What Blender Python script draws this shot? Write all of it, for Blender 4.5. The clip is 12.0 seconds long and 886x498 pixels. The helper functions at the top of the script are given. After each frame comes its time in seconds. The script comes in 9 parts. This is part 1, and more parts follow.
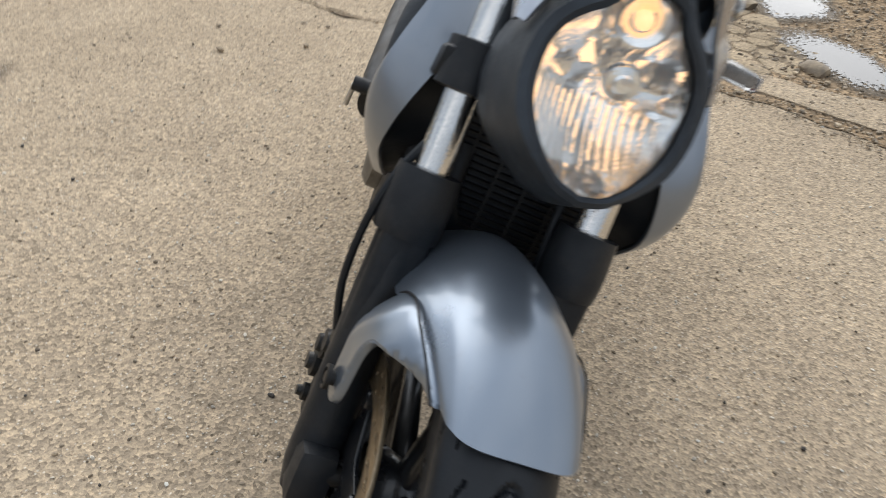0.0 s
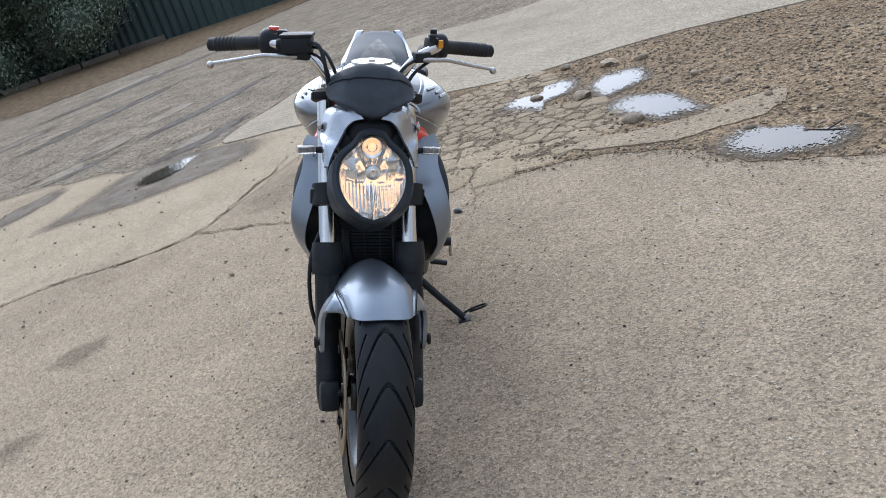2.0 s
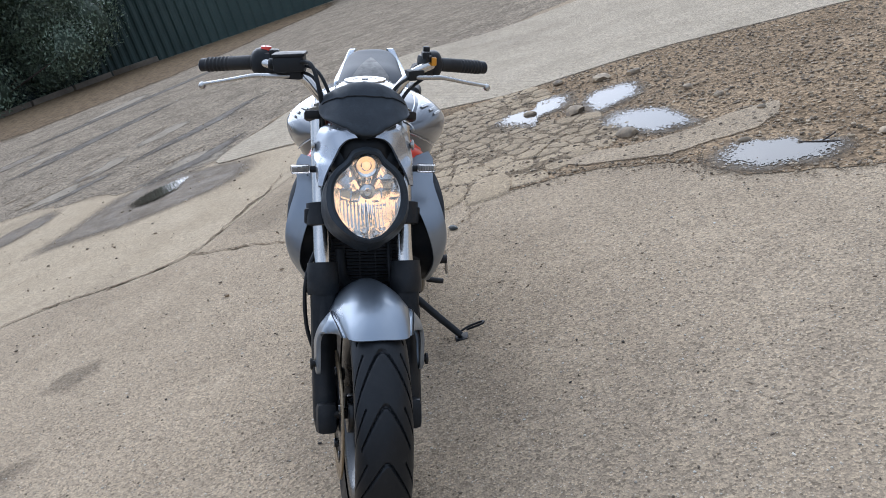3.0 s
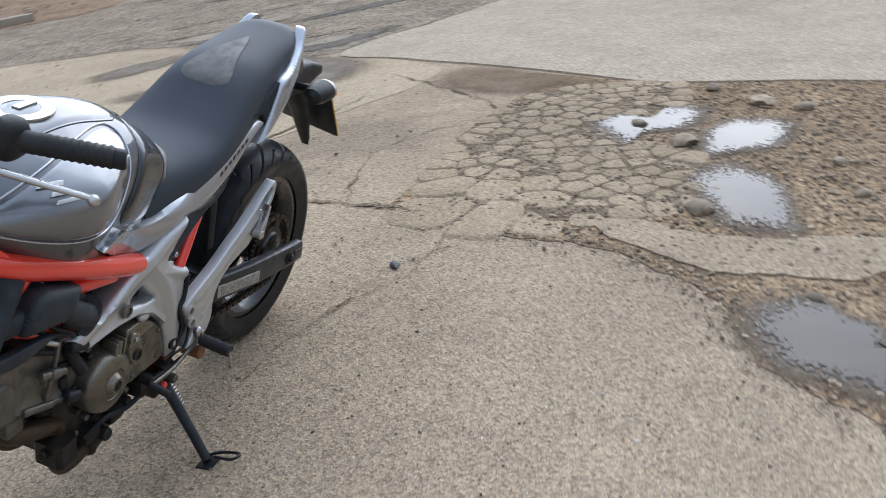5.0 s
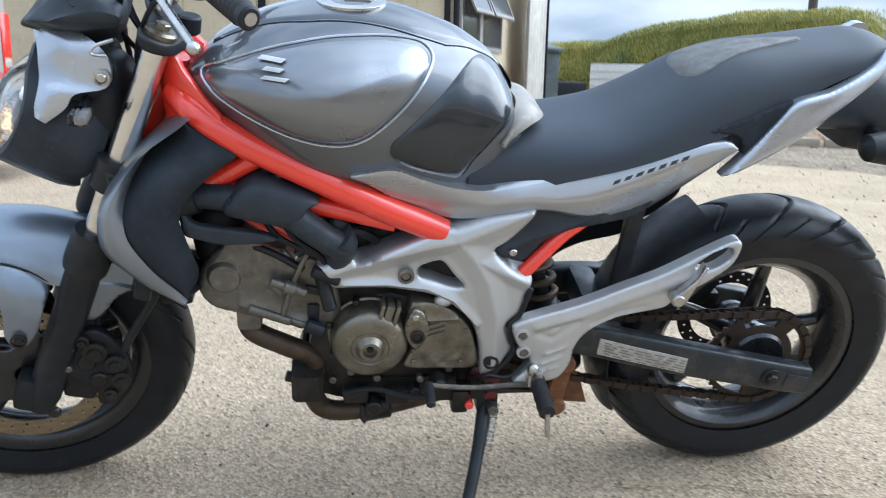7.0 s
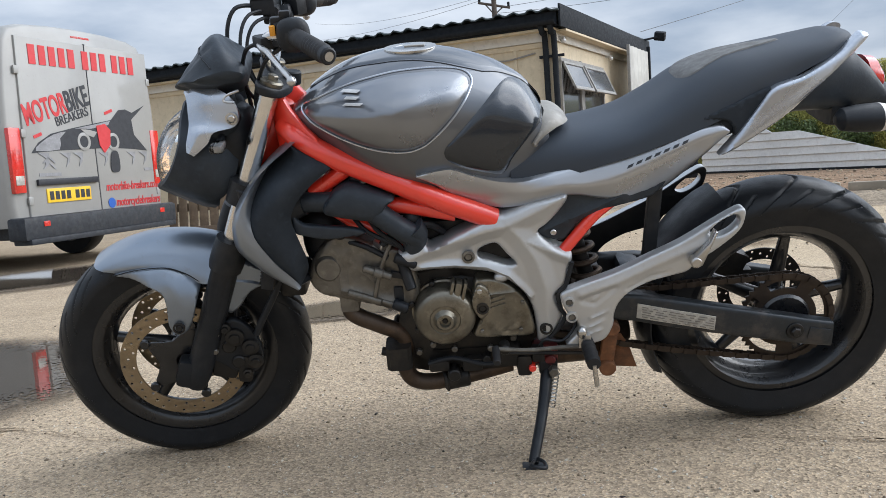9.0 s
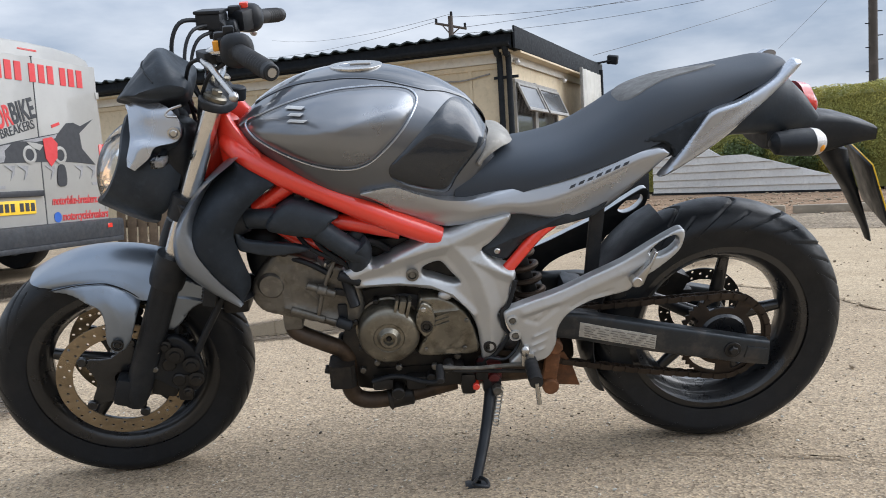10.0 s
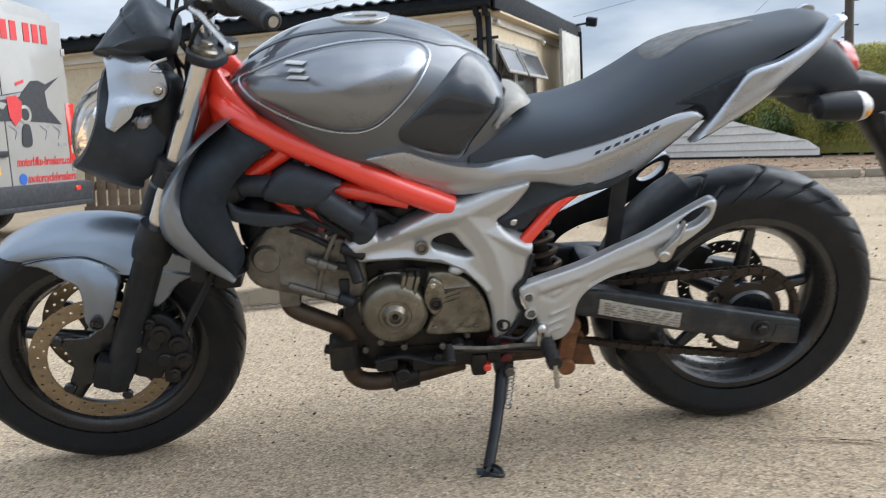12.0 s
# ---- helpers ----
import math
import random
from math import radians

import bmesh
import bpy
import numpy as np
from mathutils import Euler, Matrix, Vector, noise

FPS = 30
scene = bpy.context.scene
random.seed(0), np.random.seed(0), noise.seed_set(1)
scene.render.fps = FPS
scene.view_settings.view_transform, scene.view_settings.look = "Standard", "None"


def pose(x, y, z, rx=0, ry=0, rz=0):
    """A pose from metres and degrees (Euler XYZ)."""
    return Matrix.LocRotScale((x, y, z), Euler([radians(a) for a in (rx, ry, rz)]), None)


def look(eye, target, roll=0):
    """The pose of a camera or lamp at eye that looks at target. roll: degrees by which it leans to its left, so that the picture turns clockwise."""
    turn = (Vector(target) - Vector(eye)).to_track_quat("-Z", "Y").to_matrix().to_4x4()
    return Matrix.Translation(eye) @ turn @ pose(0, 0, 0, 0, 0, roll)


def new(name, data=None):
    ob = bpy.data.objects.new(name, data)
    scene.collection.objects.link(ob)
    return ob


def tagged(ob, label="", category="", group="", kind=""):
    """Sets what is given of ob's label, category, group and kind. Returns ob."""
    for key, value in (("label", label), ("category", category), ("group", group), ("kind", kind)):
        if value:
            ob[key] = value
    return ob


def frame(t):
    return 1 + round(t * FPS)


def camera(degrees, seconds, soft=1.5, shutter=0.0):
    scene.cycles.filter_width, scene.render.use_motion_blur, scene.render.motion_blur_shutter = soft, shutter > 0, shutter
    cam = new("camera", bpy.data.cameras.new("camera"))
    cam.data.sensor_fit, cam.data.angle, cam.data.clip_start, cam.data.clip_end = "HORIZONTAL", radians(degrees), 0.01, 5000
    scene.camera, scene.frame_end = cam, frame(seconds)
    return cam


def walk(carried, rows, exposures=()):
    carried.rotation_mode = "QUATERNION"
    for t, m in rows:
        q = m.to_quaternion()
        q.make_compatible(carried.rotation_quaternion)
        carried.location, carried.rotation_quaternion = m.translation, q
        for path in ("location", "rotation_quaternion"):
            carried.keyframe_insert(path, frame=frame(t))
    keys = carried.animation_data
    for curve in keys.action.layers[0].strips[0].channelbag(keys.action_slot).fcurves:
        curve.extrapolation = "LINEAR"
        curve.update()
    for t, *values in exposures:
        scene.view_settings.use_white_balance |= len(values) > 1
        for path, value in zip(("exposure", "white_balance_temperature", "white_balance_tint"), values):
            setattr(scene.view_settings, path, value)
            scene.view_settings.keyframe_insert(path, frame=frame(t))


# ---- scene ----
cam = camera(55.3, 12.0, soft=0.6, shutter=0.3)
PATH = [
    (0, (-0.633, -0.1, 1.074), (1.012, -0.049, -0.001), 6.5),
    (0.5, (-0.945, -0.299, 1.159), (0.788, -0.175, 0.238), -2.5),
    (1, (-1.319, -0.387, 1.207), (0.454, -0.216, 0.377), -9.8),
    (1.5, (-1.658, -0.398, 1.248), (0.157, -0.258, 0.506), -14.5),
    (2, (-1.767, -0.439, 1.287), (0.065, -0.326, 0.581), -17.9),
    (2.5, (-1.77, -0.438, 1.295), (0.075, -0.339, 0.622), -19.4),
    (3, (-1.748, -0.437, 1.285), (0.096, -0.346, 0.61), -18.5),
    (3.5, (-1.63, -0.568, 1.259), (0.194, -0.463, 0.534), -18.2),
    (3.7, (-1.532, -0.706, 1.255), (0.278, -0.58, 0.501), -17.9),
    (5.3, (-0.212, -1.584, 1.274), (1.328, -0.674, 0.456), -2.3),
    (5.5, (-0.023, -1.622, 1.268), (1.375, -0.508, 0.449), -0.2),
    (6, (0.431, -1.659, 1.243), (1.491, -0.247, 0.376), 5.4),
    (6.5, (0.62, -1.728, 1.119), (1.156, -0.016, 0.317), 5.4),
    (7, (0.632, -1.727, 0.855), (0.873, 0.179, 0.441), 1.3),
    (7.5, (0.653, -1.84, 0.739), (0.808, 0.103, 0.484), -1.1),
    (7.7, (0.676, -1.886, 0.742), (0.781, 0.063, 0.506), -1.9),
    (9.3, (0.748, -2.162, 0.7), (0.7, -0.206, 0.509), -4.1),
    (9.5, (0.755, -2.16, 0.703), (0.739, -0.202, 0.521), -3.8),
    (10, (0.765, -2.15, 0.701), (0.825, -0.192, 0.537), -3.3),
    (10.5, (0.769, -2.14, 0.697), (0.896, -0.185, 0.545), -2.9),
    (11, (0.767, -2.135, 0.698), (0.938, -0.182, 0.551), -2.8),
    (11.5, (0.766, -2.132, 0.7), (0.942, -0.179, 0.549), -2.7),
    (12, (0.688, -1.991, 0.708), (0.809, -0.045, 0.456), -2.9),
]
EXPOSURES = ((0, 0.40, 6450, 9), (0.5, 0.26, 6350, 9), (1.5, 0.24, 5830, 9), (2.5, 0.21, 5560, 11), (3.7, 0.20, 5580, 10), (5.5, 0.31, 5760, 10), (6.0, 0.45, 5780, 9), (6.5, 0.66, 5820, 9), (7.0, 0.96, 5540, 6), (7.7, 0.62, 5800, 5), (9.5, 0.50, 6050, 10), (11, 0.50, 6150, 10), (11.5, 0.58, 6120, 9), (12, 0.69, 6080, 8))
walk(cam, [(t, look(e, a, r)) for t, e, a, r in PATH], EXPOSURES)


import itertools

from mathutils.geometry import delaunay_2d_cdt

# ---- world ----
SUN_EL, SUN_AZ = 31, 84
world = bpy.data.worlds.new("world")
scene.world = world
world.use_nodes = True
wn, wl = world.node_tree.nodes, world.node_tree.links
wn.clear()
w_out = wn.new("ShaderNodeOutputWorld")
w_bg = wn.new("ShaderNodeBackground")
w_sky = wn.new("ShaderNodeTexSky")
w_sky.sky_type = "NISHITA"
w_sky.sun_disc = False
w_sky.sun_elevation, w_sky.sun_rotation = radians(SUN_EL), radians(SUN_AZ)
w_sky.air_density, w_sky.dust_density = 1.0, 3.0
w_co = wn.new("ShaderNodeTexCoord")
w_map = wn.new("ShaderNodeMapping")
w_map.inputs["Scale"].default_value = (1.0, 1.0, 3.2)
w_noise = wn.new("ShaderNodeTexNoise")
w_noise.inputs["Scale"].default_value = 2.9
w_noise.inputs["Detail"].default_value = 7
w_noise.inputs["Roughness"].default_value = 0.52
w_ramp = wn.new("ShaderNodeValToRGB")
w_ramp.color_ramp.elements[0].position, w_ramp.color_ramp.elements[0].color = 0.38, (3.0, 3.5, 4.25, 1)
w_ramp.color_ramp.elements[1].position, w_ramp.color_ramp.elements[1].color = 0.64, (6.5, 6.65, 6.9, 1)
w_mix = wn.new("ShaderNodeMixRGB")
w_mix.inputs["Fac"].default_value = 0.92
wl.new(w_co.outputs["Generated"], w_map.inputs["Vector"])
wl.new(w_map.outputs["Vector"], w_noise.inputs["Vector"])
wl.new(w_noise.outputs["Fac"], w_ramp.inputs["Fac"])
wl.new(w_sky.outputs["Color"], w_mix.inputs["Color1"])
wl.new(w_ramp.outputs["Color"], w_mix.inputs["Color2"])
w_sep = wn.new("ShaderNodeSeparateXYZ")
w_grad = wn.new("ShaderNodeMapRange")
w_grad.inputs["From Min"].default_value, w_grad.inputs["From Max"].default_value = 0.0, 0.9
w_grad.inputs["To Min"].default_value, w_grad.inputs["To Max"].default_value = 0.67, 1.38
w_mul = wn.new("ShaderNodeVectorMath")
w_nrm = wn.new("ShaderNodeVectorMath")
w_nrm.operation = "NORMALIZE"
w_dot = wn.new("ShaderNodeVectorMath")
w_dot.operation = "DOT_PRODUCT"
w_dot.inputs[1].default_value = (math.cos(radians(SUN_EL)) * math.sin(radians(SUN_AZ)), math.cos(radians(SUN_EL)) * math.cos(radians(SUN_AZ)), math.sin(radians(SUN_EL)))
w_glow = wn.new("ShaderNodeMapRange")
w_glow.interpolation_type = "SMOOTHSTEP"
w_glow.inputs["From Min"].default_value, w_glow.inputs["From Max"].default_value = 0.55, 1.0
w_glow.inputs["To Min"].default_value, w_glow.inputs["To Max"].default_value = 0.0, 1.4
w_add = wn.new("ShaderNodeMath")
w_add.operation = "ADD"
wl.new(w_co.outputs["Generated"], w_nrm.inputs[0])
wl.new(w_nrm.outputs["Vector"], w_dot.inputs[0])
wl.new(w_dot.outputs["Value"], w_glow.inputs["Value"])
wl.new(w_glow.outputs["Result"], w_add.inputs[0])
w_mul.operation = "SCALE"
wl.new(w_co.outputs["Generated"], w_sep.inputs["Vector"])
wl.new(w_sep.outputs["Z"], w_grad.inputs["Value"])
wl.new(w_mix.outputs["Color"], w_mul.inputs[0])
wl.new(w_grad.outputs["Result"], w_add.inputs[1])
wl.new(w_add.outputs["Value"], w_mul.inputs["Scale"])
wl.new(w_mul.outputs["Vector"], w_bg.inputs["Color"])
wl.new(w_bg.outputs["Background"], w_out.inputs["Surface"])
w_bg.inputs["Strength"].default_value = 0.125

sun = new("sun", bpy.data.lights.new("sun", "SUN"))
sun.data.energy, sun.data.angle, sun.data.color = 1.45, radians(70), (1.0, 0.95, 0.88)
sun.matrix_world = look(
    (20 * math.cos(radians(SUN_EL)) * math.sin(radians(SUN_AZ)), 20 * math.cos(radians(SUN_EL)) * math.cos(radians(SUN_AZ)), 20 * math.sin(radians(SUN_EL))),
    (0, 0, 0))


# ---- materials ----
class Mat:
    """A node material with small helpers for grain, stains and relief."""

    def __init__(self, name, color, rough=0.5, metal=0.0, coat=0.0, spec=0.5):
        self.m = bpy.data.materials.new(name)
        self.m.use_nodes = True
        self.n, self.l = self.m.node_tree.nodes, self.m.node_tree.links
        self.b = self.n["Principled BSDF"]
        self.col = color
        self.b.inputs["Base Color"].default_value = (*color, 1)
        self.b.inputs["Roughness"].default_value = rough
        self.b.inputs["Metallic"].default_value = metal
        self.b.inputs["Coat Weight"].default_value = coat
        self.b.inputs["Coat Roughness"].default_value = 0.06
        self.b.inputs["Specular IOR Level"].default_value = spec
        self.out, self.vec, self.norm = None, self.n.new("ShaderNodeTexCoord").outputs["Object"], None

    def noise(self, scale, detail=4, rough=0.55, stretch=None):
        t = self.n.new("ShaderNodeTexNoise")
        t.inputs["Scale"].default_value, t.inputs["Detail"].default_value, t.inputs["Roughness"].default_value = scale, detail, rough
        v = self.vec
        if stretch:
            mp = self.n.new("ShaderNodeMapping")
            mp.inputs["Scale"].default_value = stretch
            self.l.new(v, mp.inputs["Vector"])
            v = mp.outputs["Vector"]
        self.l.new(v, t.inputs["Vector"])
        return t.outputs["Fac"]

    def cells(self, scale, feature="F1", what="Distance"):
        t = self.n.new("ShaderNodeTexVoronoi")
        t.feature = feature
        t.inputs["Scale"].default_value = scale
        self.l.new(self.vec, t.inputs["Vector"])
        return t.outputs[what]

    def spot(self, x, y, r):
        """A ragged round blot: 1 at its middle, 0 at its rim."""
        warp = self.n.new("ShaderNodeTexNoise")
        warp.inputs["Scale"].default_value, warp.inputs["Detail"].default_value = 5.0, 6
        self.l.new(self.vec, warp.inputs["Vector"])
        mix = self.n.new("ShaderNodeVectorMath")
        mix.operation = "MULTIPLY_ADD"
        mix.inputs[1].default_value = (r * 1.6,) * 3
        self.l.new(warp.outputs["Color"], mix.inputs[0])
        self.l.new(self.vec, mix.inputs[2])
        mp = self.n.new("ShaderNodeMapping")
        mp.inputs["Location"].default_value = (-(x + r * 0.8) / r, -(y + r * 0.8) / r, 0)
        mp.inputs["Scale"].default_value = (1 / r, 1 / r, 0)
        self.l.new(mix.outputs["Vector"], mp.inputs["Vector"])
        g = self.n.new("ShaderNodeTexGradient")
        g.gradient_type = "SPHERICAL"
        self.l.new(mp.outputs["Vector"], g.inputs["Vector"])
        return g.outputs["Fac"]

    def ramp(self, fac, stops):
        r = self.n.new("ShaderNodeValToRGB")
        e = r.color_ramp.elements
        while len(e) < len(stops):
            e.new(0.5)
        for el, (p, c) in zip(e, stops):
            el.position, el.color = p, (*c, 1) if len(c) == 3 else c
        self.l.new(fac, r.inputs["Fac"])
        return r.outputs["Color"]

    def gray(self, fac, a, b, lo=0.0, hi=1.0):
        return self.ramp(fac, [(a, (lo,) * 3), (b, (hi,) * 3)])

    def base(self, socket):
        self.out = socket
        self.l.new(socket, self.b.inputs["Base Color"])
        return self

    def over(self, color, fac, mode="MIX"):
        m = self.n.new("ShaderNodeMixRGB")
        m.blend_type = mode
        if self.out is None:
            m.inputs["Color1"].default_value = (*self.col, 1)
        else:
            self.l.new(self.out, m.inputs["Color1"])
        if isinstance(color, tuple):
            m.inputs["Color2"].default_value = (*color, 1)
        else:
            self.l.new(color, m.inputs["Color2"])
        if isinstance(fac, (int, float)):
            m.inputs["Fac"].default_value = fac
        else:
            self.l.new(fac, m.inputs["Fac"])
        return self.base(m.outputs["Color"])

    def tint(self, lo=0.85, hi=1.15):
        """Piece by piece variation."""
        o = self.n.new("ShaderNodeObjectInfo")
        return self.over(self.ramp(o.outputs["Random"], [(0, (lo,) * 3), (1, (hi,) * 3)]), 1.0, "MULTIPLY")

    def island(self, lo=0.7, hi=1.3):
        o = self.n.new("ShaderNodeNewGeometry")
        return self.over(self.ramp(o.outputs["Random Per Island"], [(0, (lo,) * 3), (1, (hi,) * 3)]), 1.0, "MULTIPLY")

    def roughness(self, fac, lo, hi, a=0.3, b=0.7):
        self.l.new(self.gray(fac, a, b, lo, hi), self.b.inputs["Roughness"])
        return self

    def bump(self, fac, dist, strength=0.6):
        b = self.n.new("ShaderNodeBump")
        b.inputs["Distance"].default_value, b.inputs["Strength"].default_value = dist, strength
        self.l.new(fac, b.inputs["Height"])
        if self.norm is not None:
            self.l.new(self.norm, b.inputs["Normal"])
        self.norm = b.outputs["Normal"]
        self.l.new(self.norm, self.b.inputs["Normal"])
        return self


def paint(name, color, rough, metal, coat, dirt=0.25):
    m = Mat(name, color, rough, metal, coat)
    m.over(tuple(c * 0.8 for c in color), m.gray(m.noise(5, 5), 0.4, 0.7, 0, 0.35))
    m.over((0.16, 0.13, 0.1), m.gray(m.noise(38, 6, 0.7), 0.58, 0.78, 0, dirt))
    m.roughness(m.noise(9, 5), rough * 0.8, rough * 1.35)
    m.bump(m.noise(900, 2), 0.0002, 0.25)
    return m.m


def plain(name, color, rough=0.5, metal=0.0, coat=0.0, grain=60, depth=0.0006, var=0.35, dust=None, dusty=0.4):
    m = Mat(name, color, rough, metal, coat)
    m.over(tuple(c * (1 - var) for c in color), m.gray(m.noise(grain * 0.2, 5), 0.35, 0.7))
    m.over(tuple(min(1, c * (1 + var)) for c in color), m.gray(m.noise(grain, 4), 0.55, 0.75, 0, 0.6))
    if dust:
        m.over(dust, m.gray(m.noise(14, 6, 0.65), 0.5, 0.72, 0, dusty))
    m.roughness(m.noise(grain * 0.4, 4), max(0.05, rough - 0.12), min(1, rough + 0.12))
    m.bump(m.noise(grain * 4, 3), depth, 0.5)
    return m.m


TANK = paint("graphite metallic paint", (0.128, 0.136, 0.150), 0.33, 0.66, 1.0, 0.05)
TANK.node_tree.nodes["Principled BSDF"].inputs["Specular Tint"].default_value = (0.25, 0.27, 0.30, 1)
PANEL = paint("grey metallic paint", (0.205, 0.216, 0.234), 0.30, 0.82, 1.0, 0.05)
SILVER = paint("silver metallic paint", (0.47, 0.50, 0.55), 0.26, 0.8, 0.8, 0.10)
FENDER = paint("scuffed silver blue paint", (0.238, 0.274, 0.322), 0.31, 0.78, 0.45, 0.3)
COWL = paint("silver cowl paint", (0.44, 0.455, 0.48), 0.28, 0.8, 0.7, 0.08)
ALLOY = paint("cast alloy paint", (0.54, 0.55, 0.555), 0.42, 0.75, 0.25, 0.2)
CROWN = paint("deep grey gloss", (0.070, 0.078, 0.090), 0.30, 0.75, 1.0, 0.03)
KNEE = paint("dark blue grey gloss", (0.020, 0.025, 0.032), 0.22, 0.3, 0.7, 0.03)
RED = paint("red frame paint", (0.82, 0.045, 0.022), 0.30, 0.0, 0.9, 0.12)
KNEE.node_tree.nodes["Principled BSDF"].inputs["Specular IOR Level"].default_value = 0.4
BLADE = paint("blue silver shroud paint", (0.235, 0.262, 0.298), 0.34, 0.7, 0.5, 0.15)
BLACK = plain("black plastic", (0.0115, 0.0138, 0.0172), 0.48, dust=(0.07, 0.06, 0.05), dusty=0.2)
SHROUDM = plain("charcoal shroud plastic", (0.024, 0.030, 0.038), 0.65, dust=(0.08, 0.075, 0.07), dusty=0.1)
SHROUDM.node_tree.nodes["Principled BSDF"].inputs["Specular IOR Level"].default_value = 0.2
MATTE = plain("matte charcoal plastic", (0.028, 0.036, 0.046), 0.5, dust=(0.08, 0.075, 0.07), dusty=0.12)
DARK = plain("dark oily metal", (0.016, 0.015, 0.014), 0.5, 0.3, dust=(0.07, 0.055, 0.04), dusty=0.5)
RUBBER = plain("tyre rubber", (0.0100, 0.0120, 0.0150), 0.42, dust=(0.05, 0.046, 0.042), dusty=0.15)
GRIP = plain("grip rubber", (0.012, 0.012, 0.013), 0.62)
RIM = plain("black wheel paint", (0.008, 0.009, 0.011), 0.32, coat=0.5, dust=(0.06, 0.048, 0.038), dusty=0.14)
CHROME = plain("worn chrome", (0.72, 0.71, 0.69), 0.16, 1.0, var=0.1, dust=(0.3, 0.2, 0.1), dusty=0.25)
STEEL = plain("brushed steel", (0.55, 0.54, 0.52), 0.32, 1.0, var=0.2)
DISC = plain("browned brake disc", (0.37, 0.29, 0.19), 0.36, 0.85, var=0.3, grain=90)
ENGINE = plain("engine alloy", (0.19, 0.178, 0.155), 0.44, 0.65, var=0.4, grain=50, dust=(0.045, 0.036, 0.025), dusty=0.8)
COVER = plain("engine cover alloy", (0.25, 0.23, 0.185), 0.36, 0.8, var=0.4, grain=40, depth=0.0012, dust=(0.05, 0.038, 0.022), dusty=0.85)
RUST = plain("rusty steel", (0.20, 0.085, 0.035), 0.75, 0.2, var=0.5, grain=70, dust=(0.06, 0.04, 0.03), dusty=0.8)
PIPE = plain("browned exhaust pipe", (0.085, 0.062, 0.045), 0.5, 0.7, var=0.4, grain=60, dust=(0.2, 0.13, 0.08), dusty=0.5)
CHAINM = plain("rusty chain", (0.045, 0.032, 0.023), 0.55, 0.5, var=0.4)
SEAT = Mat("black seat vinyl", (0.038, 0.048, 0.063), 0.52)
SEAT.over((0.046, 0.050, 0.056), SEAT.gray(SEAT.noise(4, 4), 0.45, 0.7, 0, 0.5))
SEAT.bump(SEAT.noise(700, 2), 0.0003, 0.4)
SEAT = SEAT.m
SEAT.node_tree.nodes["Principled BSDF"].inputs["Specular IOR Level"].default_value = 0.3
PATCH = plain("grey seat insert", (0.14, 0.137, 0.13), 0.6, grain=120)
TAN = plain("grey beige trim", (0.30, 0.28, 0.245), 0.5)
ARM = plain("blue black swingarm paint", (0.024, 0.029, 0.034), 0.4, 0.3, dust=(0.15, 0.12, 0.1), dusty=0.4)
LABEL = plain("worn foil label", (0.5, 0.48, 0.43), 0.45, 0.3, var=0.4, grain=160)
YELLOW = plain("yellow plate", (0.85, 0.55, 0.03), 0.4, var=0.08)
DULLFACE = plain("hazy instrument glass", (0.10, 0.105, 0.11), 0.2, coat=0.8)
AMBER = plain("amber switch", (0.8, 0.33, 0.02), 0.4)
LABELINK = plain("faded label print", (0.20, 0.185, 0.16), 0.5)
INK = plain("dark ink", (0.03, 0.033, 0.04), 0.45)
EMBLEM = plain("pale emblem", (0.62, 0.62, 0.61), 0.35, 0.3)


for dull in (MATTE, SEAT, RUBBER, BLACK):
    dull.node_tree.nodes["Principled BSDF"].inputs["Specular IOR Level"].default_value = 0.32


def lens(name, color, clear, rough=0.03):
    m = bpy.data.materials.new(name)
    m.use_nodes = True
    n, l = m.node_tree.nodes, m.node_tree.links
    n.clear()
    o, tr, gl, mx, fr = (n.new("ShaderNode" + k) for k in ("OutputMaterial", "BsdfTransparent", "BsdfGlossy", "MixShader", "Fresnel"))
    tr.inputs["Color"].default_value = (*color, 1)
    gl.inputs["Roughness"].default_value = rough
    fr.inputs["IOR"].default_value = clear
    l.new(fr.outputs["Fac"], mx.inputs["Fac"])
    l.new(tr.outputs["BSDF"], mx.inputs[1])
    l.new(gl.outputs["BSDF"], mx.inputs[2])
    l.new(mx.outputs["Shader"], o.inputs["Surface"])
    return m


def glow(name, color, strength):
    m = bpy.data.materials.new(name)
    m.use_nodes = True
    b = m.node_tree.nodes["Principled BSDF"]
    b.inputs["Base Color"].default_value = (*color, 1)
    b.inputs["Emission Color"].default_value = (*color, 1)
    b.inputs["Emission Strength"].default_value = strength
    return m


GLASS = lens("clear lens", (0.97, 0.98, 0.98), 1.5)
RIBBED = plain("ribbed indicator", (0.62, 0.60, 0.58), 0.4, 0.4, grain=200, depth=0.003)
CLEARPLASTIC = lens("clear indicator lens", (0.9, 0.9, 0.9), 1.6, 0.12)
REDLENS = plain("red lamp lens", (0.65, 0.03, 0.02), 0.2, coat=0.8)
MIRRORED = plain("lamp reflector", (0.93, 0.93, 0.92), 0.13, 0.9, var=0.04)
BULB = glow("warm lamp", (1.0, 0.62, 0.34), 1.3)
POSLAMP = glow("amber lamp", (1.0, 0.60, 0.28), 0.9)


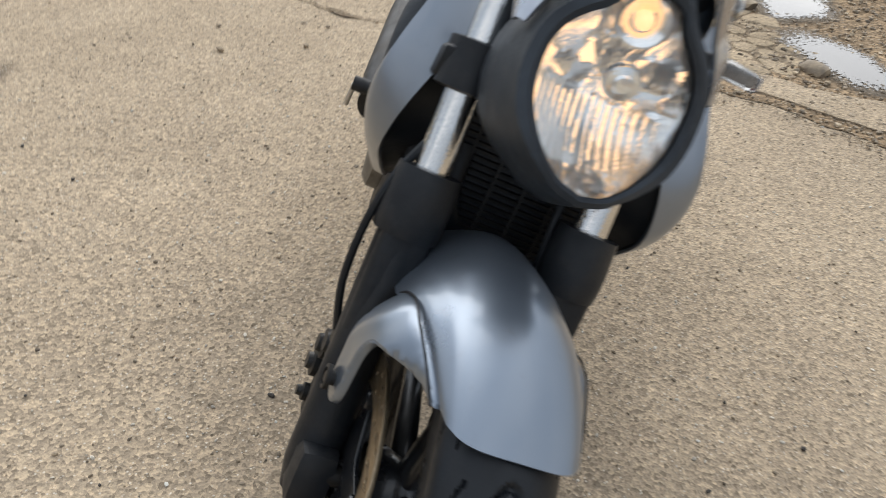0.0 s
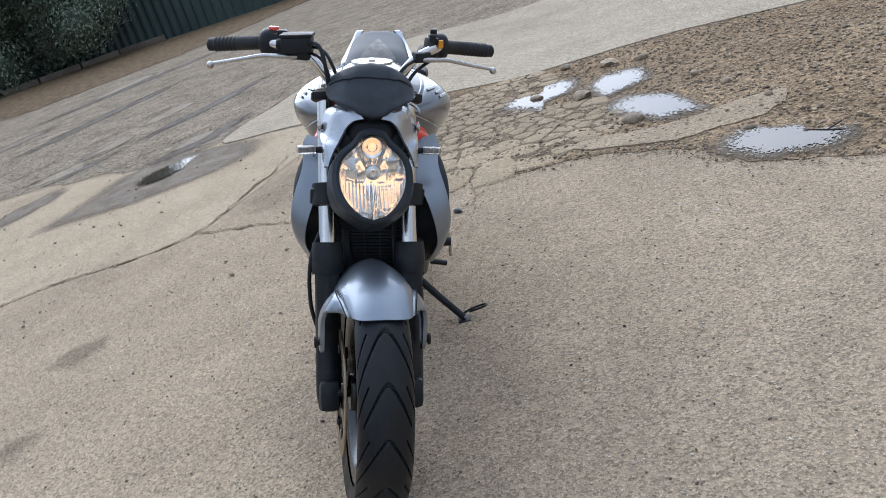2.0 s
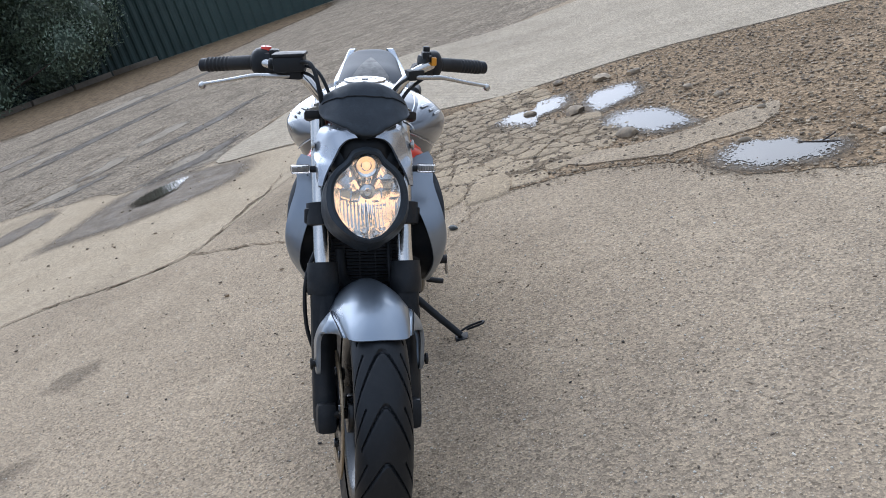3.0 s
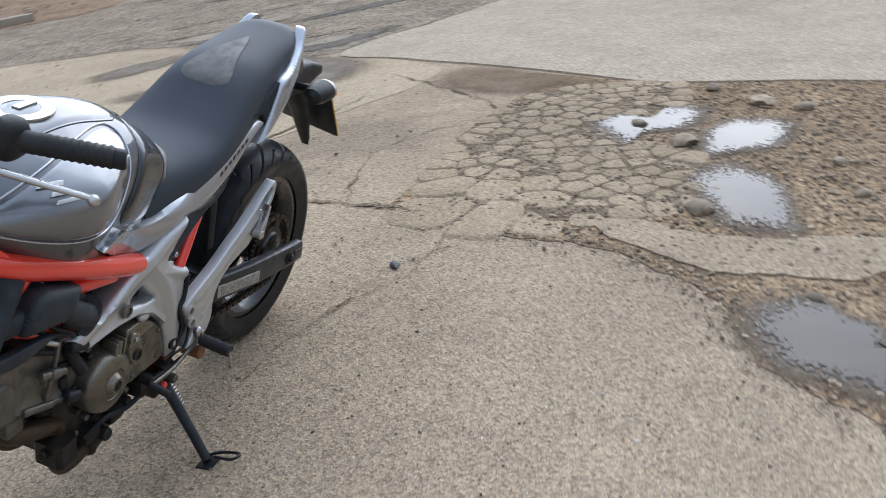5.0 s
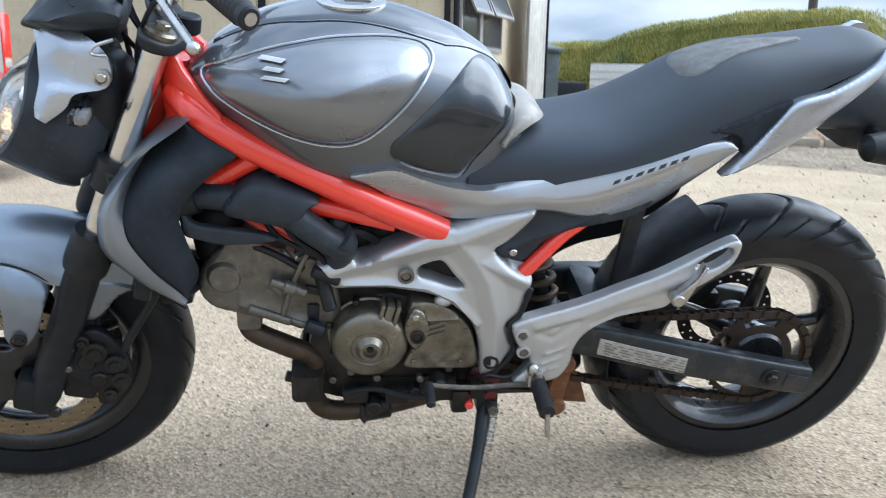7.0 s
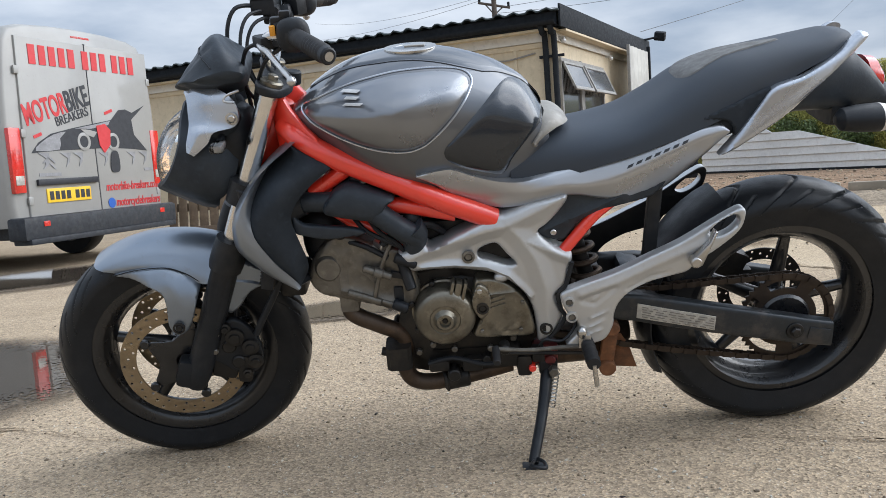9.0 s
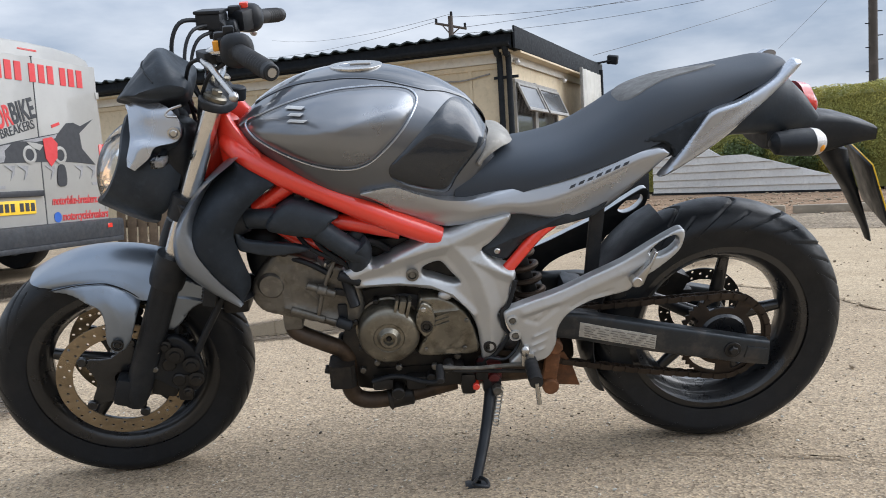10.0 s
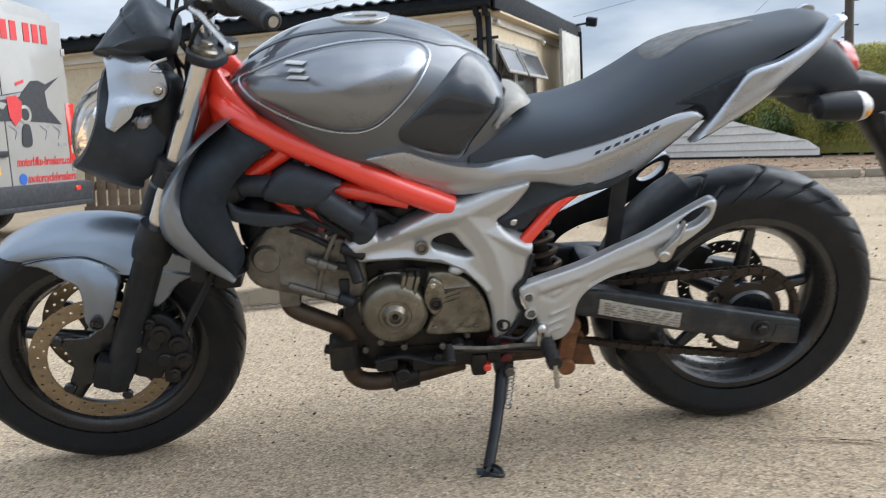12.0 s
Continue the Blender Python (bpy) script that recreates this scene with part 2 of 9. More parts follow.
# ---- mesh tools ----
def smooth_path(pts, n=6, closed=False):
    pts = [Vector(p) for p in pts]
    out, c = [], len(pts)
    for i in range(c if closed else c - 1):
        if closed:
            p0, p1, p2, p3 = pts[i - 1], pts[i], pts[(i + 1) % c], pts[(i + 2) % c]
        else:
            p1, p2 = pts[i], pts[i + 1]
            p0 = pts[i - 1] if i else p1 * 2 - p2
            p3 = pts[i + 2] if i + 2 < c else p2 * 2 - p1
        for k in range(n):
            t = k / n
            out.append(0.5 * ((2 * p1) + (p2 - p0) * t + (2 * p0 - 5 * p1 + 4 * p2 - p3) * t * t + (3 * p1 - p0 - 3 * p2 + p3) * t ** 3))
    if not closed:
        out.append(pts[-1])
    return out


def loft(rings, caps=True, wrap=True):
    bm = bmesh.new()
    vs = [[bm.verts.new(p) for p in r] for r in rings]
    for a, b in zip(vs, vs[1:]):
        m = len(a)
        for i in range(m if wrap else m - 1):
            j = (i + 1) % m
            bm.faces.new((a[i], a[j], b[j], b[i]))
    if caps:
        bm.faces.new(vs[0][::-1])
        bm.faces.new(vs[-1])
    bmesh.ops.remove_doubles(bm, verts=bm.verts, dist=1e-5)
    bmesh.ops.recalc_face_normals(bm, faces=bm.faces)
    return bm


def tube(pts, r, seg=10, n=5, closed=False, sharp=False):
    path = [Vector(p) for p in pts] if sharp else smooth_path(pts, n, closed)
    rad = r if callable(r) else (lambda u: r)
    rings, up = [], None
    m = len(path)
    for i, p in enumerate(path):
        if closed:
            d = path[(i + 1) % m] - path[i - 1]
        else:
            d = path[min(i + 1, m - 1)] - path[max(i - 1, 0)]
        d.normalize()
        if up is None:
            up = d.orthogonal().normalized()
        up = (up - d * up.dot(d)).normalized()
        side = d.cross(up)
        q = rad(i / (m - 1))
        rings.append([p + (up * math.cos(a) + side * math.sin(a)) * q for a in (2 * math.pi * k / seg for k in range(seg))])
    if closed:
        rings.append(rings[0])
    return loft(rings, caps=not closed)


def lathe(profile, seg=48, at=(0, 0, 0), closed=True, wave=None):
    """Turn a profile of (radius, y) round the y axis through a place."""
    x0, y0, z0 = at
    rings = []
    for k in range(seg):
        a = 2 * math.pi * k / seg
        rings.append([(x0 + r * math.cos(a), y0 + h, z0 + r * math.sin(a)) for r, h in profile])
    rings.append(rings[0])
    return loft(rings, caps=False, wrap=closed)


def plate(outline, y0, thick, bev=0.003, holes=(), n=4, fn=None, soft=True):
    """A bevelled plate in the x z plane, with holes; fn may move its points."""
    cu = bpy.data.curves.new("tmp", "CURVE")
    cu.dimensions, cu.fill_mode = "2D", "BOTH"
    cu.extrude, cu.bevel_depth, cu.bevel_resolution, cu.offset = max(0.0, thick / 2 - bev), bev, 2, -bev
    for o in (outline, *holes):
        pts = smooth_path([(x, z, 0) for x, z in o], n, True) if soft else [Vector((x, z, 0)) for x, z in o]
        sp = cu.splines.new("POLY")
        sp.points.add(len(pts) - 1)
        for q, p in zip(sp.points, pts):
            q.co = (p.x, p.y, 0, 1)
        sp.use_cyclic_u = True
    ob = bpy.data.objects.new("tmp", cu)
    me = ob.to_mesh()
    bm = bmesh.new()
    bm.from_mesh(me)
    ob.to_mesh_clear()
    bpy.data.objects.remove(ob)
    bpy.data.curves.remove(cu)
    bmesh.ops.remove_doubles(bm, verts=bm.verts, dist=1e-5)
    for v in bm.verts:
        u, w, t = v.co
        v.co = (u, y0 + t, w)
        if fn:
            v.co = fn(v.co.copy())
    bmesh.ops.recalc_face_normals(bm, faces=bm.faces)
    return bm


def leaf(outline, surf, side=-1, h=0.004, rings=9, n=5, sink=0.006, extra=None, edge=3.0):
    """A panel that follows a curved flank: outline in x and z, surf gives the flank's half width."""
    pts = smooth_path([(x, 0, z) for x, z in outline], n, True)
    c = sum(pts, Vector()) / len(pts)
    bm = bmesh.new()

    def put(p, k):
        y = surf(p.x, p.z) + h * (1 - k ** (edge * 3)) - (sink if k >= 1 else 0)
        if extra:
            y += extra(p.x, p.z) * (1 - k ** edge)
        return bm.verts.new((p.x, side * y, p.z))

    mid = put(c, 0)
    prev = None
    ks = [1 - (1 - i / rings) ** 1.6 for i in range(1, rings + 1)] + [1.012]
    for k in ks:
        row = [put(c + (p - c) * k, min(k, 1.0) if k <= 1 else 1.0) for p in pts]
        m = len(row)
        for i in range(m):
            j = (i + 1) % m
            if prev:
                bm.faces.new((prev[i], prev[j], row[j], row[i]))
            else:
                bm.faces.new((mid, row[j], row[i]))
        prev = row
    bmesh.ops.recalc_face_normals(bm, faces=bm.faces)
    if side < 0:
        s = sum((f.normal.y for f in bm.faces))
        if s > 0:
            bmesh.ops.reverse_faces(bm, faces=bm.faces)
    elif sum((f.normal.y for f in bm.faces)) < 0:
        bmesh.ops.reverse_faces(bm, faces=bm.faces)
    return bm


def relief(outline, surf, side=-1, thick=0.03, edge=0.010, holes=(), step=0.007, n=4, ridges=(), soft=True):
    """A cast or moulded panel: outline in x and z, rounded rim, raised ridge lines ((x, z) points, height, width)."""
    loops = []
    for o in (outline, *holes):
        pts = smooth_path([(x, z, 0) for x, z in o], n, True) if soft else [Vector((x, z, 0)) for x, z in o]
        loops.append(np.array([(p.x, p.y) for p in pts]))

    def seg_dist(P, A, B):
        d = B - A
        t = np.clip(((P[:, None, :] - A[None]) * d[None]).sum(2) / np.maximum(1e-12, (d * d).sum(1))[None], 0, 1)
        return np.sqrt((((A[None] + t[..., None] * d[None]) - P[:, None, :]) ** 2).sum(2)).min(1)

    def within(P, L):
        c = np.zeros(len(P), bool)
        for (x1, z1), (x2, z2) in zip(np.roll(L, 1, 0), L):
            if z1 != z2:
                c ^= ((z1 > P[:, 1]) != (z2 > P[:, 1])) & (P[:, 0] < (x2 - x1) * (P[:, 1] - z1) / (z2 - z1) + x1)
        return c

    A = np.concatenate([np.roll(L, 1, 0) for L in loops])
    B = np.concatenate(loops)
    lo, hi = loops[0].min(0), loops[0].max(0)
    gx, gz = np.meshgrid(np.arange(lo[0], hi[0], step), np.arange(lo[1], hi[1], step))
    gx = gx + (np.arange(gx.shape[0]) % 2)[:, None] * step / 2
    G = np.stack([gx.ravel(), gz.ravel()], 1)
    keep = within(G, loops[0])
    for L in loops[1:]:
        keep &= ~within(G, L)
    G = G[keep]
    G = G[seg_dist(G, A, B) > edge + step * 0.5]
    # rings that carry the rounded rim
    rim = []
    for L in loops:
        for (x1, z1), (x2, z2) in zip(L, np.roll(L, -1, 0)):
            l = math.hypot(x2 - x1, z2 - z1)
            for t in (np.arange(max(1, round(l / step))) + 0.5) / max(1, round(l / step)):
                for d in (0.12 * edge, 0.4 * edge, edge):
                    for q in (1, -1):
                        rim.append((x1 + (x2 - x1) * t - q * d * (z2 - z1) / max(l, 1e-9), z1 + (z2 - z1) * t + q * d * (x2 - x1) / max(l, 1e-9), d))
    rim = np.array(rim)
    good = within(rim[:, :2], loops[0])
    for L in loops[1:]:
        good &= ~within(rim[:, :2], L)
    good &= seg_dist(rim[:, :2], A, B) > rim[:, 2] * 0.93
    G = np.concatenate([rim[good][:, :2], G])
    pts, edges = [], []
    for L in loops:
        k = len(pts)
        pts += [Vector(q) for q in L]
        edges += [(k + i, k + (i + 1) % len(L)) for i in range(len(L))]
    for line, high, wide in ridges:
        k, q = len(pts), np.array(line, float)
        spots = [a + (b - a) * t for a, b in zip(q[:-1], q[1:]) for t in np.linspace(0, 1, max(2, int(np.hypot(*(b - a)) / step)), endpoint=False)]
        spots = [p for p in spots if within(np.array([p]), loops[0])[0] and seg_dist(np.array([p]), A, B)[0] > edge * 0.5]
        if len(spots) > 1:
            G = G[((G[:, None, :] - np.array(spots)[None]) ** 2).sum(2).min(1) > (step * 0.6) ** 2]
        pts += [Vector(p) for p in spots]
    pts += [Vector(q) for q in G]
    vo, _, fo, *_ = delaunay_2d_cdt(pts, edges, [], 0, 1e-6)
    P = np.array([v[:] for v in vo])
    C = np.array([P[list(f)].mean(0) for f in fo])
    ok = within(C, loops[0])
    for L in loops[1:]:
        ok &= ~within(C, L)
    dist = np.minimum(seg_dist(P, A, B), edge)
    y = -edge * (1 - np.sqrt(np.maximum(0, 1 - (1 - dist / edge) ** 2)))
    crest, groove = np.zeros(len(P)), np.zeros(len(P))
    for line, high, wide in ridges:
        q = np.array(line, float)
        r = high * np.maximum(0, 1 - seg_dist(P, q[:-1], q[1:]) / wide) * np.minimum(1, seg_dist(P, A, B) / 0.006)
        crest, groove = np.maximum(crest, r), np.minimum(groove, r)
    y += crest + groove
    bm = bmesh.new()
    vs = [bm.verts.new((p[0], side * (surf(p[0], p[1]) + h), p[1])) for p, h in zip(P, y)]
    for f, good in zip(fo, ok):
        if good:
            bm.faces.new([vs[i] for i in f])
    bmesh.ops.delete(bm, geom=[v for v in bm.verts if not v.link_faces], context="VERTS")
    bmesh.ops.smooth_vert(bm, verts=[v for v in bm.verts if not v.is_boundary], factor=0.15, use_axis_y=True)
    rim = [e for e in bm.edges if len(e.link_faces) == 1]
    ext = bmesh.ops.extrude_edge_only(bm, edges=rim)["geom"]
    for v in ext:
        if isinstance(v, bmesh.types.BMVert):
            v.co.y = side * (abs(v.co.y) - thick)
    bmesh.ops.recalc_face_normals(bm, faces=bm.faces)
    if sum(f.normal.y * f.calc_area() for f in bm.faces if abs(f.normal.y) > 0.5) * side < 0:
        bmesh.ops.reverse_faces(bm, faces=bm.faces)
    return bm


def box(x, y, z, sx, sy, sz, bev=0.004, turn=None, seg=2):
    bm = bmesh.new()
    bmesh.ops.create_cube(bm, size=1, matrix=Matrix.Diagonal((sx, sy, sz, 1)))
    if bev:
        bmesh.ops.bevel(bm, geom=bm.edges[:], offset=bev, segments=seg, affect="EDGES", profile=0.6)
    bm.transform(Matrix.Translation((x, y, z)) @ (turn.to_matrix().to_4x4() if turn else Matrix()))
    return bm


def rod(a, b, r, seg=14, bev=0.0):
    a, b = Vector(a), Vector(b)
    d = (b - a).normalized()
    if bev:
        pts = [a, a + d * bev, b - d * bev, b]
        up = d.orthogonal().normalized()
        side = d.cross(up)
        rr = [r - bev, r, r, r - bev]
        return loft([[p + (up * math.cos(t) + side * math.sin(t)) * q for t in (2 * math.pi * k / seg for k in range(seg))] for p, q in zip(pts, rr)])
    return tube([a, b], r, seg, sharp=True)


def ball(x, y, z, sx, sy, sz, u=20, v=12, p=2.0, bumps=0.0, freq=20):
    bm = bmesh.new()
    bmesh.ops.create_uvsphere(bm, u_segments=u, v_segments=v, radius=1)
    for w in bm.verts:
        c = w.co
        f = (abs(c.x) ** p + abs(c.y) ** p + abs(c.z) ** p) ** (1 / p)
        c = c / f
        q = Vector((c.x * sx, c.y * sy, c.z * sz))
        if bumps:
            q *= 1 + bumps * noise.noise(q * freq)
        w.co = q + Vector((x, y, z))
    return bm


def join(*bms):
    out = bmesh.new()
    for b in bms:
        me = bpy.data.meshes.new("tmp")
        b.to_mesh(me)
        out.from_mesh(me)
        bpy.data.meshes.remove(me)
        b.free()
    return out


def mirror(bm):
    c = bm.copy()
    bmesh.ops.scale(c, vec=(1, -1, 1), verts=c.verts)
    bmesh.ops.reverse_faces(c, faces=c.faces)
    return c


def mesh_of(name, bm, material, angle=38):
    me = bpy.data.meshes.new(name)
    for f in bm.faces:
        f.smooth = True
    lim = radians(angle)
    for e in bm.edges:
        if len(e.link_faces) == 2 and e.calc_face_angle(0) > lim:
            e.smooth = False
    bm.to_mesh(me)
    bm.free()
    me.materials.append(material)
    return me


def part(name, bm, material, parent, label="", angle=38):
    ob = new(name, mesh_of(name, bm, material, angle))
    ob.parent = parent
    return tagged(ob, label)


def thing(name, bm, material, label, category, group="", kind="", angle=38):
    return tagged(new(name, mesh_of(name, bm, material, angle)), label, category, group, kind)


def holder(name, m, label, category, group="", kind=""):
    ob = new(name)
    ob.matrix_world = m
    ob.empty_display_size = 0.1
    return tagged(ob, label, category, group, kind)


def flow(xs, ys):
    """A smooth curve through a few stations."""
    xs, ys = np.array(xs, float), np.array(ys, float)
    d = np.gradient(ys, xs)

    def f(x):
        x = min(max(x, xs[0]), xs[-1])
        i = min(int(np.searchsorted(xs, x, "right")) - 1, len(xs) - 2)
        h = xs[i + 1] - xs[i]
        t = (x - xs[i]) / h
        return float((2 * t ** 3 - 3 * t * t + 1) * ys[i] + (t ** 3 - 2 * t * t + t) * h * d[i]
                     + (3 * t * t - 2 * t ** 3) * ys[i + 1] + (t ** 3 - t * t) * h * d[i + 1])
    return f


# ---- ground ----
def yard(name, tones, speck=0.45, pale=0.4, rough=(0.72, 0.92), grain=95, ribs=None, stain=(0.15, 0.125, 0.1), dark=0.6, blobs=(), spec=0.0, pieces=False):
    m = Mat(name, tones[1], 0.85)
    if pieces:
        m.vec = m.n.new("ShaderNodeNewGeometry").outputs["Position"]
    m.base(m.ramp(m.noise(2.1, 9, 0.7), [(0.3, tones[0]), (0.52, tones[1]), (0.75, tones[2])]))
    m.over(stain, m.gray(m.noise(0.4, 8, 0.68), 0.52, 0.72, 0, 0.3))
    for bx, by, br, amount in blobs:
        m.over(tuple(c * 0.6 for c in stain), m.gray(m.spot(bx, by, br), 0.15, 0.6, 0, amount))
    m.over(m.ramp(m.cells(grain, what="Color"), [(0, (0.26, 0.25, 0.24)), (0.4, (1, 1, 1)), (1, (1.95, 1.88, 1.75))]), speck, "MULTIPLY")
    m.over((0.66, 0.61, 0.52), m.gray(m.cells(grain * 0.6), 0.10, 0.2, pale, 0))
    m.over(tuple(c * 0.55 for c in stain), m.gray(m.noise(grain * 0.55, 4, 0.75), 0.6, 0.72, 0, dark))
    if pieces:
        m.tint(0.88, 1.06)
    m.roughness(m.noise(2.5, 5), *rough)
    m.b.inputs["Specular IOR Level"].default_value = spec
    m.over(m.ramp(m.cells(grain * 2.3, what="Color"), [(0, (0.45, 0.43, 0.41)), (0.5, (1, 1, 1)), (1, (1.55, 1.5, 1.42))]), speck * 0.8, "MULTIPLY")
    m.bump(m.cells(grain), 0.004, 0.55)
    m.bump(m.noise(20, 6), 0.006, 0.45)
    if ribs:
        w = m.n.new("ShaderNodeTexWave")
        w.inputs["Scale"].default_value, w.inputs["Distortion"].default_value, w.inputs["Detail"].default_value, w.inputs["Detail Scale"].default_value = ribs, 1.6, 3, 3
        mp = m.n.new("ShaderNodeMapping")
        mp.inputs["Rotation"].default_value = (0, 0, radians(62))
        m.l.new(m.vec, mp.inputs["Vector"])
        m.l.new(mp.outputs["Vector"], w.inputs["Vector"])
        m.bump(w.outputs["Fac"], 0.006, 0.3)
    return m.m


# one broad faint spot darkens the ground below the motorcycle
GROUND = yard("tan yard surface", ((0.312, 0.250, 0.180), (0.358, 0.288, 0.208), (0.406, 0.328, 0.238)), 0.62, 0.65, grain=140, dark=0.6,
              blobs=((1.6, 1.45, 0.16, 0.5), (0.88, 1.38, 0.14, 0.5), (-0.1, 0.64, 0.2, 0.35), (0.5, 0.0, 0.6, 0.25), (3.4, 0.5, 0.7, 0.3)))
PALETAN = yard("pale tan concrete", ((0.375, 0.302, 0.214), (0.425, 0.346, 0.248), (0.468, 0.384, 0.28)), 0.5, 0.4, grain=140, dark=0.4)
TARMAC = yard("grey weathered tarmac", ((0.165, 0.138, 0.108), (0.25, 0.21, 0.163), (0.33, 0.279, 0.214)), 0.8, 0.35, grain=45, blobs=((4.7, 1.9, 0.7, 0.6), (5.2, 1.5, 0.4, 0.5)))
SLAB = yard("ribbed pale concrete", ((0.36, 0.308, 0.236), (0.42, 0.358, 0.276), (0.46, 0.396, 0.31)), 0.5, 0.15, ribs=9)
DIRT = yard("brown gravelly dirt", ((0.165, 0.120, 0.078), (0.248, 0.184, 0.122), (0.322, 0.245, 0.165)), 0.9, 0.45, grain=60, dark=0.75)
CRACK = yard("soil in a crack", ((0.135, 0.105, 0.074), (0.195, 0.154, 0.11), (0.265, 0.212, 0.155)), 0.8, 0.4, grain=70)
FRAG = yard("cracked old paving", ((0.332, 0.264, 0.182), (0.38, 0.303, 0.211), (0.424, 0.341, 0.241)), 0.5, 0.3, grain=125, dark=0.45, pieces=True)
STONES = Mat("loose stones", (0.34, 0.265, 0.175), 0.8)
STONES.over((0.14, 0.11, 0.085), STONES.gray(STONES.noise(30, 5), 0.4, 0.65, 0, 0.7))
STONES.island(0.45, 1.6).bump(STONES.noise(160, 4), 0.003, 0.6)
STONES = STONES.m

# one sheet with a little unevenness near the yard's middle
bm = bmesh.new()
xs = sorted(set([-400, -150, -60, -30, -16] + [round(-8 + 0.5 * i, 3) for i in range(53)] + [24, 32, 45, 70, 150, 400]))
ys = sorted(set([-400, -150, -60, -30, -16] + [round(-8 + 0.5 * i, 3) for i in range(49)] + [24, 32, 45, 70, 150, 400]))
vs = [[bm.verts.new((x, y, 0)) for y in ys] for x in xs]
for i in range(len(xs) - 1):
    for j in range(len(ys) - 1):
        bm.faces.new((vs[i][j], vs[i + 1][j], vs[i + 1][j + 1], vs[i][j + 1]))
ground = thing("ground", bm, GROUND, "tan gravelly yard surface with loose grit", "ground", kind="structure")


def patch(name, outline, z, material, label, category, rough=0.05, n=8, thick=0.0, kind="structure", parent=None):
    """A flat sheet with a ragged outline, laid a few millimetres over the ground."""
    pts = smooth_path([(x, y, 0) for x, y in outline], n, True)
    out = []
    for p in pts:
        q = noise.noise_vector(p * 3.1 + Vector((7, 3, 0))) * rough + noise.noise_vector(p * 14) * rough * 0.5 + noise.noise_vector(p * 43) * rough * 0.32
        out.append((p.x + q.x, p.y + q.y))
    bm = bmesh.new()
    top = [bm.verts.new((x, y, z)) for x, y in out]
    f = bm.faces.new(top)
    if f.normal.z < 0 or (f.normal_update() or f.normal.z < 0):
        bmesh.ops.reverse_faces(bm, faces=[f])
    if thick:
        bmesh.ops.solidify(bm, geom=bm.faces[:], thickness=thick)
    bmesh.ops.triangulate(bm, faces=bm.faces[:])
    if parent:
        return part(name, bm, material, parent, label)
    return thing(name, bm, material, label, category, kind=kind)


def faded(m, low, high, fine=30, amount=0.45):
    """Let a material thin out towards the rim of its sheet, raggedly."""
    n, l = m.n, m.l
    at = n.new("ShaderNodeAttribute")
    at.attribute_name = "fade"
    sub = n.new("ShaderNodeMath")
    sub.operation = "MULTIPLY_ADD"
    sub.inputs[1].default_value, sub.inputs[2].default_value = amount, -amount * 0.5
    l.new(m.noise(fine, 6, 0.65), sub.inputs[0])
    add = n.new("ShaderNodeMath")
    l.new(at.outputs["Fac"], add.inputs[0])
    l.new(sub.outputs["Value"], add.inputs[1])
    mr = n.new("ShaderNodeMapRange")
    mr.interpolation_type = "SMOOTHSTEP"
    mr.inputs["From Min"].default_value, mr.inputs["From Max"].default_value = low, high
    l.new(add.outputs["Value"], mr.inputs["Value"])
    l.new(mr.outputs["Result"], m.b.inputs["Alpha"])
    return m.m


LEVEL = itertools.cycle(range(9))


def soft_patch(name, outline, z, material, label, category, rough=0.05, n=8, inner=0.35):
    """A thin sheet whose stain fades towards its rim."""
    pts = smooth_path([(x, y, 0) for x, y in outline], n, True)
    pts = [p + noise.noise_vector(p * 3.1) * rough + noise.noise_vector(p * 13) * rough * 0.4 for p in pts]
    c = sum(pts, Vector()) / len(pts)
    z += 0.00025 * next(LEVEL)
    me = bpy.data.meshes.new(name)
    V, F, W, m = [(c.x, c.y, z)], [], [1.0], len(pts)
    ks = [inner, inner + (1 - inner) * 0.35, inner + (1 - inner) * 0.7, 1.0]
    for r, k in enumerate(ks):
        for p in pts:
            V.append((c.x + (p.x - c.x) * k, c.y + (p.y - c.y) * k, z))
            W.append((1 - k) / (1 - inner))
        o = 1 + r * m
        for i in range(m):
            q = (i + 1) % m
            F.append((0, o + i, o + q) if r == 0 else (o - m + i, o + i, o + q, o - m + q))
    me.from_pydata(V, [], F)
    at = me.attributes.new("fade", "FLOAT", "POINT")
    at.data.foreach_set("value", W)
    me.materials.append(material)
    bm = bmesh.new()
    bm.from_mesh(me)
    bmesh.ops.recalc_face_normals(bm, faces=bm.faces)
    if sum(f.normal.z for f in bm.faces) < 0:
        bmesh.ops.reverse_faces(bm, faces=bm.faces)
    bm.to_mesh(me)
    bm.free()
    return tagged(new(name, me), label, category, kind="structure")


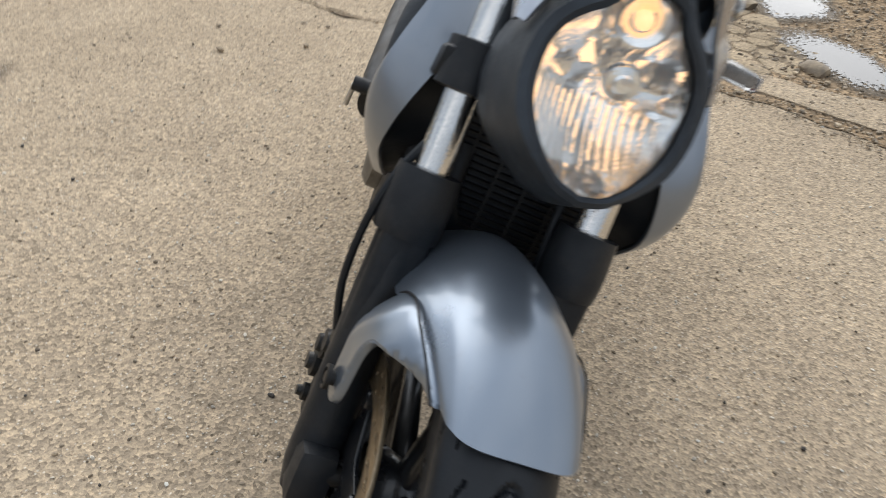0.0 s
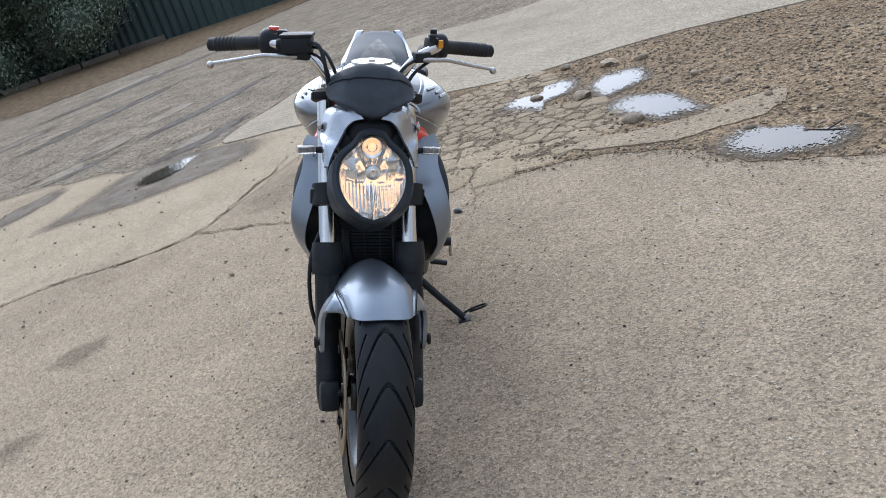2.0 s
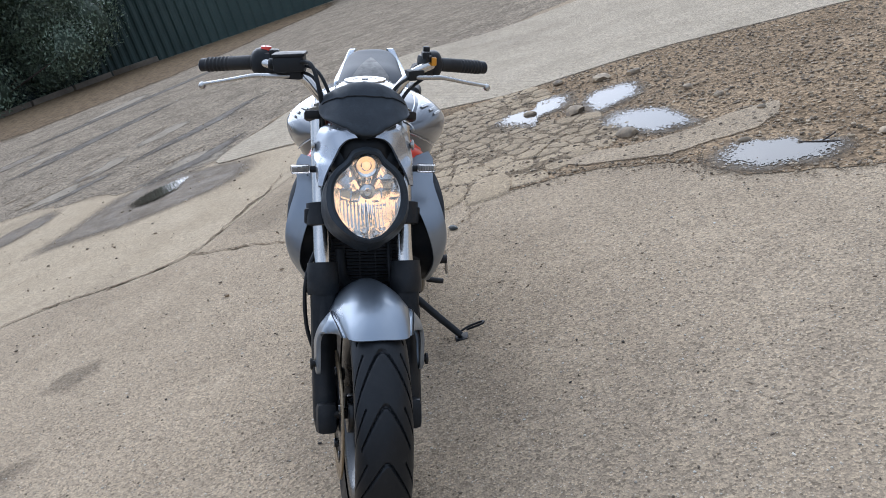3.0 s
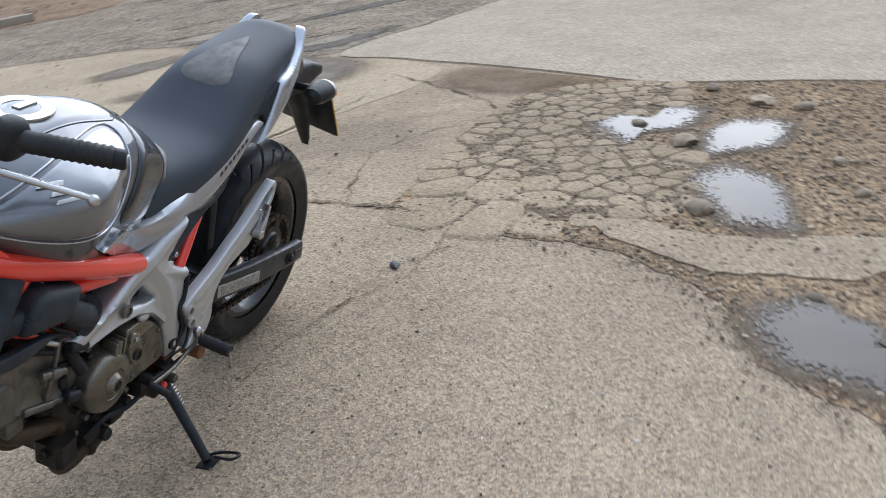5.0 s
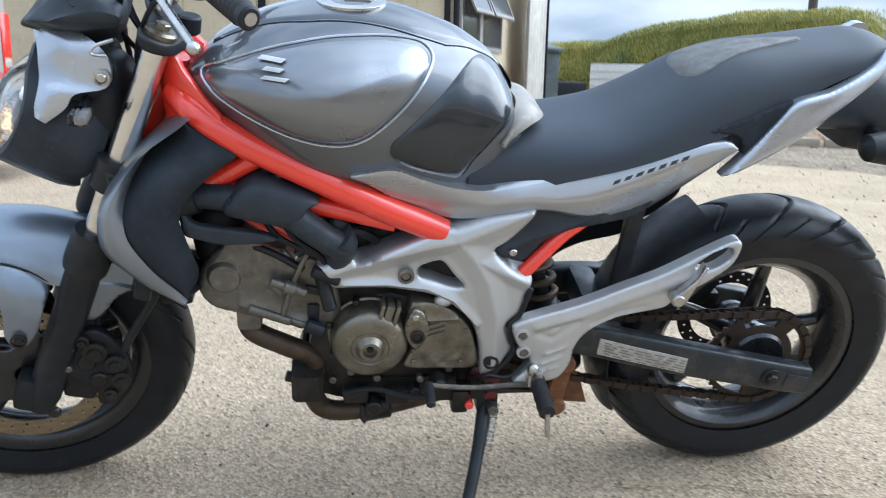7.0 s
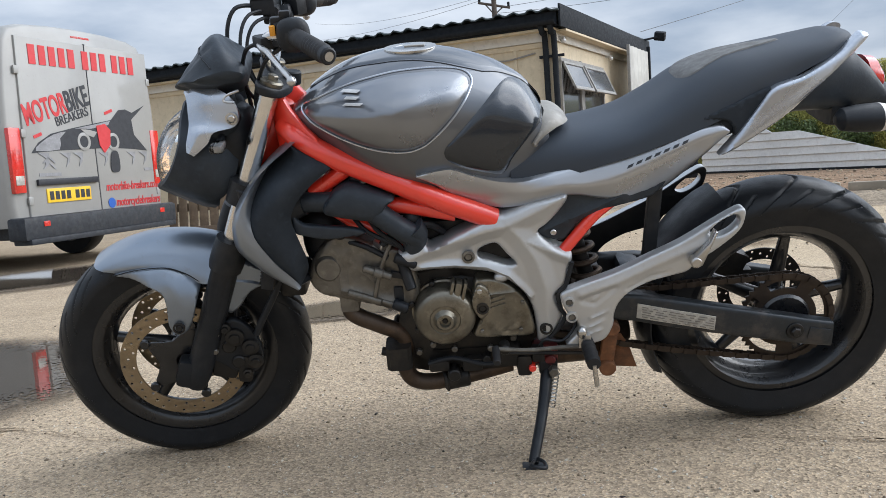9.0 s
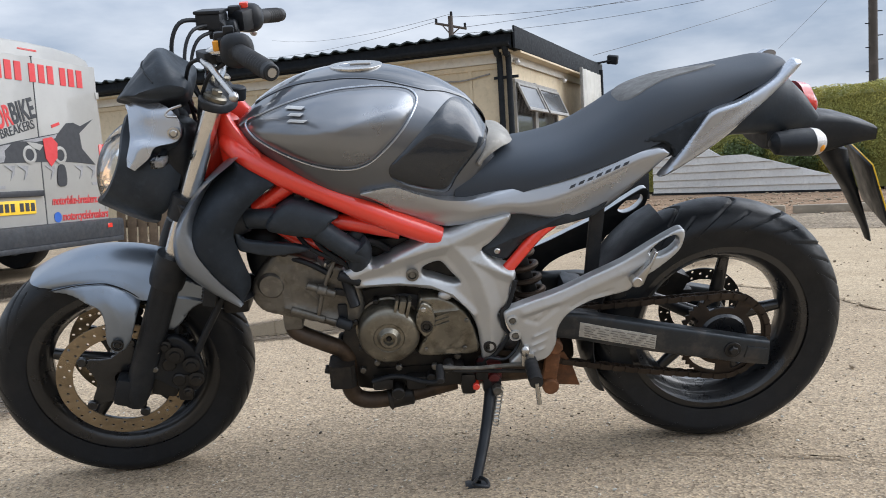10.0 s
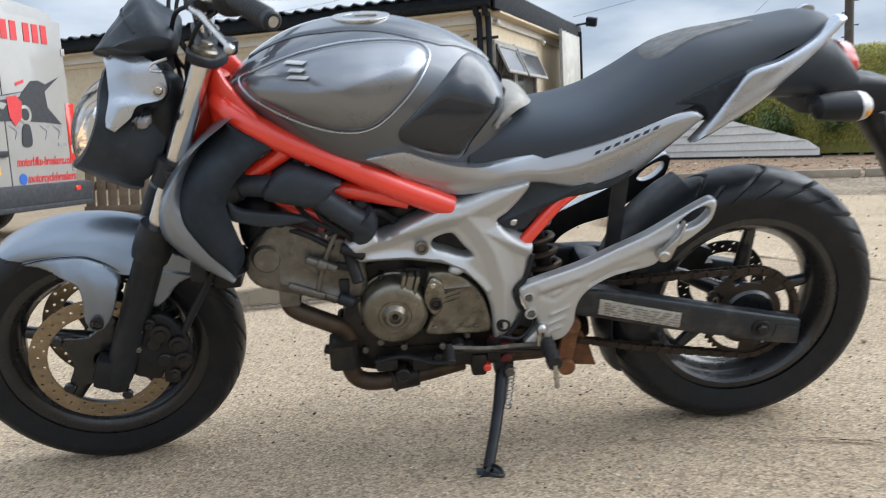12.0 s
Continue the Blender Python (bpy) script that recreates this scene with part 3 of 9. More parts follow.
tarmac = patch("tarmac", [(5.55, 1.7), (5.53, 2.05), (5.58, 2.35), (5.9, 3.0), (6.12, 3.6), (6.0, 4.3), (5.2, 5.6), (3.8, 6.6), (2.6, 8.0), (1.5, 9.5), (6, 12), (14, 14), (24, 12.4), (27.5, 9.0), (28.2, 5.0), (29.3, 2.4), (31, -4), (20, -6), (12, -4.5), (8.3, -1.6), (8.5, -0.2), (8.05, 0.75), (6.8, 1.25)],
               0.003, TARMAC, "grey weathered tarmac beyond the yard", "road", 0.12, 14)
pale = patch("pale_concrete", [(2.94, 1.22), (3.23, 1.08), (3.53, 0.93), (3.90, 0.82), (4.46, 0.57), (4.90, 0.50), (5.12, 0.62), (5.36, 1.05), (5.58, 1.6), (5.50, 2.05), (5.52, 2.35), (5.85, 3.0), (6.05, 3.6), (5.9, 4.3), (5.1, 5.5), (3.7, 6.4), (2.9, 5.6), (2.45, 4.2), (2.5, 2.7), (2.70, 2.32), (2.80, 1.89), (2.83, 1.54)],
             0.0022, PALETAN, "paler tan concrete bay beyond a joint", "pavement", 0.015, 8)
slab = patch("concrete_slab", [(5.62, 1.58), (5.35, 0.95), (5.03, 0.15), (4.60, -0.72), (4.46, -1.1), (4.46, -1.6), (4.38, -2.2), (4.05, -3.1), (3.6, -4.6), (4.5, -7.0), (8.5, -6.5), (8.7, -3.5), (8.15, -1.35), (8.55, -0.22), (8.05, 0.72), (6.9, 1.15)],
             0.012, SLAB, "pale ribbed concrete slab", "pavement", 0.02, 5, 0.012)
dirt = patch("dirt_patch", [(0.3, -3.2), (0.85, -2.35), (1.2, -1.95), (1.42, -1.68), (1.62, -1.52), (1.78, -1.43), (2.0, -1.34), (2.1, -1.18), (2.24, -0.94), (2.26, -0.70), (2.4, -0.42), (2.52, -0.1), (2.95, -0.16), (3.5, -0.10), (4.15, -0.22), (4.7, -0.25), (4.85, 0.0), (4.62, -0.72), (4.47, -1.1), (4.47, -1.6), (4.38, -2.2), (4.05, -3.1), (3.6, -4.6), (2.0, -5.2), (0.6, -4.6)],
             0.0034, DIRT, "brown gravel dirt with broken edges", "dirt", 0.045, 8)
patch("pavement_remnant", [(2.42, -0.98), (2.46, -1.14), (2.37, -1.29), (2.33, -1.52), (2.37, -1.80), (2.33, -2.05), (2.06, -1.87), (2.04, -1.58), (2.05, -1.43), (2.18, -1.20), (2.28, -1.05)],
               0.010, GROUND, "tan remnant of old paving between puddles", "pavement", 0.03, 6, 0.006)
def damp(name, tones, rough, low, high, fine=18, amount=0.5, speck=110):
    m = Mat(name, tones[1], rough)
    m.base(m.ramp(m.noise(5, 8, 0.65), [(0.3, tones[0]), (0.7, tones[2])]))
    m.over(m.ramp(m.cells(speck, what="Color"), [(0, (0.5, 0.48, 0.45)), (0.5, (1, 1, 1)), (1, (1.5, 1.45, 1.38))]), 0.6, "MULTIPLY")
    m.roughness(m.noise(6, 5), rough * 0.7, rough * 1.3)
    m.b.inputs["Specular IOR Level"].default_value = 0.03
    m.bump(m.noise(90, 4), 0.003, 0.4)
    return faded(m, low, high, fine, amount)


DAMP = damp("damp brown stain", ((0.135, 0.108, 0.080), (0.185, 0.150, 0.112), (0.235, 0.192, 0.145)), 0.6, 0.0, 0.85)
SOIL = damp("soft brown dirt", ((0.165, 0.118, 0.076), (0.22, 0.165, 0.11), (0.28, 0.215, 0.148)), 0.9, 0.25, 1.3)
PALESTREAK = damp("pale worn streak", ((0.25, 0.21, 0.16), (0.30, 0.255, 0.195), (0.35, 0.30, 0.235)), 0.85, 0.15, 0.9, 9, 0.9)
DARKSTREAK = damp("dark tar streak", ((0.085, 0.07, 0.056), (0.115, 0.098, 0.078), (0.16, 0.136, 0.108)), 0.6, 0.1, 0.9, 7, 1.1)
WATERS = Mat("puddle water", (0.058, 0.047, 0.036), 0.03)
WATERS.b.inputs["IOR"].default_value = 1.33
WATERS.bump(WATERS.noise(14, 3), 0.0008, 0.25)
WATERS = faded(WATERS, 0.24, 0.34, 60, 2.4)
soft_patch("damp_patch", [(4.20, 2.85), (4.7, 2.75), (5.35, 2.60), (5.75, 2.25), (5.66, 1.67), (5.42, 1.22), (5.10, 1.02), (4.70, 1.05), (4.40, 1.40), (4.22, 1.90), (4.16, 2.40)],
           0.0052, DAMP, "dark damp stain at the tarmac's edge", "stain", 0.05, 10, 0.55)
for pts in ([(6.9, 3.3), (7.4, 3.0), (7.7, 3.25), (7.2, 3.6)], [(4.75, 3.4), (5.1, 3.1), (5.6, 3.0), (5.9, 3.2), (5.5, 3.5), (5.0, 3.65)], [(9.2, 6.2), (11.0, 5.3), (11.6, 5.6), (9.9, 6.5)]):
    soft_patch("damp_patch", pts, 0.0056, DAMP, "dark damp stain on the tarmac", "stain", 0.06, 10)
for pts in ([(2.15, 4.6), (2.15, 3.9), (2.3, 3.4), (2.6, 3.2), (2.95, 3.3), (3.15, 3.8), (3.05, 4.5), (2.8, 5.2), (2.4, 5.2)], [(4.55, 0.62), (5.05, 0.60), (5.10, 0.2), (4.88, -0.25), (4.62, -0.72), (4.36, -0.62), (4.18, -0.25), (4.30, 0.25)]):
    soft_patch("dirt_stain", pts, 0.0066, SOIL, "brown dirt washed over the paving", "stain", 0.06, 10, 0.5)
for pts in ([(6.2, 3.85), (6.75, 3.62), (7.1, 3.40), (6.62, 3.18), (6.40, 3.35)], [(7.1, 3.45), (7.95, 3.28), (7.75, 3.0), (7.2, 3.1)], [(8.2, 3.25), (9.3, 2.85), (9.1, 2.55), (8.2, 2.85)], [(9.9, 5.35), (10.5, 5.0), (10.3, 4.7), (9.8, 5.0)],
            [(13.6, 5.9), (15.8, 5.2), (15.2, 4.8), (13.6, 5.4)], [(6.0, 2.25), (6.6, 2.08), (6.3, 1.5), (5.7, 1.55), (5.7, 2.0)]):
    soft_patch("worn_streak", pts, 0.0046, PALESTREAK, "pale worn streak on the tarmac", "stain", 0.08, 8, 0.5)
for pts in ([(6.05, 3.65), (6.6, 3.30), (7.1, 3.05), (6.9, 2.95), (6.2, 3.3)], [(7.1, 3.05), (8.4, 2.3), (9.6, 1.7), (9.4, 1.55), (8.0, 2.1), (7.0, 2.85)], [(8.8, 5.3), (10.5, 4.7), (12.5, 3.6), (12.2, 3.4), (10.0, 4.3), (8.7, 5.0)], [(12.0, 6.6), (14.5, 5.1), (17.5, 3.0), (17.1, 2.8), (14.0, 4.7), (11.8, 6.3)],
            [(5.55, 2.45), (6.1, 1.95), (6.9, 1.55), (6.8, 1.40), (5.9, 1.65), (5.5, 2.1)]):
    soft_patch("tar_streak", pts, 0.0050, DARKSTREAK, "dark tar streak across the tarmac", "stain", 0.08, 8, 0.4)
patch("verge", [(2.6, 9.6), (4.2, 9.3), (5.45, 8.35), (7.0, 7.6), (9.5, 6.8), (12.5, 9.5), (10, 13.5), (7.2, 17), (4.5, 17.5), (3.6, 13)], 0.007, yard("reddish verge soil", ((0.17, 0.115, 0.08), (0.26, 0.185, 0.13), (0.33, 0.25, 0.18)), 0.6, 0.3, grain=30),
      "reddish bare soil along the wall", "verge", 0.15)
LITTER = damp("leaf litter", ((0.085, 0.062, 0.04), (0.15, 0.11, 0.07), (0.23, 0.165, 0.10)), 0.9, 0.1, 0.8, 5, 0.8, 14)
soft_patch("verge", [(15.0, 8.4), (15.6, 7.2), (17.2, 5.7), (18.6, 4.6), (21.8, 3.2), (25.5, 1.6), (29.2, 1.6), (29.0, 3.4), (28.1, 6.0), (27.7, 9.0), (26.9, 13.0), (22.5, 12.6), (17.6, 10.4)], 0.0075, LITTER, "brown leaf litter along the foot of the fence", "verge", 0.2, 10, 0.8)

PUDDLES = ([(3.62, -0.80), (3.82, -0.90), (3.76, -1.02), (3.93, -1.10), (3.86, -1.25), (3.62, -1.20), (3.54, -1.02), (3.40, -0.95)],
           [(3.46, -1.33), (3.66, -1.44), (3.64, -1.64), (3.36, -1.62), (3.26, -1.45), (3.24, -1.35)],
           [(2.86, -1.32), (3.0, -1.44), (2.86, -1.58), (2.60, -1.63), (2.46, -1.65), (2.45, -1.54), (2.53, -1.41)],
           [(1.75, -1.55), (1.84, -1.63), (1.83, -1.72), (1.77, -1.78), (1.72, -1.86), (1.63, -1.84), (1.60, -1.94), (1.49, -1.90), (1.45, -1.81), (1.50, -1.72), (1.57, -1.59)],
           [(4.70, 2.16), (4.95, 2.24), (5.22, 2.17), (5.42, 1.93), (5.38, 1.72), (5.08, 1.72), (4.85, 1.78), (4.66, 1.96)],
           [(-1.55, 1.62), (-1.2, 1.58), (-1.02, 1.50), (-0.83, 1.05), (-0.72, 0.78), (-0.78, 0.64), (-0.95, 0.50), (-1.5, 0.75), (-1.9, 1.2)],
           [(-0.12, 1.82), (-0.10, 2.12), (0.10, 2.26), (0.34, 2.12), (0.42, 1.92), (0.2, 1.80)],
           # dark band by the van: its shadow and wet ground, drawn as one puddle
           [(-3.9, 3.4), (-3.0, 3.6), (-2.1, 4.2), (-2.0, 4.9), (-2.6, 5.2), (-3.6, 4.3)])
PUDDLES += ([(2.55, 4.35), (2.75, 4.15), (3.0, 4.25), (3.0, 4.55), (2.75, 4.75)],)
for k, pts in enumerate(PUDDLES):
    c = Vector((sum(p[0] for p in pts) / len(pts), sum(p[1] for p in pts) / len(pts), 0))
    grow = lambda q: [((p[0] - c.x) * q + c.x, (p[1] - c.y) * q + c.y) for p in pts]
    if k != 4:
        soft_patch("puddle_margin", grow(1.55), 0.0085, DAMP, "dark wet margin of a puddle", "stain", 0.04, 10, 0.55)
    soft_patch("puddle", grow(0.85 if k == 4 else 1.22), 0.0125, WATERS, "shallow puddle reflecting the sky", "puddle", 0.05, 14, 0.3)


def crack(pts, w0, name="crack"):
    path = smooth_path([(x, y, 0) for x, y in pts], 24)
    bm = bmesh.new()
    rows = []
    for i, p in enumerate(path):
        d = path[min(i + 1, len(path) - 1)] - path[max(i - 1, 0)]
        s = Vector((-d.y, d.x, 0)).normalized()
        j = s * 0.03 * noise.noise(p * 9) + s * 0.016 * noise.noise(p * 31) + s * 0.006 * noise.noise(p * 90)
        w = w0 * (0.30 + 1.6 * max(0, noise.noise(p * 7 + Vector((3, 1, 0))) + 0.1)) * min(1, 6 * i / len(path) + 0.2, 6 * (len(path) - 1 - i) / len(path) + 0.2)
        rows.append((bm.verts.new(p + j + s * w + Vector((0, 0, 0.0072))), bm.verts.new(p + j - s * w + Vector((0, 0, 0.0072)))))
    for a, b in zip(rows, rows[1:]):
        bm.faces.new((a[0], a[1], b[1], b[0]))
    bmesh.ops.recalc_face_normals(bm, faces=bm.faces)
    return thing(name, bm, CRACK, "thin soil-filled crack in the yard surface", "crack", "cracks in the yard", "structure")


for pts, w in (([(2.5, 2.7), (2.67, 2.32), (2.77, 2.16), (2.81, 1.89), (2.83, 1.54), (2.94, 1.24), (3.23, 1.08), (3.67, 0.95), (3.90, 0.86), (4.4, 0.8)], 0.012), ([(2.94, 1.21), (2.84, 0.99), (2.71, 0.73), (2.60, 0.55), (2.53, 0.40), (2.54, 0.15), (2.48, -0.21), (2.40, -0.44), (2.28, -0.7)], 0.017),
               ([(2.40, -0.44), (2.1, -0.42), (1.91, -0.38), (1.58, -0.23), (1.2, -0.15)], 0.006), ([(4.9, 0.9), (4.5, 0.35), (4.15, -0.05), (3.9, -0.2)], 0.012), ([(3.9, -0.2), (3.3, 0.25), (2.54, 0.15)], 0.006),
               ([(-1.5, 0.5), (-0.68, 0.30), (-0.55, 0.24), (-0.33, 0.15), (-0.18, 0.09)], 0.006), ([(1.3, -0.1), (1.69, -0.26), (2.0, -0.34), (2.26, -0.6)], 0.004), ([(6.6, 4.6), (8.0, 3.7), (10, 2.6)], 0.016),
               ([(6.5, 3.85), (6.77, 3.66), (7.0, 3.4), (7.3, 3.2)], 0.03), ([(6.2, 2.65), (6.36, 2.25), (6.73, 1.92)], 0.02), ([(5.62, 1.62), (6.9, 1.2), (8.05, 0.75)], 0.03),
               ([(0.4, 3.0), (1.2, 2.6), (1.9, 2.9), (2.6, 2.5)], 0.008)):
    crack(pts, w)


def rock(r, rnd, flat=0.6):
    bm = bmesh.new()
    bmesh.ops.create_icosphere(bm, subdivisions=2, radius=1)
    o = Vector((rnd.uniform(0, 50), rnd.uniform(0, 50), 0))
    for v in bm.verts:
        v.co = v.co * (1 + 0.35 * noise.noise(v.co * 1.3 + o)) * r
        v.co.x *= 1.35
        v.co.z = max(v.co.z * flat, -0.3 * r)
    return bm


rnd = random.Random(11)
for x, y, r in ((3.34, -1.22, 0.075), (2.56, -1.33, 0.062), (4.0, -1.55, 0.07), (3.9, -1.75, 0.05), (3.65, -0.98, 0.045), (1.50, -2.12, 0.03), (1.9, -1.7, 0.03), (2.3, -1.95, 0.028), (3.1, -1.85, 0.04), (2.75, -1.9, 0.035), (4.3, -1.3, 0.05)):
    b = rock(r * 0.72, rnd)
    bmesh.ops.rotate(b, matrix=Matrix.Rotation(rnd.uniform(0, 6), 3, "Z"), verts=b.verts)
    bmesh.ops.translate(b, vec=(x, y, 0.008 + 0.16 * r), verts=b.verts)
    thing("stone", b, STONES, "rounded brown stone lying in the dirt", "stone", "stones in the dirt")
b = rock(0.02, rnd, 0.55)
bmesh.ops.scale(b, vec=(1.3, 0.8, 1), verts=b.verts)
bmesh.ops.rotate(b, matrix=Matrix.Rotation(0.5, 3, "Z"), verts=b.verts)
bmesh.ops.translate(b, vec=(1.975, -0.33, 0.009), verts=b.verts)
thing("dark_pebble", b, plain("dark pebble", (0.05, 0.055, 0.05), 0.6), "small dark pebble on the tan surface", "stone")
thing("twig", join(tube([(1.66, -1.84, 0.014), (1.585, -1.90, 0.016), (1.53, -1.95, 0.014)], 0.0028, 6), tube([(1.585, -1.90, 0.016), (1.60, -1.97, 0.03)], 0.003, 6)), plain("dark twig", (0.035, 0.025, 0.02), 0.8), "dark twig lying in a puddle", "twig")


def inside(p, poly):
    x, y, c = p[0], p[1], False
    for i in range(len(poly)):
        (x1, y1), (x2, y2) = poly[i - 1], poly[i]
        if (y1 > y) != (y2 > y) and x < (x2 - x1) * (y - y1) / (y2 - y1) + x1:
            c = not c
    return c


def scatter(name, n, area, size, label, seed, z=0.004, avoid=(), material=STONES):
    """Many tiny stones, joined."""
    rnd = random.Random(seed)
    ico = bmesh.new()
    bmesh.ops.create_icosphere(ico, subdivisions=1, radius=1)
    base = np.array([v.co[:] for v in ico.verts])
    fs = np.array([[v.index for v in f.verts] for f in ico.faces])
    ico.free()
    V, Fc, k = [], [], 0
    while k < n:
        x, y, keep = area(rnd)
        if not keep or any(inside((x, y), a) for a in avoid):
            continue
        r = size[0] + (size[1] - size[0]) * rnd.random() ** 3
        a = rnd.uniform(0, 6.28)
        s = np.array([rnd.uniform(0.7, 1.5), rnd.uniform(0.6, 1.1), rnd.uniform(0.35, 0.8)]) * r
        q = base * (1 + 0.25 * np.array([rnd.uniform(-1, 1) for _ in range(len(base))])[:, None]) * s
        c, sn = math.cos(a), math.sin(a)
        q = np.stack([q[:, 0] * c - q[:, 1] * sn + x, q[:, 0] * sn + q[:, 1] * c + y, q[:, 2] + z + s[2] * 0.3], 1)
        V.append(q)
        Fc.append(fs + k * len(base))
        k += 1
    me = bpy.data.meshes.new(name)
    me.from_pydata(np.concatenate(V).tolist(), [], np.concatenate(Fc).tolist())
    me.materials.append(material)
    return tagged(new(name, me), label, "stones", kind="stuff")


DIRT_POLY = [(0.85, -2.35), (1.2, -1.95), (1.62, -1.52), (2.0, -1.34), (2.24, -0.94), (2.4, -0.42), (2.95, -0.16), (4.15, -0.22), (4.62, -0.72), (4.47, -1.6), (4.38, -2.2), (4.05, -3.1), (3.6, -4.6), (2.0, -5.0), (0.6, -4.4)]
scatter("gravel", 17000, lambda r: (lambda x, y: (x, y, inside((x, y), DIRT_POLY)))(r.uniform(0.4, 4.7), r.uniform(-4.8, -0.1)), (0.003, 0.0125), "brown gravel strewn over the dirt", 4, 0.007, avoid=[[((x - sum(a for a, b in q) / len(q)) * 0.55 + sum(a for a, b in q) / len(q), (y - sum(b for a, b in q) / len(q)) * 0.55 + sum(b for a, b in q) / len(q)) for x, y in q] for q in PUDDLES[:4]])
scatter("grit", 5200, lambda r: (r.gauss(0.6, 1.3), r.gauss(-0.1, 1.1), True), (0.0015, 0.0052), "loose grit on the yard", 5, 0.001)
PALEGRIT = Mat("pale chippings", (0.50, 0.45, 0.37), 0.85)
PALEGRIT.island(0.55, 1.35)
scatter("grit", 4200, lambda r: (r.gauss(0.6, 1.3), r.gauss(-0.1, 1.1), True), (0.0013, 0.0045), "pale chippings strewn over the yard", 9, 0.0005, material=PALEGRIT.m)
scatter("grit", 1500, lambda r: (r.uniform(2, 9), r.uniform(-1, 6), True), (0.004, 0.012), "loose grit on the tarmac", 6, 0.006)
scatter("grit", 110, lambda r: (r.gauss(0.6, 1.5), r.gauss(-0.2, 1.2), True), (0.0025, 0.006), "small dark crumbs on the yard", 7, 0.002, material=plain("dark crumbs", (0.05, 0.042, 0.035), 0.85))
CHIPS = plain("pale stone chips", (0.62, 0.59, 0.52), 0.7)
scatter("pale_grit", 420, lambda r: (r.gauss(0.4, 1.3), r.gauss(-0.5, 1.1), True), (0.0018, 0.005), "small pale chips on the yard", 17, 0.001, material=CHIPS)
EDGE = smooth_path([(x, y, 0) for x, y in ((0.6, -2.7), (0.85, -2.35), (1.2, -1.95), (1.42, -1.68), (1.62, -1.52), (1.78, -1.43), (2.0, -1.34), (2.1, -1.18), (2.24, -0.94), (2.26, -0.70), (2.4, -0.42), (2.52, -0.1))], 6)
scatter("gravel", 1500, lambda r: (lambda p: (p.x + r.gauss(-0.005, 0.045), p.y + r.gauss(0.005, 0.045), True))(r.choice(EDGE)), (0.002, 0.008), "brown grit spilled along the broken edge", 9, 0.006)
scatter("gravel", 900, lambda r: (r.uniform(3.2, 10), r.uniform(7.8, 15), True), (0.01, 0.05), "stones on the soil verge", 8, 0.008)


# ---- motorcycle: x runs from nose to tail, y to its right side, z up; it leans on its stand ----
LEAN = 17
bike = holder("motorcycle", pose(0, 0.03, 0.004, LEAN, 0, 0),
              "grey motorcycle with red trellis, leaning on its side stand", "motorcycle")
RAKE = radians(22.5)
AXIS = Vector((math.sin(RAKE), 0, math.cos(RAKE)))
HEAD = Vector((0.335, 0, 0.86))
STEER, FORK = (Matrix.Translation((0, dy, 0)) @ Matrix.Translation(HEAD) @ Matrix.Rotation(radians(deg), 4, AXIS) @ Matrix.Translation(-HEAD) for deg, dy in ((6, 0.008), (8.5, 0.010)))


def smooth2(pts):
    return [(p.x, p.z) for p in smooth_path([(x, 0, z) for x, z in pts], 5, True)]


def steered(bm):
    bm.transform(STEER)
    return bm


def forked(bm):
    """The wheel end is turned a little further than the bars."""
    bm.transform(FORK)
    return bm


def both(name, bm, material, parent, label="", turn=None, angle=38):
    other = mirror(bm)
    if turn:
        turn(bm), turn(other)
    return part(name, bm, material, parent, label, angle), part(name, other, material, parent, label, angle)


# -- wheels --
def tyre(at, radius, half, rim_r, grooves, chevron, seg):
    x0, y0, z0 = at
    prof = []
    steps = 88
    for i in range(steps + 1):
        v = -1 + 2 * i / steps
        ang = v * radians(112)
        h = half * math.sin(ang) / math.sin(radians(90)) if abs(ang) < math.pi / 2 else half * math.copysign(1, v) * (1 - 0.16 * (abs(ang) - math.pi / 2) / radians(22))
        depth = radius - rim_r
        if abs(ang) < math.pi / 2:
            r = radius - depth * 0.52 * (1 - math.cos(ang)) ** 0.95
        else:
            r = radius - depth * (0.52 + 0.48 * (abs(ang) - math.pi / 2) / radians(22))
        prof.append((r, h, v))
    rings = []
    for k in range(seg):
        a = 2 * math.pi * k / seg
        ring = []
        for r, h, v in prof:
            u = abs(v) / 0.78
            s = (k / seg * grooves + chevron(u)) % 1.0
            g = 0.0
            if u < 1.02:
                w = 0.048
                g = max(0, 1 - abs(s - 0.5) / w) if (u < 0.62 or grooves == 15 or int(k / seg * grooves + chevron(u)) % 2) else 0
                s2 = (s * 1 + 0.5) % 1.0
                if 0.45 < u < 0.95:
                    g = max(g, max(0, 1 - abs(s2 - 0.5) / (w * 0.8)))
            ring.append((x0 + (r - 0.006 * min(1, g * 1.6)) * math.cos(a), y0 + h, z0 + (r - 0.006 * min(1, g * 1.6)) * math.sin(a)))
        rings.append(ring)
    rings.append(rings[0])
    return loft(rings, caps=False, wrap=False)


def wheel_rim(at, rim_r, half):
    p = [(rim_r + 0.004, -half), (rim_r + 0.006, -half * 0.9), (rim_r - 0.012, -half * 0.8), (rim_r - 0.03, -half * 0.4), (rim_r - 0.032, half * 0.4),
         (rim_r - 0.012, half * 0.8), (rim_r + 0.006, half * 0.9), (rim_r + 0.004, half), (rim_r - 0.016, half), (rim_r - 0.03, half * 0.8),
         (rim_r - 0.05, half * 0.25), (rim_r - 0.05, -half * 0.25), (rim_r - 0.03, -half * 0.8), (rim_r - 0.016, -half)]
    return lathe(p, 72, at)


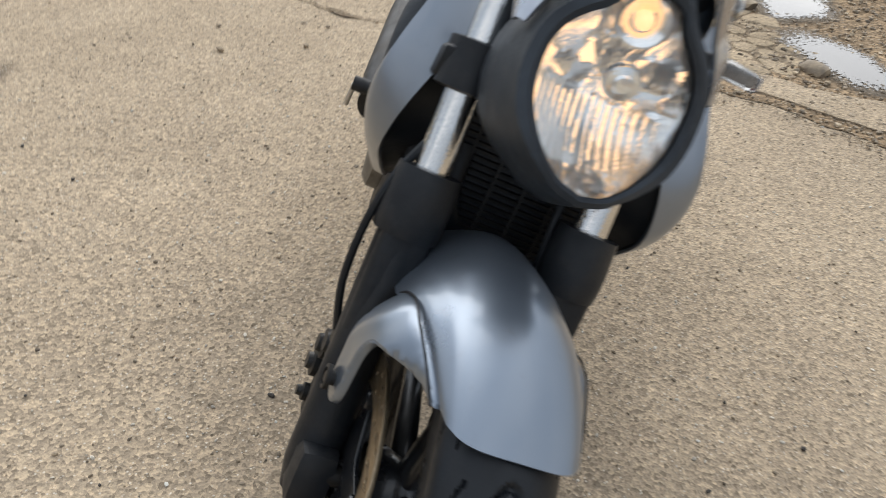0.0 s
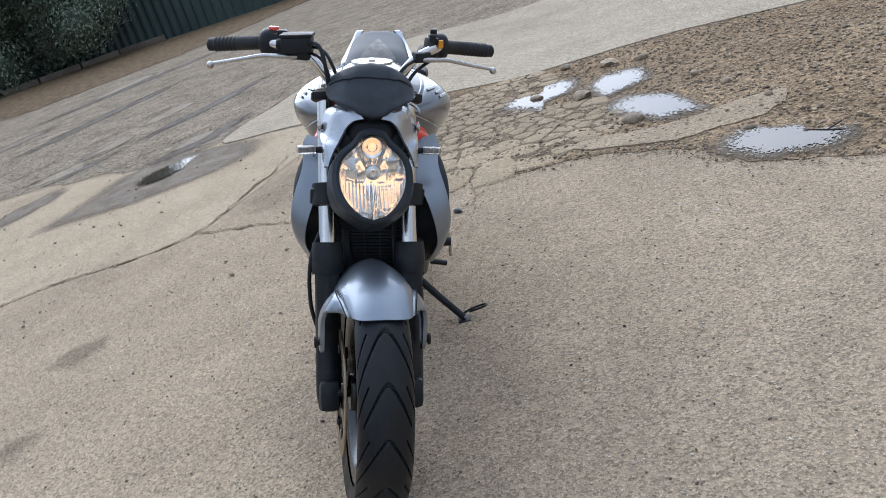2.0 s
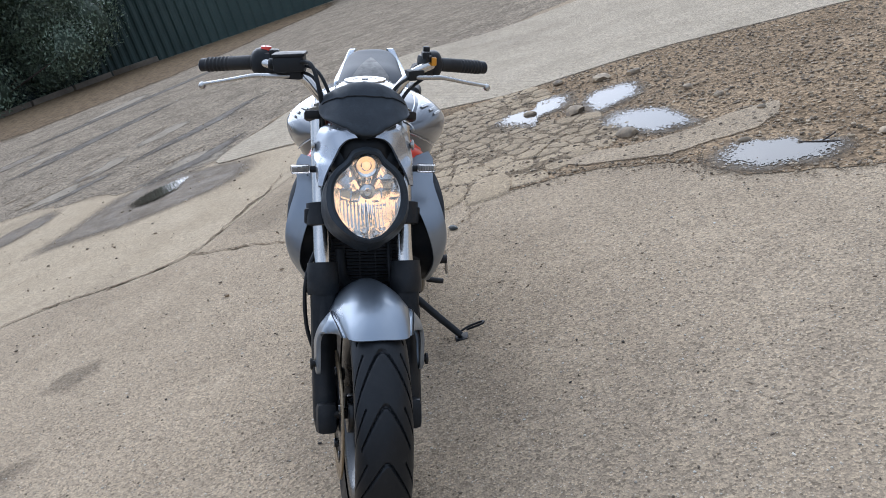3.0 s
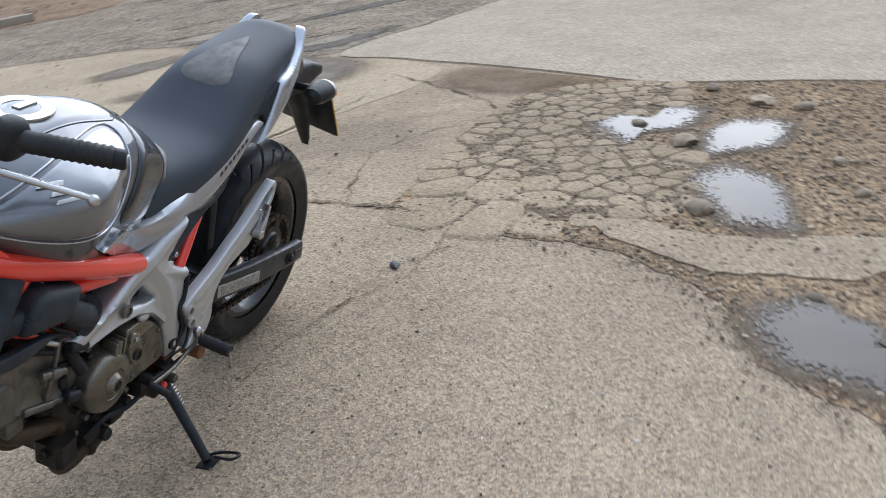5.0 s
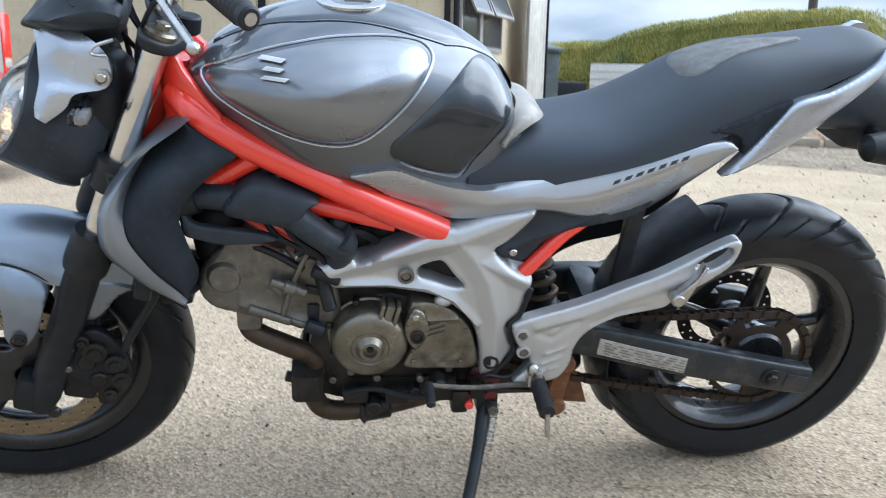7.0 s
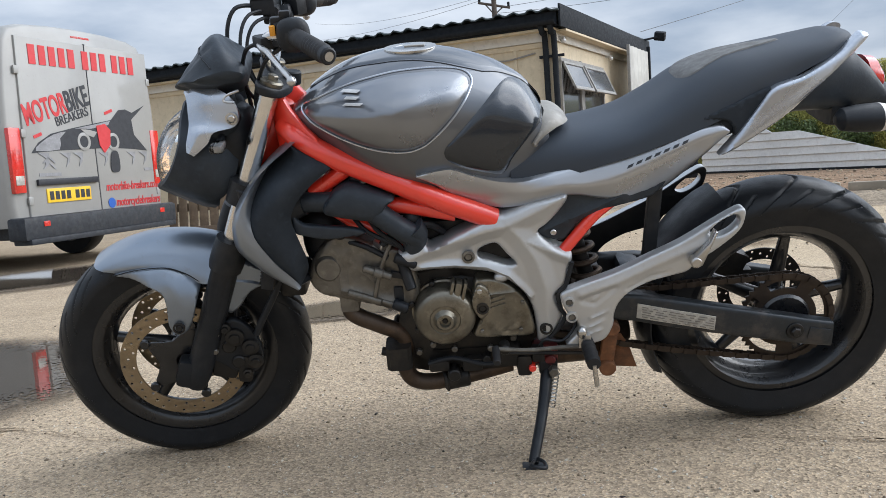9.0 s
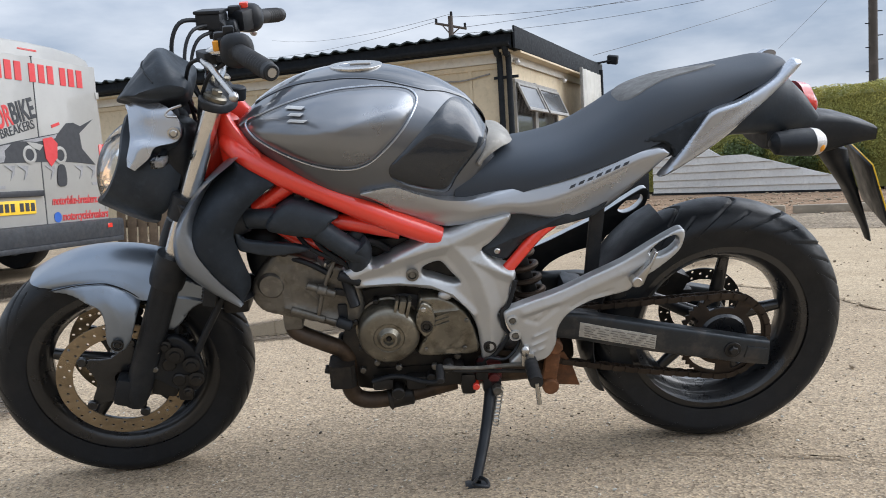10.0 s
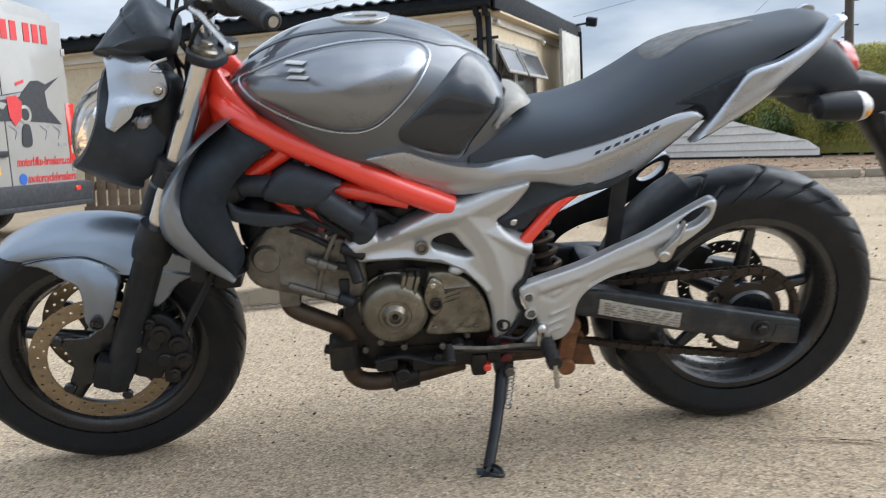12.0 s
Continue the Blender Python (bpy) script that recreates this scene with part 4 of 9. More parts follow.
def spoke(at, a, r0, r1, w0, w1, th):
    x0, y0, z0 = at
    rings = []
    for i in range(6):
        t = i / 5
        r, w, q = r0 + (r1 - r0) * t, w0 + (w1 - w0) * t, th * (1 - 0.25 * t)
        c, s = math.cos(a), math.sin(a)
        ring = []
        for k in range(10):
            b = 2 * math.pi * k / 10
            u, v = w * math.cos(b), q * math.sin(b)
            ring.append((x0 + r * c - u * s, y0 + v, z0 + r * s + u * c))
        rings.append(ring)
    return loft(rings)


def ring_disc(at, r_in, r_out, th, holes, bolts=True):
    out = [(r_out * math.cos(2 * math.pi * k / 60), r_out * math.sin(2 * math.pi * k / 60)) for k in range(60)]
    hs = [[(r_in * math.cos(2 * math.pi * k / 48), r_in * math.sin(2 * math.pi * k / 48)) for k in range(48)]]
    n = holes
    for k in range(n):
        a = 2 * math.pi * (k + 0.3 * (k % 3)) / n
        rr = r_in + (r_out - r_in) * (0.22 + 0.28 * (k % 3))
        hs.append([(rr * math.cos(a) + 0.0035 * math.cos(b), rr * math.sin(a) + 0.0035 * math.sin(b)) for b in (2 * math.pi * j / 8 for j in range(8))])
    bm = plate(out, 0, th, 0.0006, hs, soft=False)
    bmesh.ops.translate(bm, vec=at, verts=bm.verts)
    return bm


def build_wheel(at, radius, half, rim_r, front):
    e = new("front_wheel" if front else "rear_wheel")
    e.parent = bike
    sub = lambda name, bm, m, label="": part(name, forked(bm) if front else bm, m, e, label)
    ch = (lambda u: -(1.5 * max(0, (u * u + 0.012) ** 0.5 - 0.07))) if front else (lambda u: -0.9 * u ** 1.3)
    sub("tyre", tyre(at, radius, half, rim_r, 16 if front else 15, ch, 620), RUBBER, "worn black tyre with cut tread grooves")
    sub("rim", wheel_rim(at, rim_r, half * 0.78), RIM, "black alloy rim")
    sub("hub", lathe([(0.012, -0.055), (0.045, -0.055), (0.05, -0.03), (0.038, 0), (0.05, 0.03), (0.045, 0.055), (0.012, 0.055)], 32, at), RIM)
    n = 5
    for k in range(n):
        a = 2 * math.pi * k / n + (0.33 if front else 0.18)
        sub("spoke", spoke(at, a, 0.035, rim_r - 0.04, 0.021, 0.013, 0.017), RIM)
    return e


FW, RW = (0.034, 0, 0.301), (1.490, 0, 0.319)
front_wheel = build_wheel(FW, 0.307, 0.062, 0.222, True)
rear_wheel = build_wheel(RW, 0.319, 0.080, 0.222, False)
for s in (-1, 1):
    at = (FW[0], s * 0.076, FW[2])
    d = part("brake_disc", forked(ring_disc(at, 0.115, 0.152, 0.005, 54)), DISC, bike, "drilled front brake disc with brown tint")
    carrier = plate([(0.062 * math.cos(a) * (1.0 if k % 2 else 1.62), 0.062 * math.sin(a) * (1.0 if k % 2 else 1.62)) for k, a in ((k, 2 * math.pi * k / 10) for k in range(10))],
                    0, 0.006, 0.0015, [[(0.02 * math.cos(b), 0.02 * math.sin(b)) for b in (2 * math.pi * j / 12 for j in range(12))]], 3)
    bmesh.ops.translate(carrier, vec=(at[0], at[1] - s * 0.004, at[2]), verts=carrier.verts)
    part("disc_carrier", forked(carrier), RIM, d)
    for k in range(5):
        a = 2 * math.pi * k / 5
        q = (at[0] + 0.104 * math.cos(a), at[1], at[2] + 0.104 * math.sin(a))
        part("disc_button", forked(rod((q[0], q[1] - 0.006, q[2]), (q[0], q[1] + 0.006, q[2]), 0.012, 12, 0.002)), RIM, d)
    cal = join(box(0.142, s * 0.083, 0.315, 0.062, 0.05, 0.125, 0.012, Euler((0, radians(18), 0))),
               box(0.178, s * 0.086, 0.275, 0.035, 0.055, 0.075, 0.01, Euler((0, radians(10), 0))),
               rod((0.15, s * 0.115, 0.345), (0.15, s * 0.05, 0.345), 0.017, 14, 0.003), rod((0.166, s * 0.115, 0.30), (0.166, s * 0.05, 0.30), 0.017, 14, 0.003))
    cp = part("brake_caliper", forked(cal), DARK, bike, "black front brake caliper")
    for cx, cz, cr in ((0.168, 0.372, 0.022), (0.200, 0.340, 0.020), (0.206, 0.300, 0.019), (0.150, 0.400, 0.013), (0.182, 0.268, 0.012)):
        part("caliper_boss", forked(lathe([(0.001, s * 0.016), (cr * 0.55, s * 0.016), (cr * 0.62, s * 0.010), (cr, s * 0.008), (cr, -s * 0.03)], 18, (cx, s * 0.112, cz), closed=False)), DARK, cp)
    part("caliper_bracket", forked(plate([(0.095, 0.33), (0.135, 0.40), (0.175, 0.415), (0.215, 0.37), (0.225, 0.30), (0.20, 0.262), (0.16, 0.268), (0.12, 0.30)], s * 0.098, 0.022, 0.006)), BLACK, cp)
    for cx, cz in ((0.118, 0.342), (0.128, 0.388)):
        part("caliper_bolt", forked(rod((cx, s * 0.105, cz), (cx, s * 0.124, cz), 0.008, 6, 0.002)), ENGINE, cp)
part("brake_disc", ring_disc((RW[0], 0.075, RW[2]), 0.078, 0.108, 0.005, 40), DARK, bike, "drilled rear brake disc")
part("rear_caliper", join(box(1.405, 0.085, 0.395, 0.085, 0.055, 0.075, 0.014, Euler((0, radians(25), 0))), rod((1.38, 0.05, 0.41), (1.38, 0.12, 0.41), 0.018, 12, 0.003), box(1.44, 0.09, 0.345, 0.06, 0.03, 0.05, 0.01)), DARK, bike, "dark rear brake caliper")
part("front_axle", forked(rod((FW[0], -0.118, FW[2]), (FW[0], 0.118, FW[2]), 0.013, 14, 0.002)), DARK, bike)

# -- fork, legs and yokes --
def on_fork(z, y, fwd=0.0):
    """A place on a fork leg's line at a height."""
    t = (z - 0.28) / 0.64
    return Vector((0.066 + 0.262 * t - fwd, y, z))


for s in (-1, 1):
    y = s * 0.102
    leg = part("fork_leg", forked(tube([on_fork(0.245, y), on_fork(0.29, y), on_fork(0.36, y), on_fork(0.575, y), on_fork(0.595, y)],
               lambda u: 0.024 + 0.007 * min(1, u * 5), 18, 4)), BLACK, bike, "black lower fork leg")
    part("stanchion", forked(rod(on_fork(0.57, y), on_fork(0.972, y), 0.0215, 20)), CHROME, leg, "chrome fork tube with rust specks")
    part("fork_cuff", forked(tube([on_fork(0.55, y), on_fork(0.565, y), on_fork(0.605, y), on_fork(0.622, y)], lambda u: 0.04 - 0.006 * abs(u - 0.4), 18, 3)), BLACK, leg)
    part("fork_guard", forked(plate([(0.105, 0.42), (0.145, 0.41), (0.205, 0.56), (0.21, 0.605), (0.165, 0.60)], y, 0.058, 0.012)), BLACK, leg)
    part("yoke_collar", forked(tube([on_fork(0.705, y), on_fork(0.713, y), on_fork(0.75, y), on_fork(0.758, y)], lambda u: 0.036 - 0.01 * (abs(u - 0.5) > 0.45), 18, 2)), BLACK, leg)
    part("fork_cap", forked(join(rod(on_fork(0.960, y), on_fork(0.974, y), 0.025, 20, 0.004), rod(on_fork(0.972, y), on_fork(0.984, y), 0.012, 6, 0.002))), COVER, leg)
    part("axle_boss", forked(box(0.05, y, 0.285, 0.07, 0.05, 0.075, 0.016, Euler((0, radians(20), 0)))), BLACK, leg)
part("upper_yoke", forked(plate([(0.302, -0.126), (0.346, -0.126), (0.372, -0.05), (0.372, 0.05), (0.346, 0.126), (0.302, 0.126), (0.312, 0.0)], 0, 0.026, 0.006,
     fn=lambda p: Vector((p.x + 0.012, p.z, 0.950 + p.y * 0.85 - (p.x - 0.34) * 0.4)))), BLACK, bike)
part("lower_yoke", forked(plate([(0.235, -0.13), (0.285, -0.13), (0.32, -0.05), (0.32, 0.05), (0.285, 0.13), (0.235, 0.13), (0.24, 0.0)], 0, 0.04, 0.006,
     fn=lambda p: Vector((p.x, p.z, 0.72 + p.y - (p.x - 0.27) * 0.4)))), BLACK, bike)
part("steering_head", rod(HEAD - AXIS * 0.13, HEAD + AXIS * 0.05, 0.034, 20), RED, bike)
part("ignition_lock", steered(rod((0.385, 0, 0.935), (0.39, 0, 0.965), 0.02, 16, 0.003)), BLACK, bike)

# -- front mudguard --
GUARD_LOW = flow([33, 45, 60, 72, 80, 88, 95, 106, 115, 126], [0.300, 0.275, 0.245, 0.226, 0.244, 0.257, 0.263, 0.270, 0.279, 0.296])


def mudguard():
    rows, cols = 36, 28
    bm = bmesh.new()
    grid = []
    for i in range(rows + 1):
        e = i / rows
        wide = 0.070 + 0.026 * min(1, e / 0.55) ** 0.8 - 0.012 * max(0, e - 0.7)
        line = []
        for j in range(cols + 1):
            v = -1 + 2 * j / cols
            # the front edge is a broad U: its middle hangs lowest
            deg = 122.5 - 89 * e - 8.5 * abs(v) ** 3.5 * max(0, 1 - e / 0.3)
            a, b = radians(deg), v * radians(90)
            tent = min(1, e / 0.4)
            y = wide * ((1 - tent * 0.6) * abs(math.sin(b)) ** 0.92 + tent * 0.6 * abs(v))
            fall = (1 - tent) * (1 - math.cos(b)) ** 1.5 + tent * abs(v) ** 1.75
            top = 0.319 - 0.004 * abs(v) - 0.02 * max(0, e - 0.7)
            r = top - (top - GUARD_LOW(deg)) * fall
            bead = 0.0022 * math.exp(-((abs(v) - 0.80) / 0.035) ** 2)
            r -= bead
            line.append(bm.verts.new((FW[0] + 0.008 + r * math.cos(a), y * (1 if b >= 0 else -1), FW[2] + r * math.sin(a))))
        grid.append(line)
    for p, q in zip(grid, grid[1:]):
        for j in range(cols):
            bm.faces.new((p[j], p[j + 1], q[j + 1], q[j]))
    bmesh.ops.recalc_face_normals(bm, faces=bm.faces)
    bmesh.ops.solidify(bm, geom=bm.faces[:], thickness=0.003)
    return bm


fender = part("front_mudguard", forked(mudguard()), FENDER, bike, "scuffed silver front mudguard")
STAY_OUT = [(-0.078, 0.553), (-0.03, 0.563), (0.013, 0.567), (0.05, 0.562), (0.085, 0.543), (0.112, 0.518), (0.10, 0.48), (0.080, 0.43), (0.06, 0.406), (0.04, 0.406), (0.028, 0.43), (0.032, 0.477), (0.029, 0.508), (0.012, 0.523), (-0.03, 0.541)]


STAY_TOP = flow([p[0] for p in STAY_OUT[:6]], [p[1] for p in STAY_OUT[:6]])


def stay_y(x, z):
    u = min(1, max(0, (x + 0.085) / 0.1))
    w = min(1, max(0, (STAY_TOP(min(0.112, max(-0.078, x))) - z) / 0.085))
    return 0.076 + 0.017 * u + 0.034 * w * (2 - w) * min(1, max(0, (x + 0.05) / 0.05))


fl = relief(STAY_OUT, stay_y, -1, 0.006, 0.004, step=0.008, ridges=((((0.06, 0.42), (0.07, 0.48), (0.05, 0.535)), 0.004, 0.02),))
both("mudguard_seam", tube([(x, -stay_y(x, z) - 0.0005, z + 0.001) for x, z in STAY_OUT[:6]], 0.0014, 6, 5), BLACK, fender, "", forked)
both("mudguard_stay", fl, FENDER, fender, "", forked)
mt = relief([(0.176, 0.530), (0.208, 0.552), (0.250, 0.532), (0.284, 0.508), (0.276, 0.494), (0.222, 0.474), (0.192, 0.440), (0.165, 0.424), (0.152, 0.450), (0.158, 0.500)], lambda x, z: 0.092 - 0.08 * max(0, x - 0.2), -1, 0.006, 0.004, step=0.008)
both("mudguard_tail", mt, FENDER, fender, "", forked)
fb = join(rod((0.052, -0.122, 0.428), (0.052, -0.139, 0.428), 0.008, 12, 0.002), lathe([(0.010, 0.0), (0.014, 0.0), (0.014, -0.005), (0.010, -0.006)], 24, (0.052, -0.134, 0.428)))
both("stay_bolt", fb, DARK, fender, "", forked)

# -- headlamp --
HC, HT = Vector((0.104, 0, 0.821)), radians(27)
UP_F, OUT_F = Vector((math.sin(HT), 0, math.cos(HT))), Vector((-math.cos(HT), 0, math.sin(HT)))
LAMP_HW = flow([-0.102, -0.097, -0.086, -0.067, -0.037, 0.002, 0.025, 0.041, 0.056, 0.066, 0.074, 0.0845, 0.093, 0.098], [0, 0.019, 0.036, 0.054, 0.071, 0.0775, 0.0755, 0.069, 0.056, 0.043, 0.0355, 0.030, 0.021, 0])


def lamp_outline(k=1.0, n=30):
    right = [(LAMP_HW(v), v) for v in (-0.102 + 0.200 * (0.5 - 0.5 * math.cos(math.pi * i / n)) for i in range(n + 1))]
    pts = right + [(-u, v) for u, v in right[-2:0:-1]]
    return [(u * k, v * k) for u, v in pts]


def lamp_ring(k, depth, grow=0.0, n=30):
    out = []
    for u, v in lamp_outline(k, n):
        l = math.hypot(u, v) or 1
        grow_v = grow * (1 - 0.1 * min(1, max(0, (v + 0.01) / 0.045)) - 0.45 * min(1, max(0, (-0.045 - v) / 0.04)))
        out.append(HC + Vector((0, 1, 0)) * (u + grow_v * u / l) + UP_F * (v + grow_v * v / l) + OUT_F * (depth - 4.5 * u * u * 0.8))
    return out


lampe = new("headlamp")
lampe.parent = bike
tagged(lampe, "egg-shaped headlamp, lit")
bm = loft([lamp_ring(k, 0.036 * (1 - k ** 2.2)) for k in (1.0, 0.93, 0.8, 0.65, 0.5, 0.33, 0.16, 0.02)], caps=False)
gl = part("lens", steered(bm), GLASS, lampe, "clear curved headlamp glass")
gl.visible_shadow = False
# bowl: upright ribs below, facets above
rnd = random.Random(5)
facet = {(i, j): rnd.uniform(-1, 1) for i in range(-9, 10) for j in range(-9, 10)}


def bowl_depth(k, u, v):
    d = -0.004 - 0.066 * (1 - k ** 2.1) ** 1.1
    low = min(1, max(0, (0.0 - v) / 0.012)) * min(1, max(0, (v + 0.082) / 0.012)) * min(1, max(0, (0.97 - k) / 0.1))
    rib = abs(math.sin(u * math.pi / 0.0085)) * 0.0016
    cell = (math.floor(u / 0.024 + 0.5), math.floor(v / 0.024))
    fu, fv = u / 0.024 + 0.5 - cell[0] - 0.5, v / 0.024 - cell[1] - 0.5
    up = min(1, max(0, (v + 0.004) / 0.01)) * (0.2 < k < 0.95)
    point = min(1, max(0, (-0.07 - v) / 0.01)) * (k < 0.95)
    return d + low * rib + (up + point) * (0.007 * facet[cell] * fu + 0.007 * facet[(cell[1], cell[0])] * fv)


rings = []
for i in range(30):
    k = 1.0 - 0.98 * i / 29
    plan = lamp_outline(k, 70)
    rings.append([p + OUT_F * bowl_depth(k, u, v) for p, (u, v) in zip(lamp_ring(k, 0.0, 0.0, 70), plan)])
part("reflector", steered(loft(rings, caps=False)), MIRRORED, lampe, "bright ribbed reflector bowl", 25)
qb = HC - OUT_F * 0.032 + UP_F * 0.012
part("bulb_shield", steered(lathe([(0.0005, 0.010), (0.008, 0.011), (0.010, 0.008), (0.017, 0.006), (0.019, 0.002), (0.019, -0.004), (0.016, -0.004), (0.0005, 0.004)], 24, (0, 0, 0))), MIRRORED, lampe).data.transform(
    STEER @ Matrix.Translation(qb + OUT_F * 0.022) @ Matrix.Rotation(radians(90), 4, "Z") @ STEER.inverted())
part("bulb", steered(ball(qb.x, qb.y, qb.z, 0.011, 0.011, 0.016, 16, 10)), BULB, lampe, "glowing warm bulb")
qp = HC + UP_F * 0.072 - OUT_F * 0.016
part("position_lamp", steered(ball(qp.x, qp.y, qp.z, 0.010, 0.010, 0.010, 16, 10)), POSLAMP, lampe, "lit amber position lamp")
qr = lathe([(0.013, -0.003), (0.024, 0.006), (0.026, 0.006), (0.015, -0.006)], 24)
part("position_reflector", qr, MIRRORED, lampe).data.transform(STEER @ Matrix.Translation(qp) @ Matrix.Rotation(radians(90), 4, "Z"))
shell = loft([lamp_ring(0.985, 0.006), lamp_ring(1.0, 0.010, 0.006), lamp_ring(1.0, 0.006, 0.016), lamp_ring(1.0, -0.02, 0.021), lamp_ring(1.0, -0.06, 0.026),
              lamp_ring(1.0, -0.10, 0.027), lamp_ring(1.0, -0.125, 0.018)], caps=False)
for v in shell.verts:
    if v.co.x > 0.19:
        v.co.z = v.co.z * 0.75 + 0.25 * max(v.co.z, 0.74)
part("surround", steered(shell), MATTE, lampe, "matte charcoal lamp surround")
part("lamp_back", steered(ball(0.245, 0, 0.815, 0.055, 0.085, 0.09, 20, 14, 2.6)), BLACK, lampe)
# black filler added behind the brow, hides the red frame there
part("lamp_bracket", steered(ball(0.212, 0, 0.895, 0.042, 0.068, 0.05, 20, 12, 3)), BLACK, lampe)
sc = join(rod((0.259, -0.114, 0.902), (0.259, -0.124, 0.902), 0.008, 12, 0.002), lathe([(0.009, 0.0), (0.013, 0.0), (0.013, -0.003), (0.009, -0.004)], 20, (0.259, -0.1185, 0.902)))
both("panel_screw", sc, STEEL, lampe, "", steered)


for s in (-1, 1):
    part("lamp_cheek", steered(ball(0.224, s * 0.050, 0.880, 0.046, 0.036, 0.042, 20, 14, 2.4)), MATTE, lampe)


# silver horns: from the lamp's brow round its side, down to a point
def horn(s):
    inner = smooth_path([(x, s * y, z) for x, y, z in ((0.150, 0.020, 0.944), (0.157, 0.042, 0.938), (0.160, 0.058, 0.924), (0.160, 0.068, 0.906), (0.160, 0.077, 0.888), (0.156, 0.087, 0.870), (0.150, 0.096, 0.850), (0.148, 0.101, 0.832))], 4)
    outer = smooth_path([(x, s * y, z) for x, y, z in ((0.185, 0.030, 0.960), (0.225, 0.070, 0.960), (0.260, 0.100, 0.944), (0.274, 0.114, 0.910), (0.262, 0.118, 0.884), (0.216, 0.116, 0.874), (0.198, 0.114, 0.850), (0.164, 0.109, 0.824))], 4)
    rows = []
    for i, (a, b) in enumerate(zip(inner, outer)):
        t = i / (len(inner) - 1)
        up = Vector((-0.003, s * 0.009, 0.006)) * (1 - 0.5 * t)
        rows.append([a.lerp(b, k / 8) + up * (1 - abs(k / 4 - 1)) ** 0.8 for k in range(9)])
    bm = loft(rows, caps=False, wrap=False)
    bmesh.ops.solidify(bm, geom=bm.faces[:], thickness=0.005)
    return steered(bm)


for s in (-1, 1):
    part("horn_panel", horn(s), SILVER, lampe, "silver horn panel beside the headlamp")
for s in (-1, 1):
    e = part("front_indicator", steered(rod((0.225, s * 0.07, 0.852), (0.225, s * 0.128, 0.852), 0.008, 10)), BLACK, bike, "clear front indicator on a black stalk")
    part("indicator_lens", steered(box(0.226, s * 0.150, 0.852, 0.028, 0.046, 0.019, 0.006, Euler((0, 0, radians(8 * s))))), CLEARPLASTIC, e, "clear ribbed lens")
    part("indicator_reflector", steered(join(box(0.231, s * 0.150, 0.852, 0.014, 0.040, 0.014, 0.003, Euler((0, 0, radians(8 * s)))), *[rod((0.221, s * (0.134 + 0.0065 * k), 0.846), (0.221, s * (0.134 + 0.0065 * k), 0.858), 0.0022, 8) for k in range(6)])), RIBBED, e)

# -- instrument cowl --
DRAPE = [(0.152, 0.970), (0.169, 0.993), (0.195, 1.027), (0.225, 1.064), (0.250, 1.073), (0.277, 1.041), (0.298, 1.006), (0.292, 0.957), (0.266, 0.941), (0.212, 0.941), (0.167, 0.960)]
side_line = smooth_path([(x, 0, z) for x, z in DRAPE], 4, True)
mid_drape = sum(side_line, Vector()) / len(side_line)
COVER_TOP = flow([0, 0.35, 0.7, 0.92, 1.0], [1.057, 1.051, 1.034, 1.014, 1.000])
COVER_LOW = flow([0, 0.2, 0.5, 0.8, 0.94, 1.0], [0.925, 0.930, 0.948, 0.966, 0.974, 0.984])


def cover_at(p, v):
    """A place on the cover: p on the side line, v across from -1 to 1."""
    lo, hi = 0.941, 1.073
    zt, zb = COVER_TOP(abs(v)), COVER_LOW(abs(v))
    z = zb + (p.z - lo) / (hi - lo) * (zt - zb)
    x = 0.230 + (p.x - 0.24) * (1.08 - 0.45 * abs(v) ** 3) + 0.026 * v * v
    y = 0.104 * v
    d = p - mid_drape
    n = noise.noise(Vector((x * 22, y * 18, z * 22))) * 0.0028 + noise.noise(Vector((x * 55, y * 30, z * 55))) * 0.0009
    # folds that run from the brow to the chin
    n -= 0.004 * math.exp(-((abs(v) - 0.42 - 1.2 * max(0, z - 0.96)) / 0.055) ** 2) * (d.x < 0.01)
    q = Vector((x, y, z))
    return q + d.normalized() * n


rows = [[cover_at(p, math.sin(math.pi / 2 * (-1 + i / 18))) for p in side_line] for i in range(37)]
gauge = part("instrument_cowl", steered(loft(rows)), MATTE, bike, "soft matte black cover over the instruments", 50)
brow = min(side_line, key=lambda p: abs(p.z - 1.045) + 10 * (p.x > 0.23))
part("cowl_seam", steered(tube([cover_at(brow, -0.93 + 0.0775 * i) + Vector((-0.001, 0, 0.001)) for i in range(25)], 0.0016, 6)), BLACK, gauge)
face = box(0.266, 0, 1.012, 0.006, 0.100, 0.050, 0.002, Euler((0, radians(-38), 0)))
part("instrument_face", steered(face), DULLFACE, gauge, "pale instrument glass behind the cover")

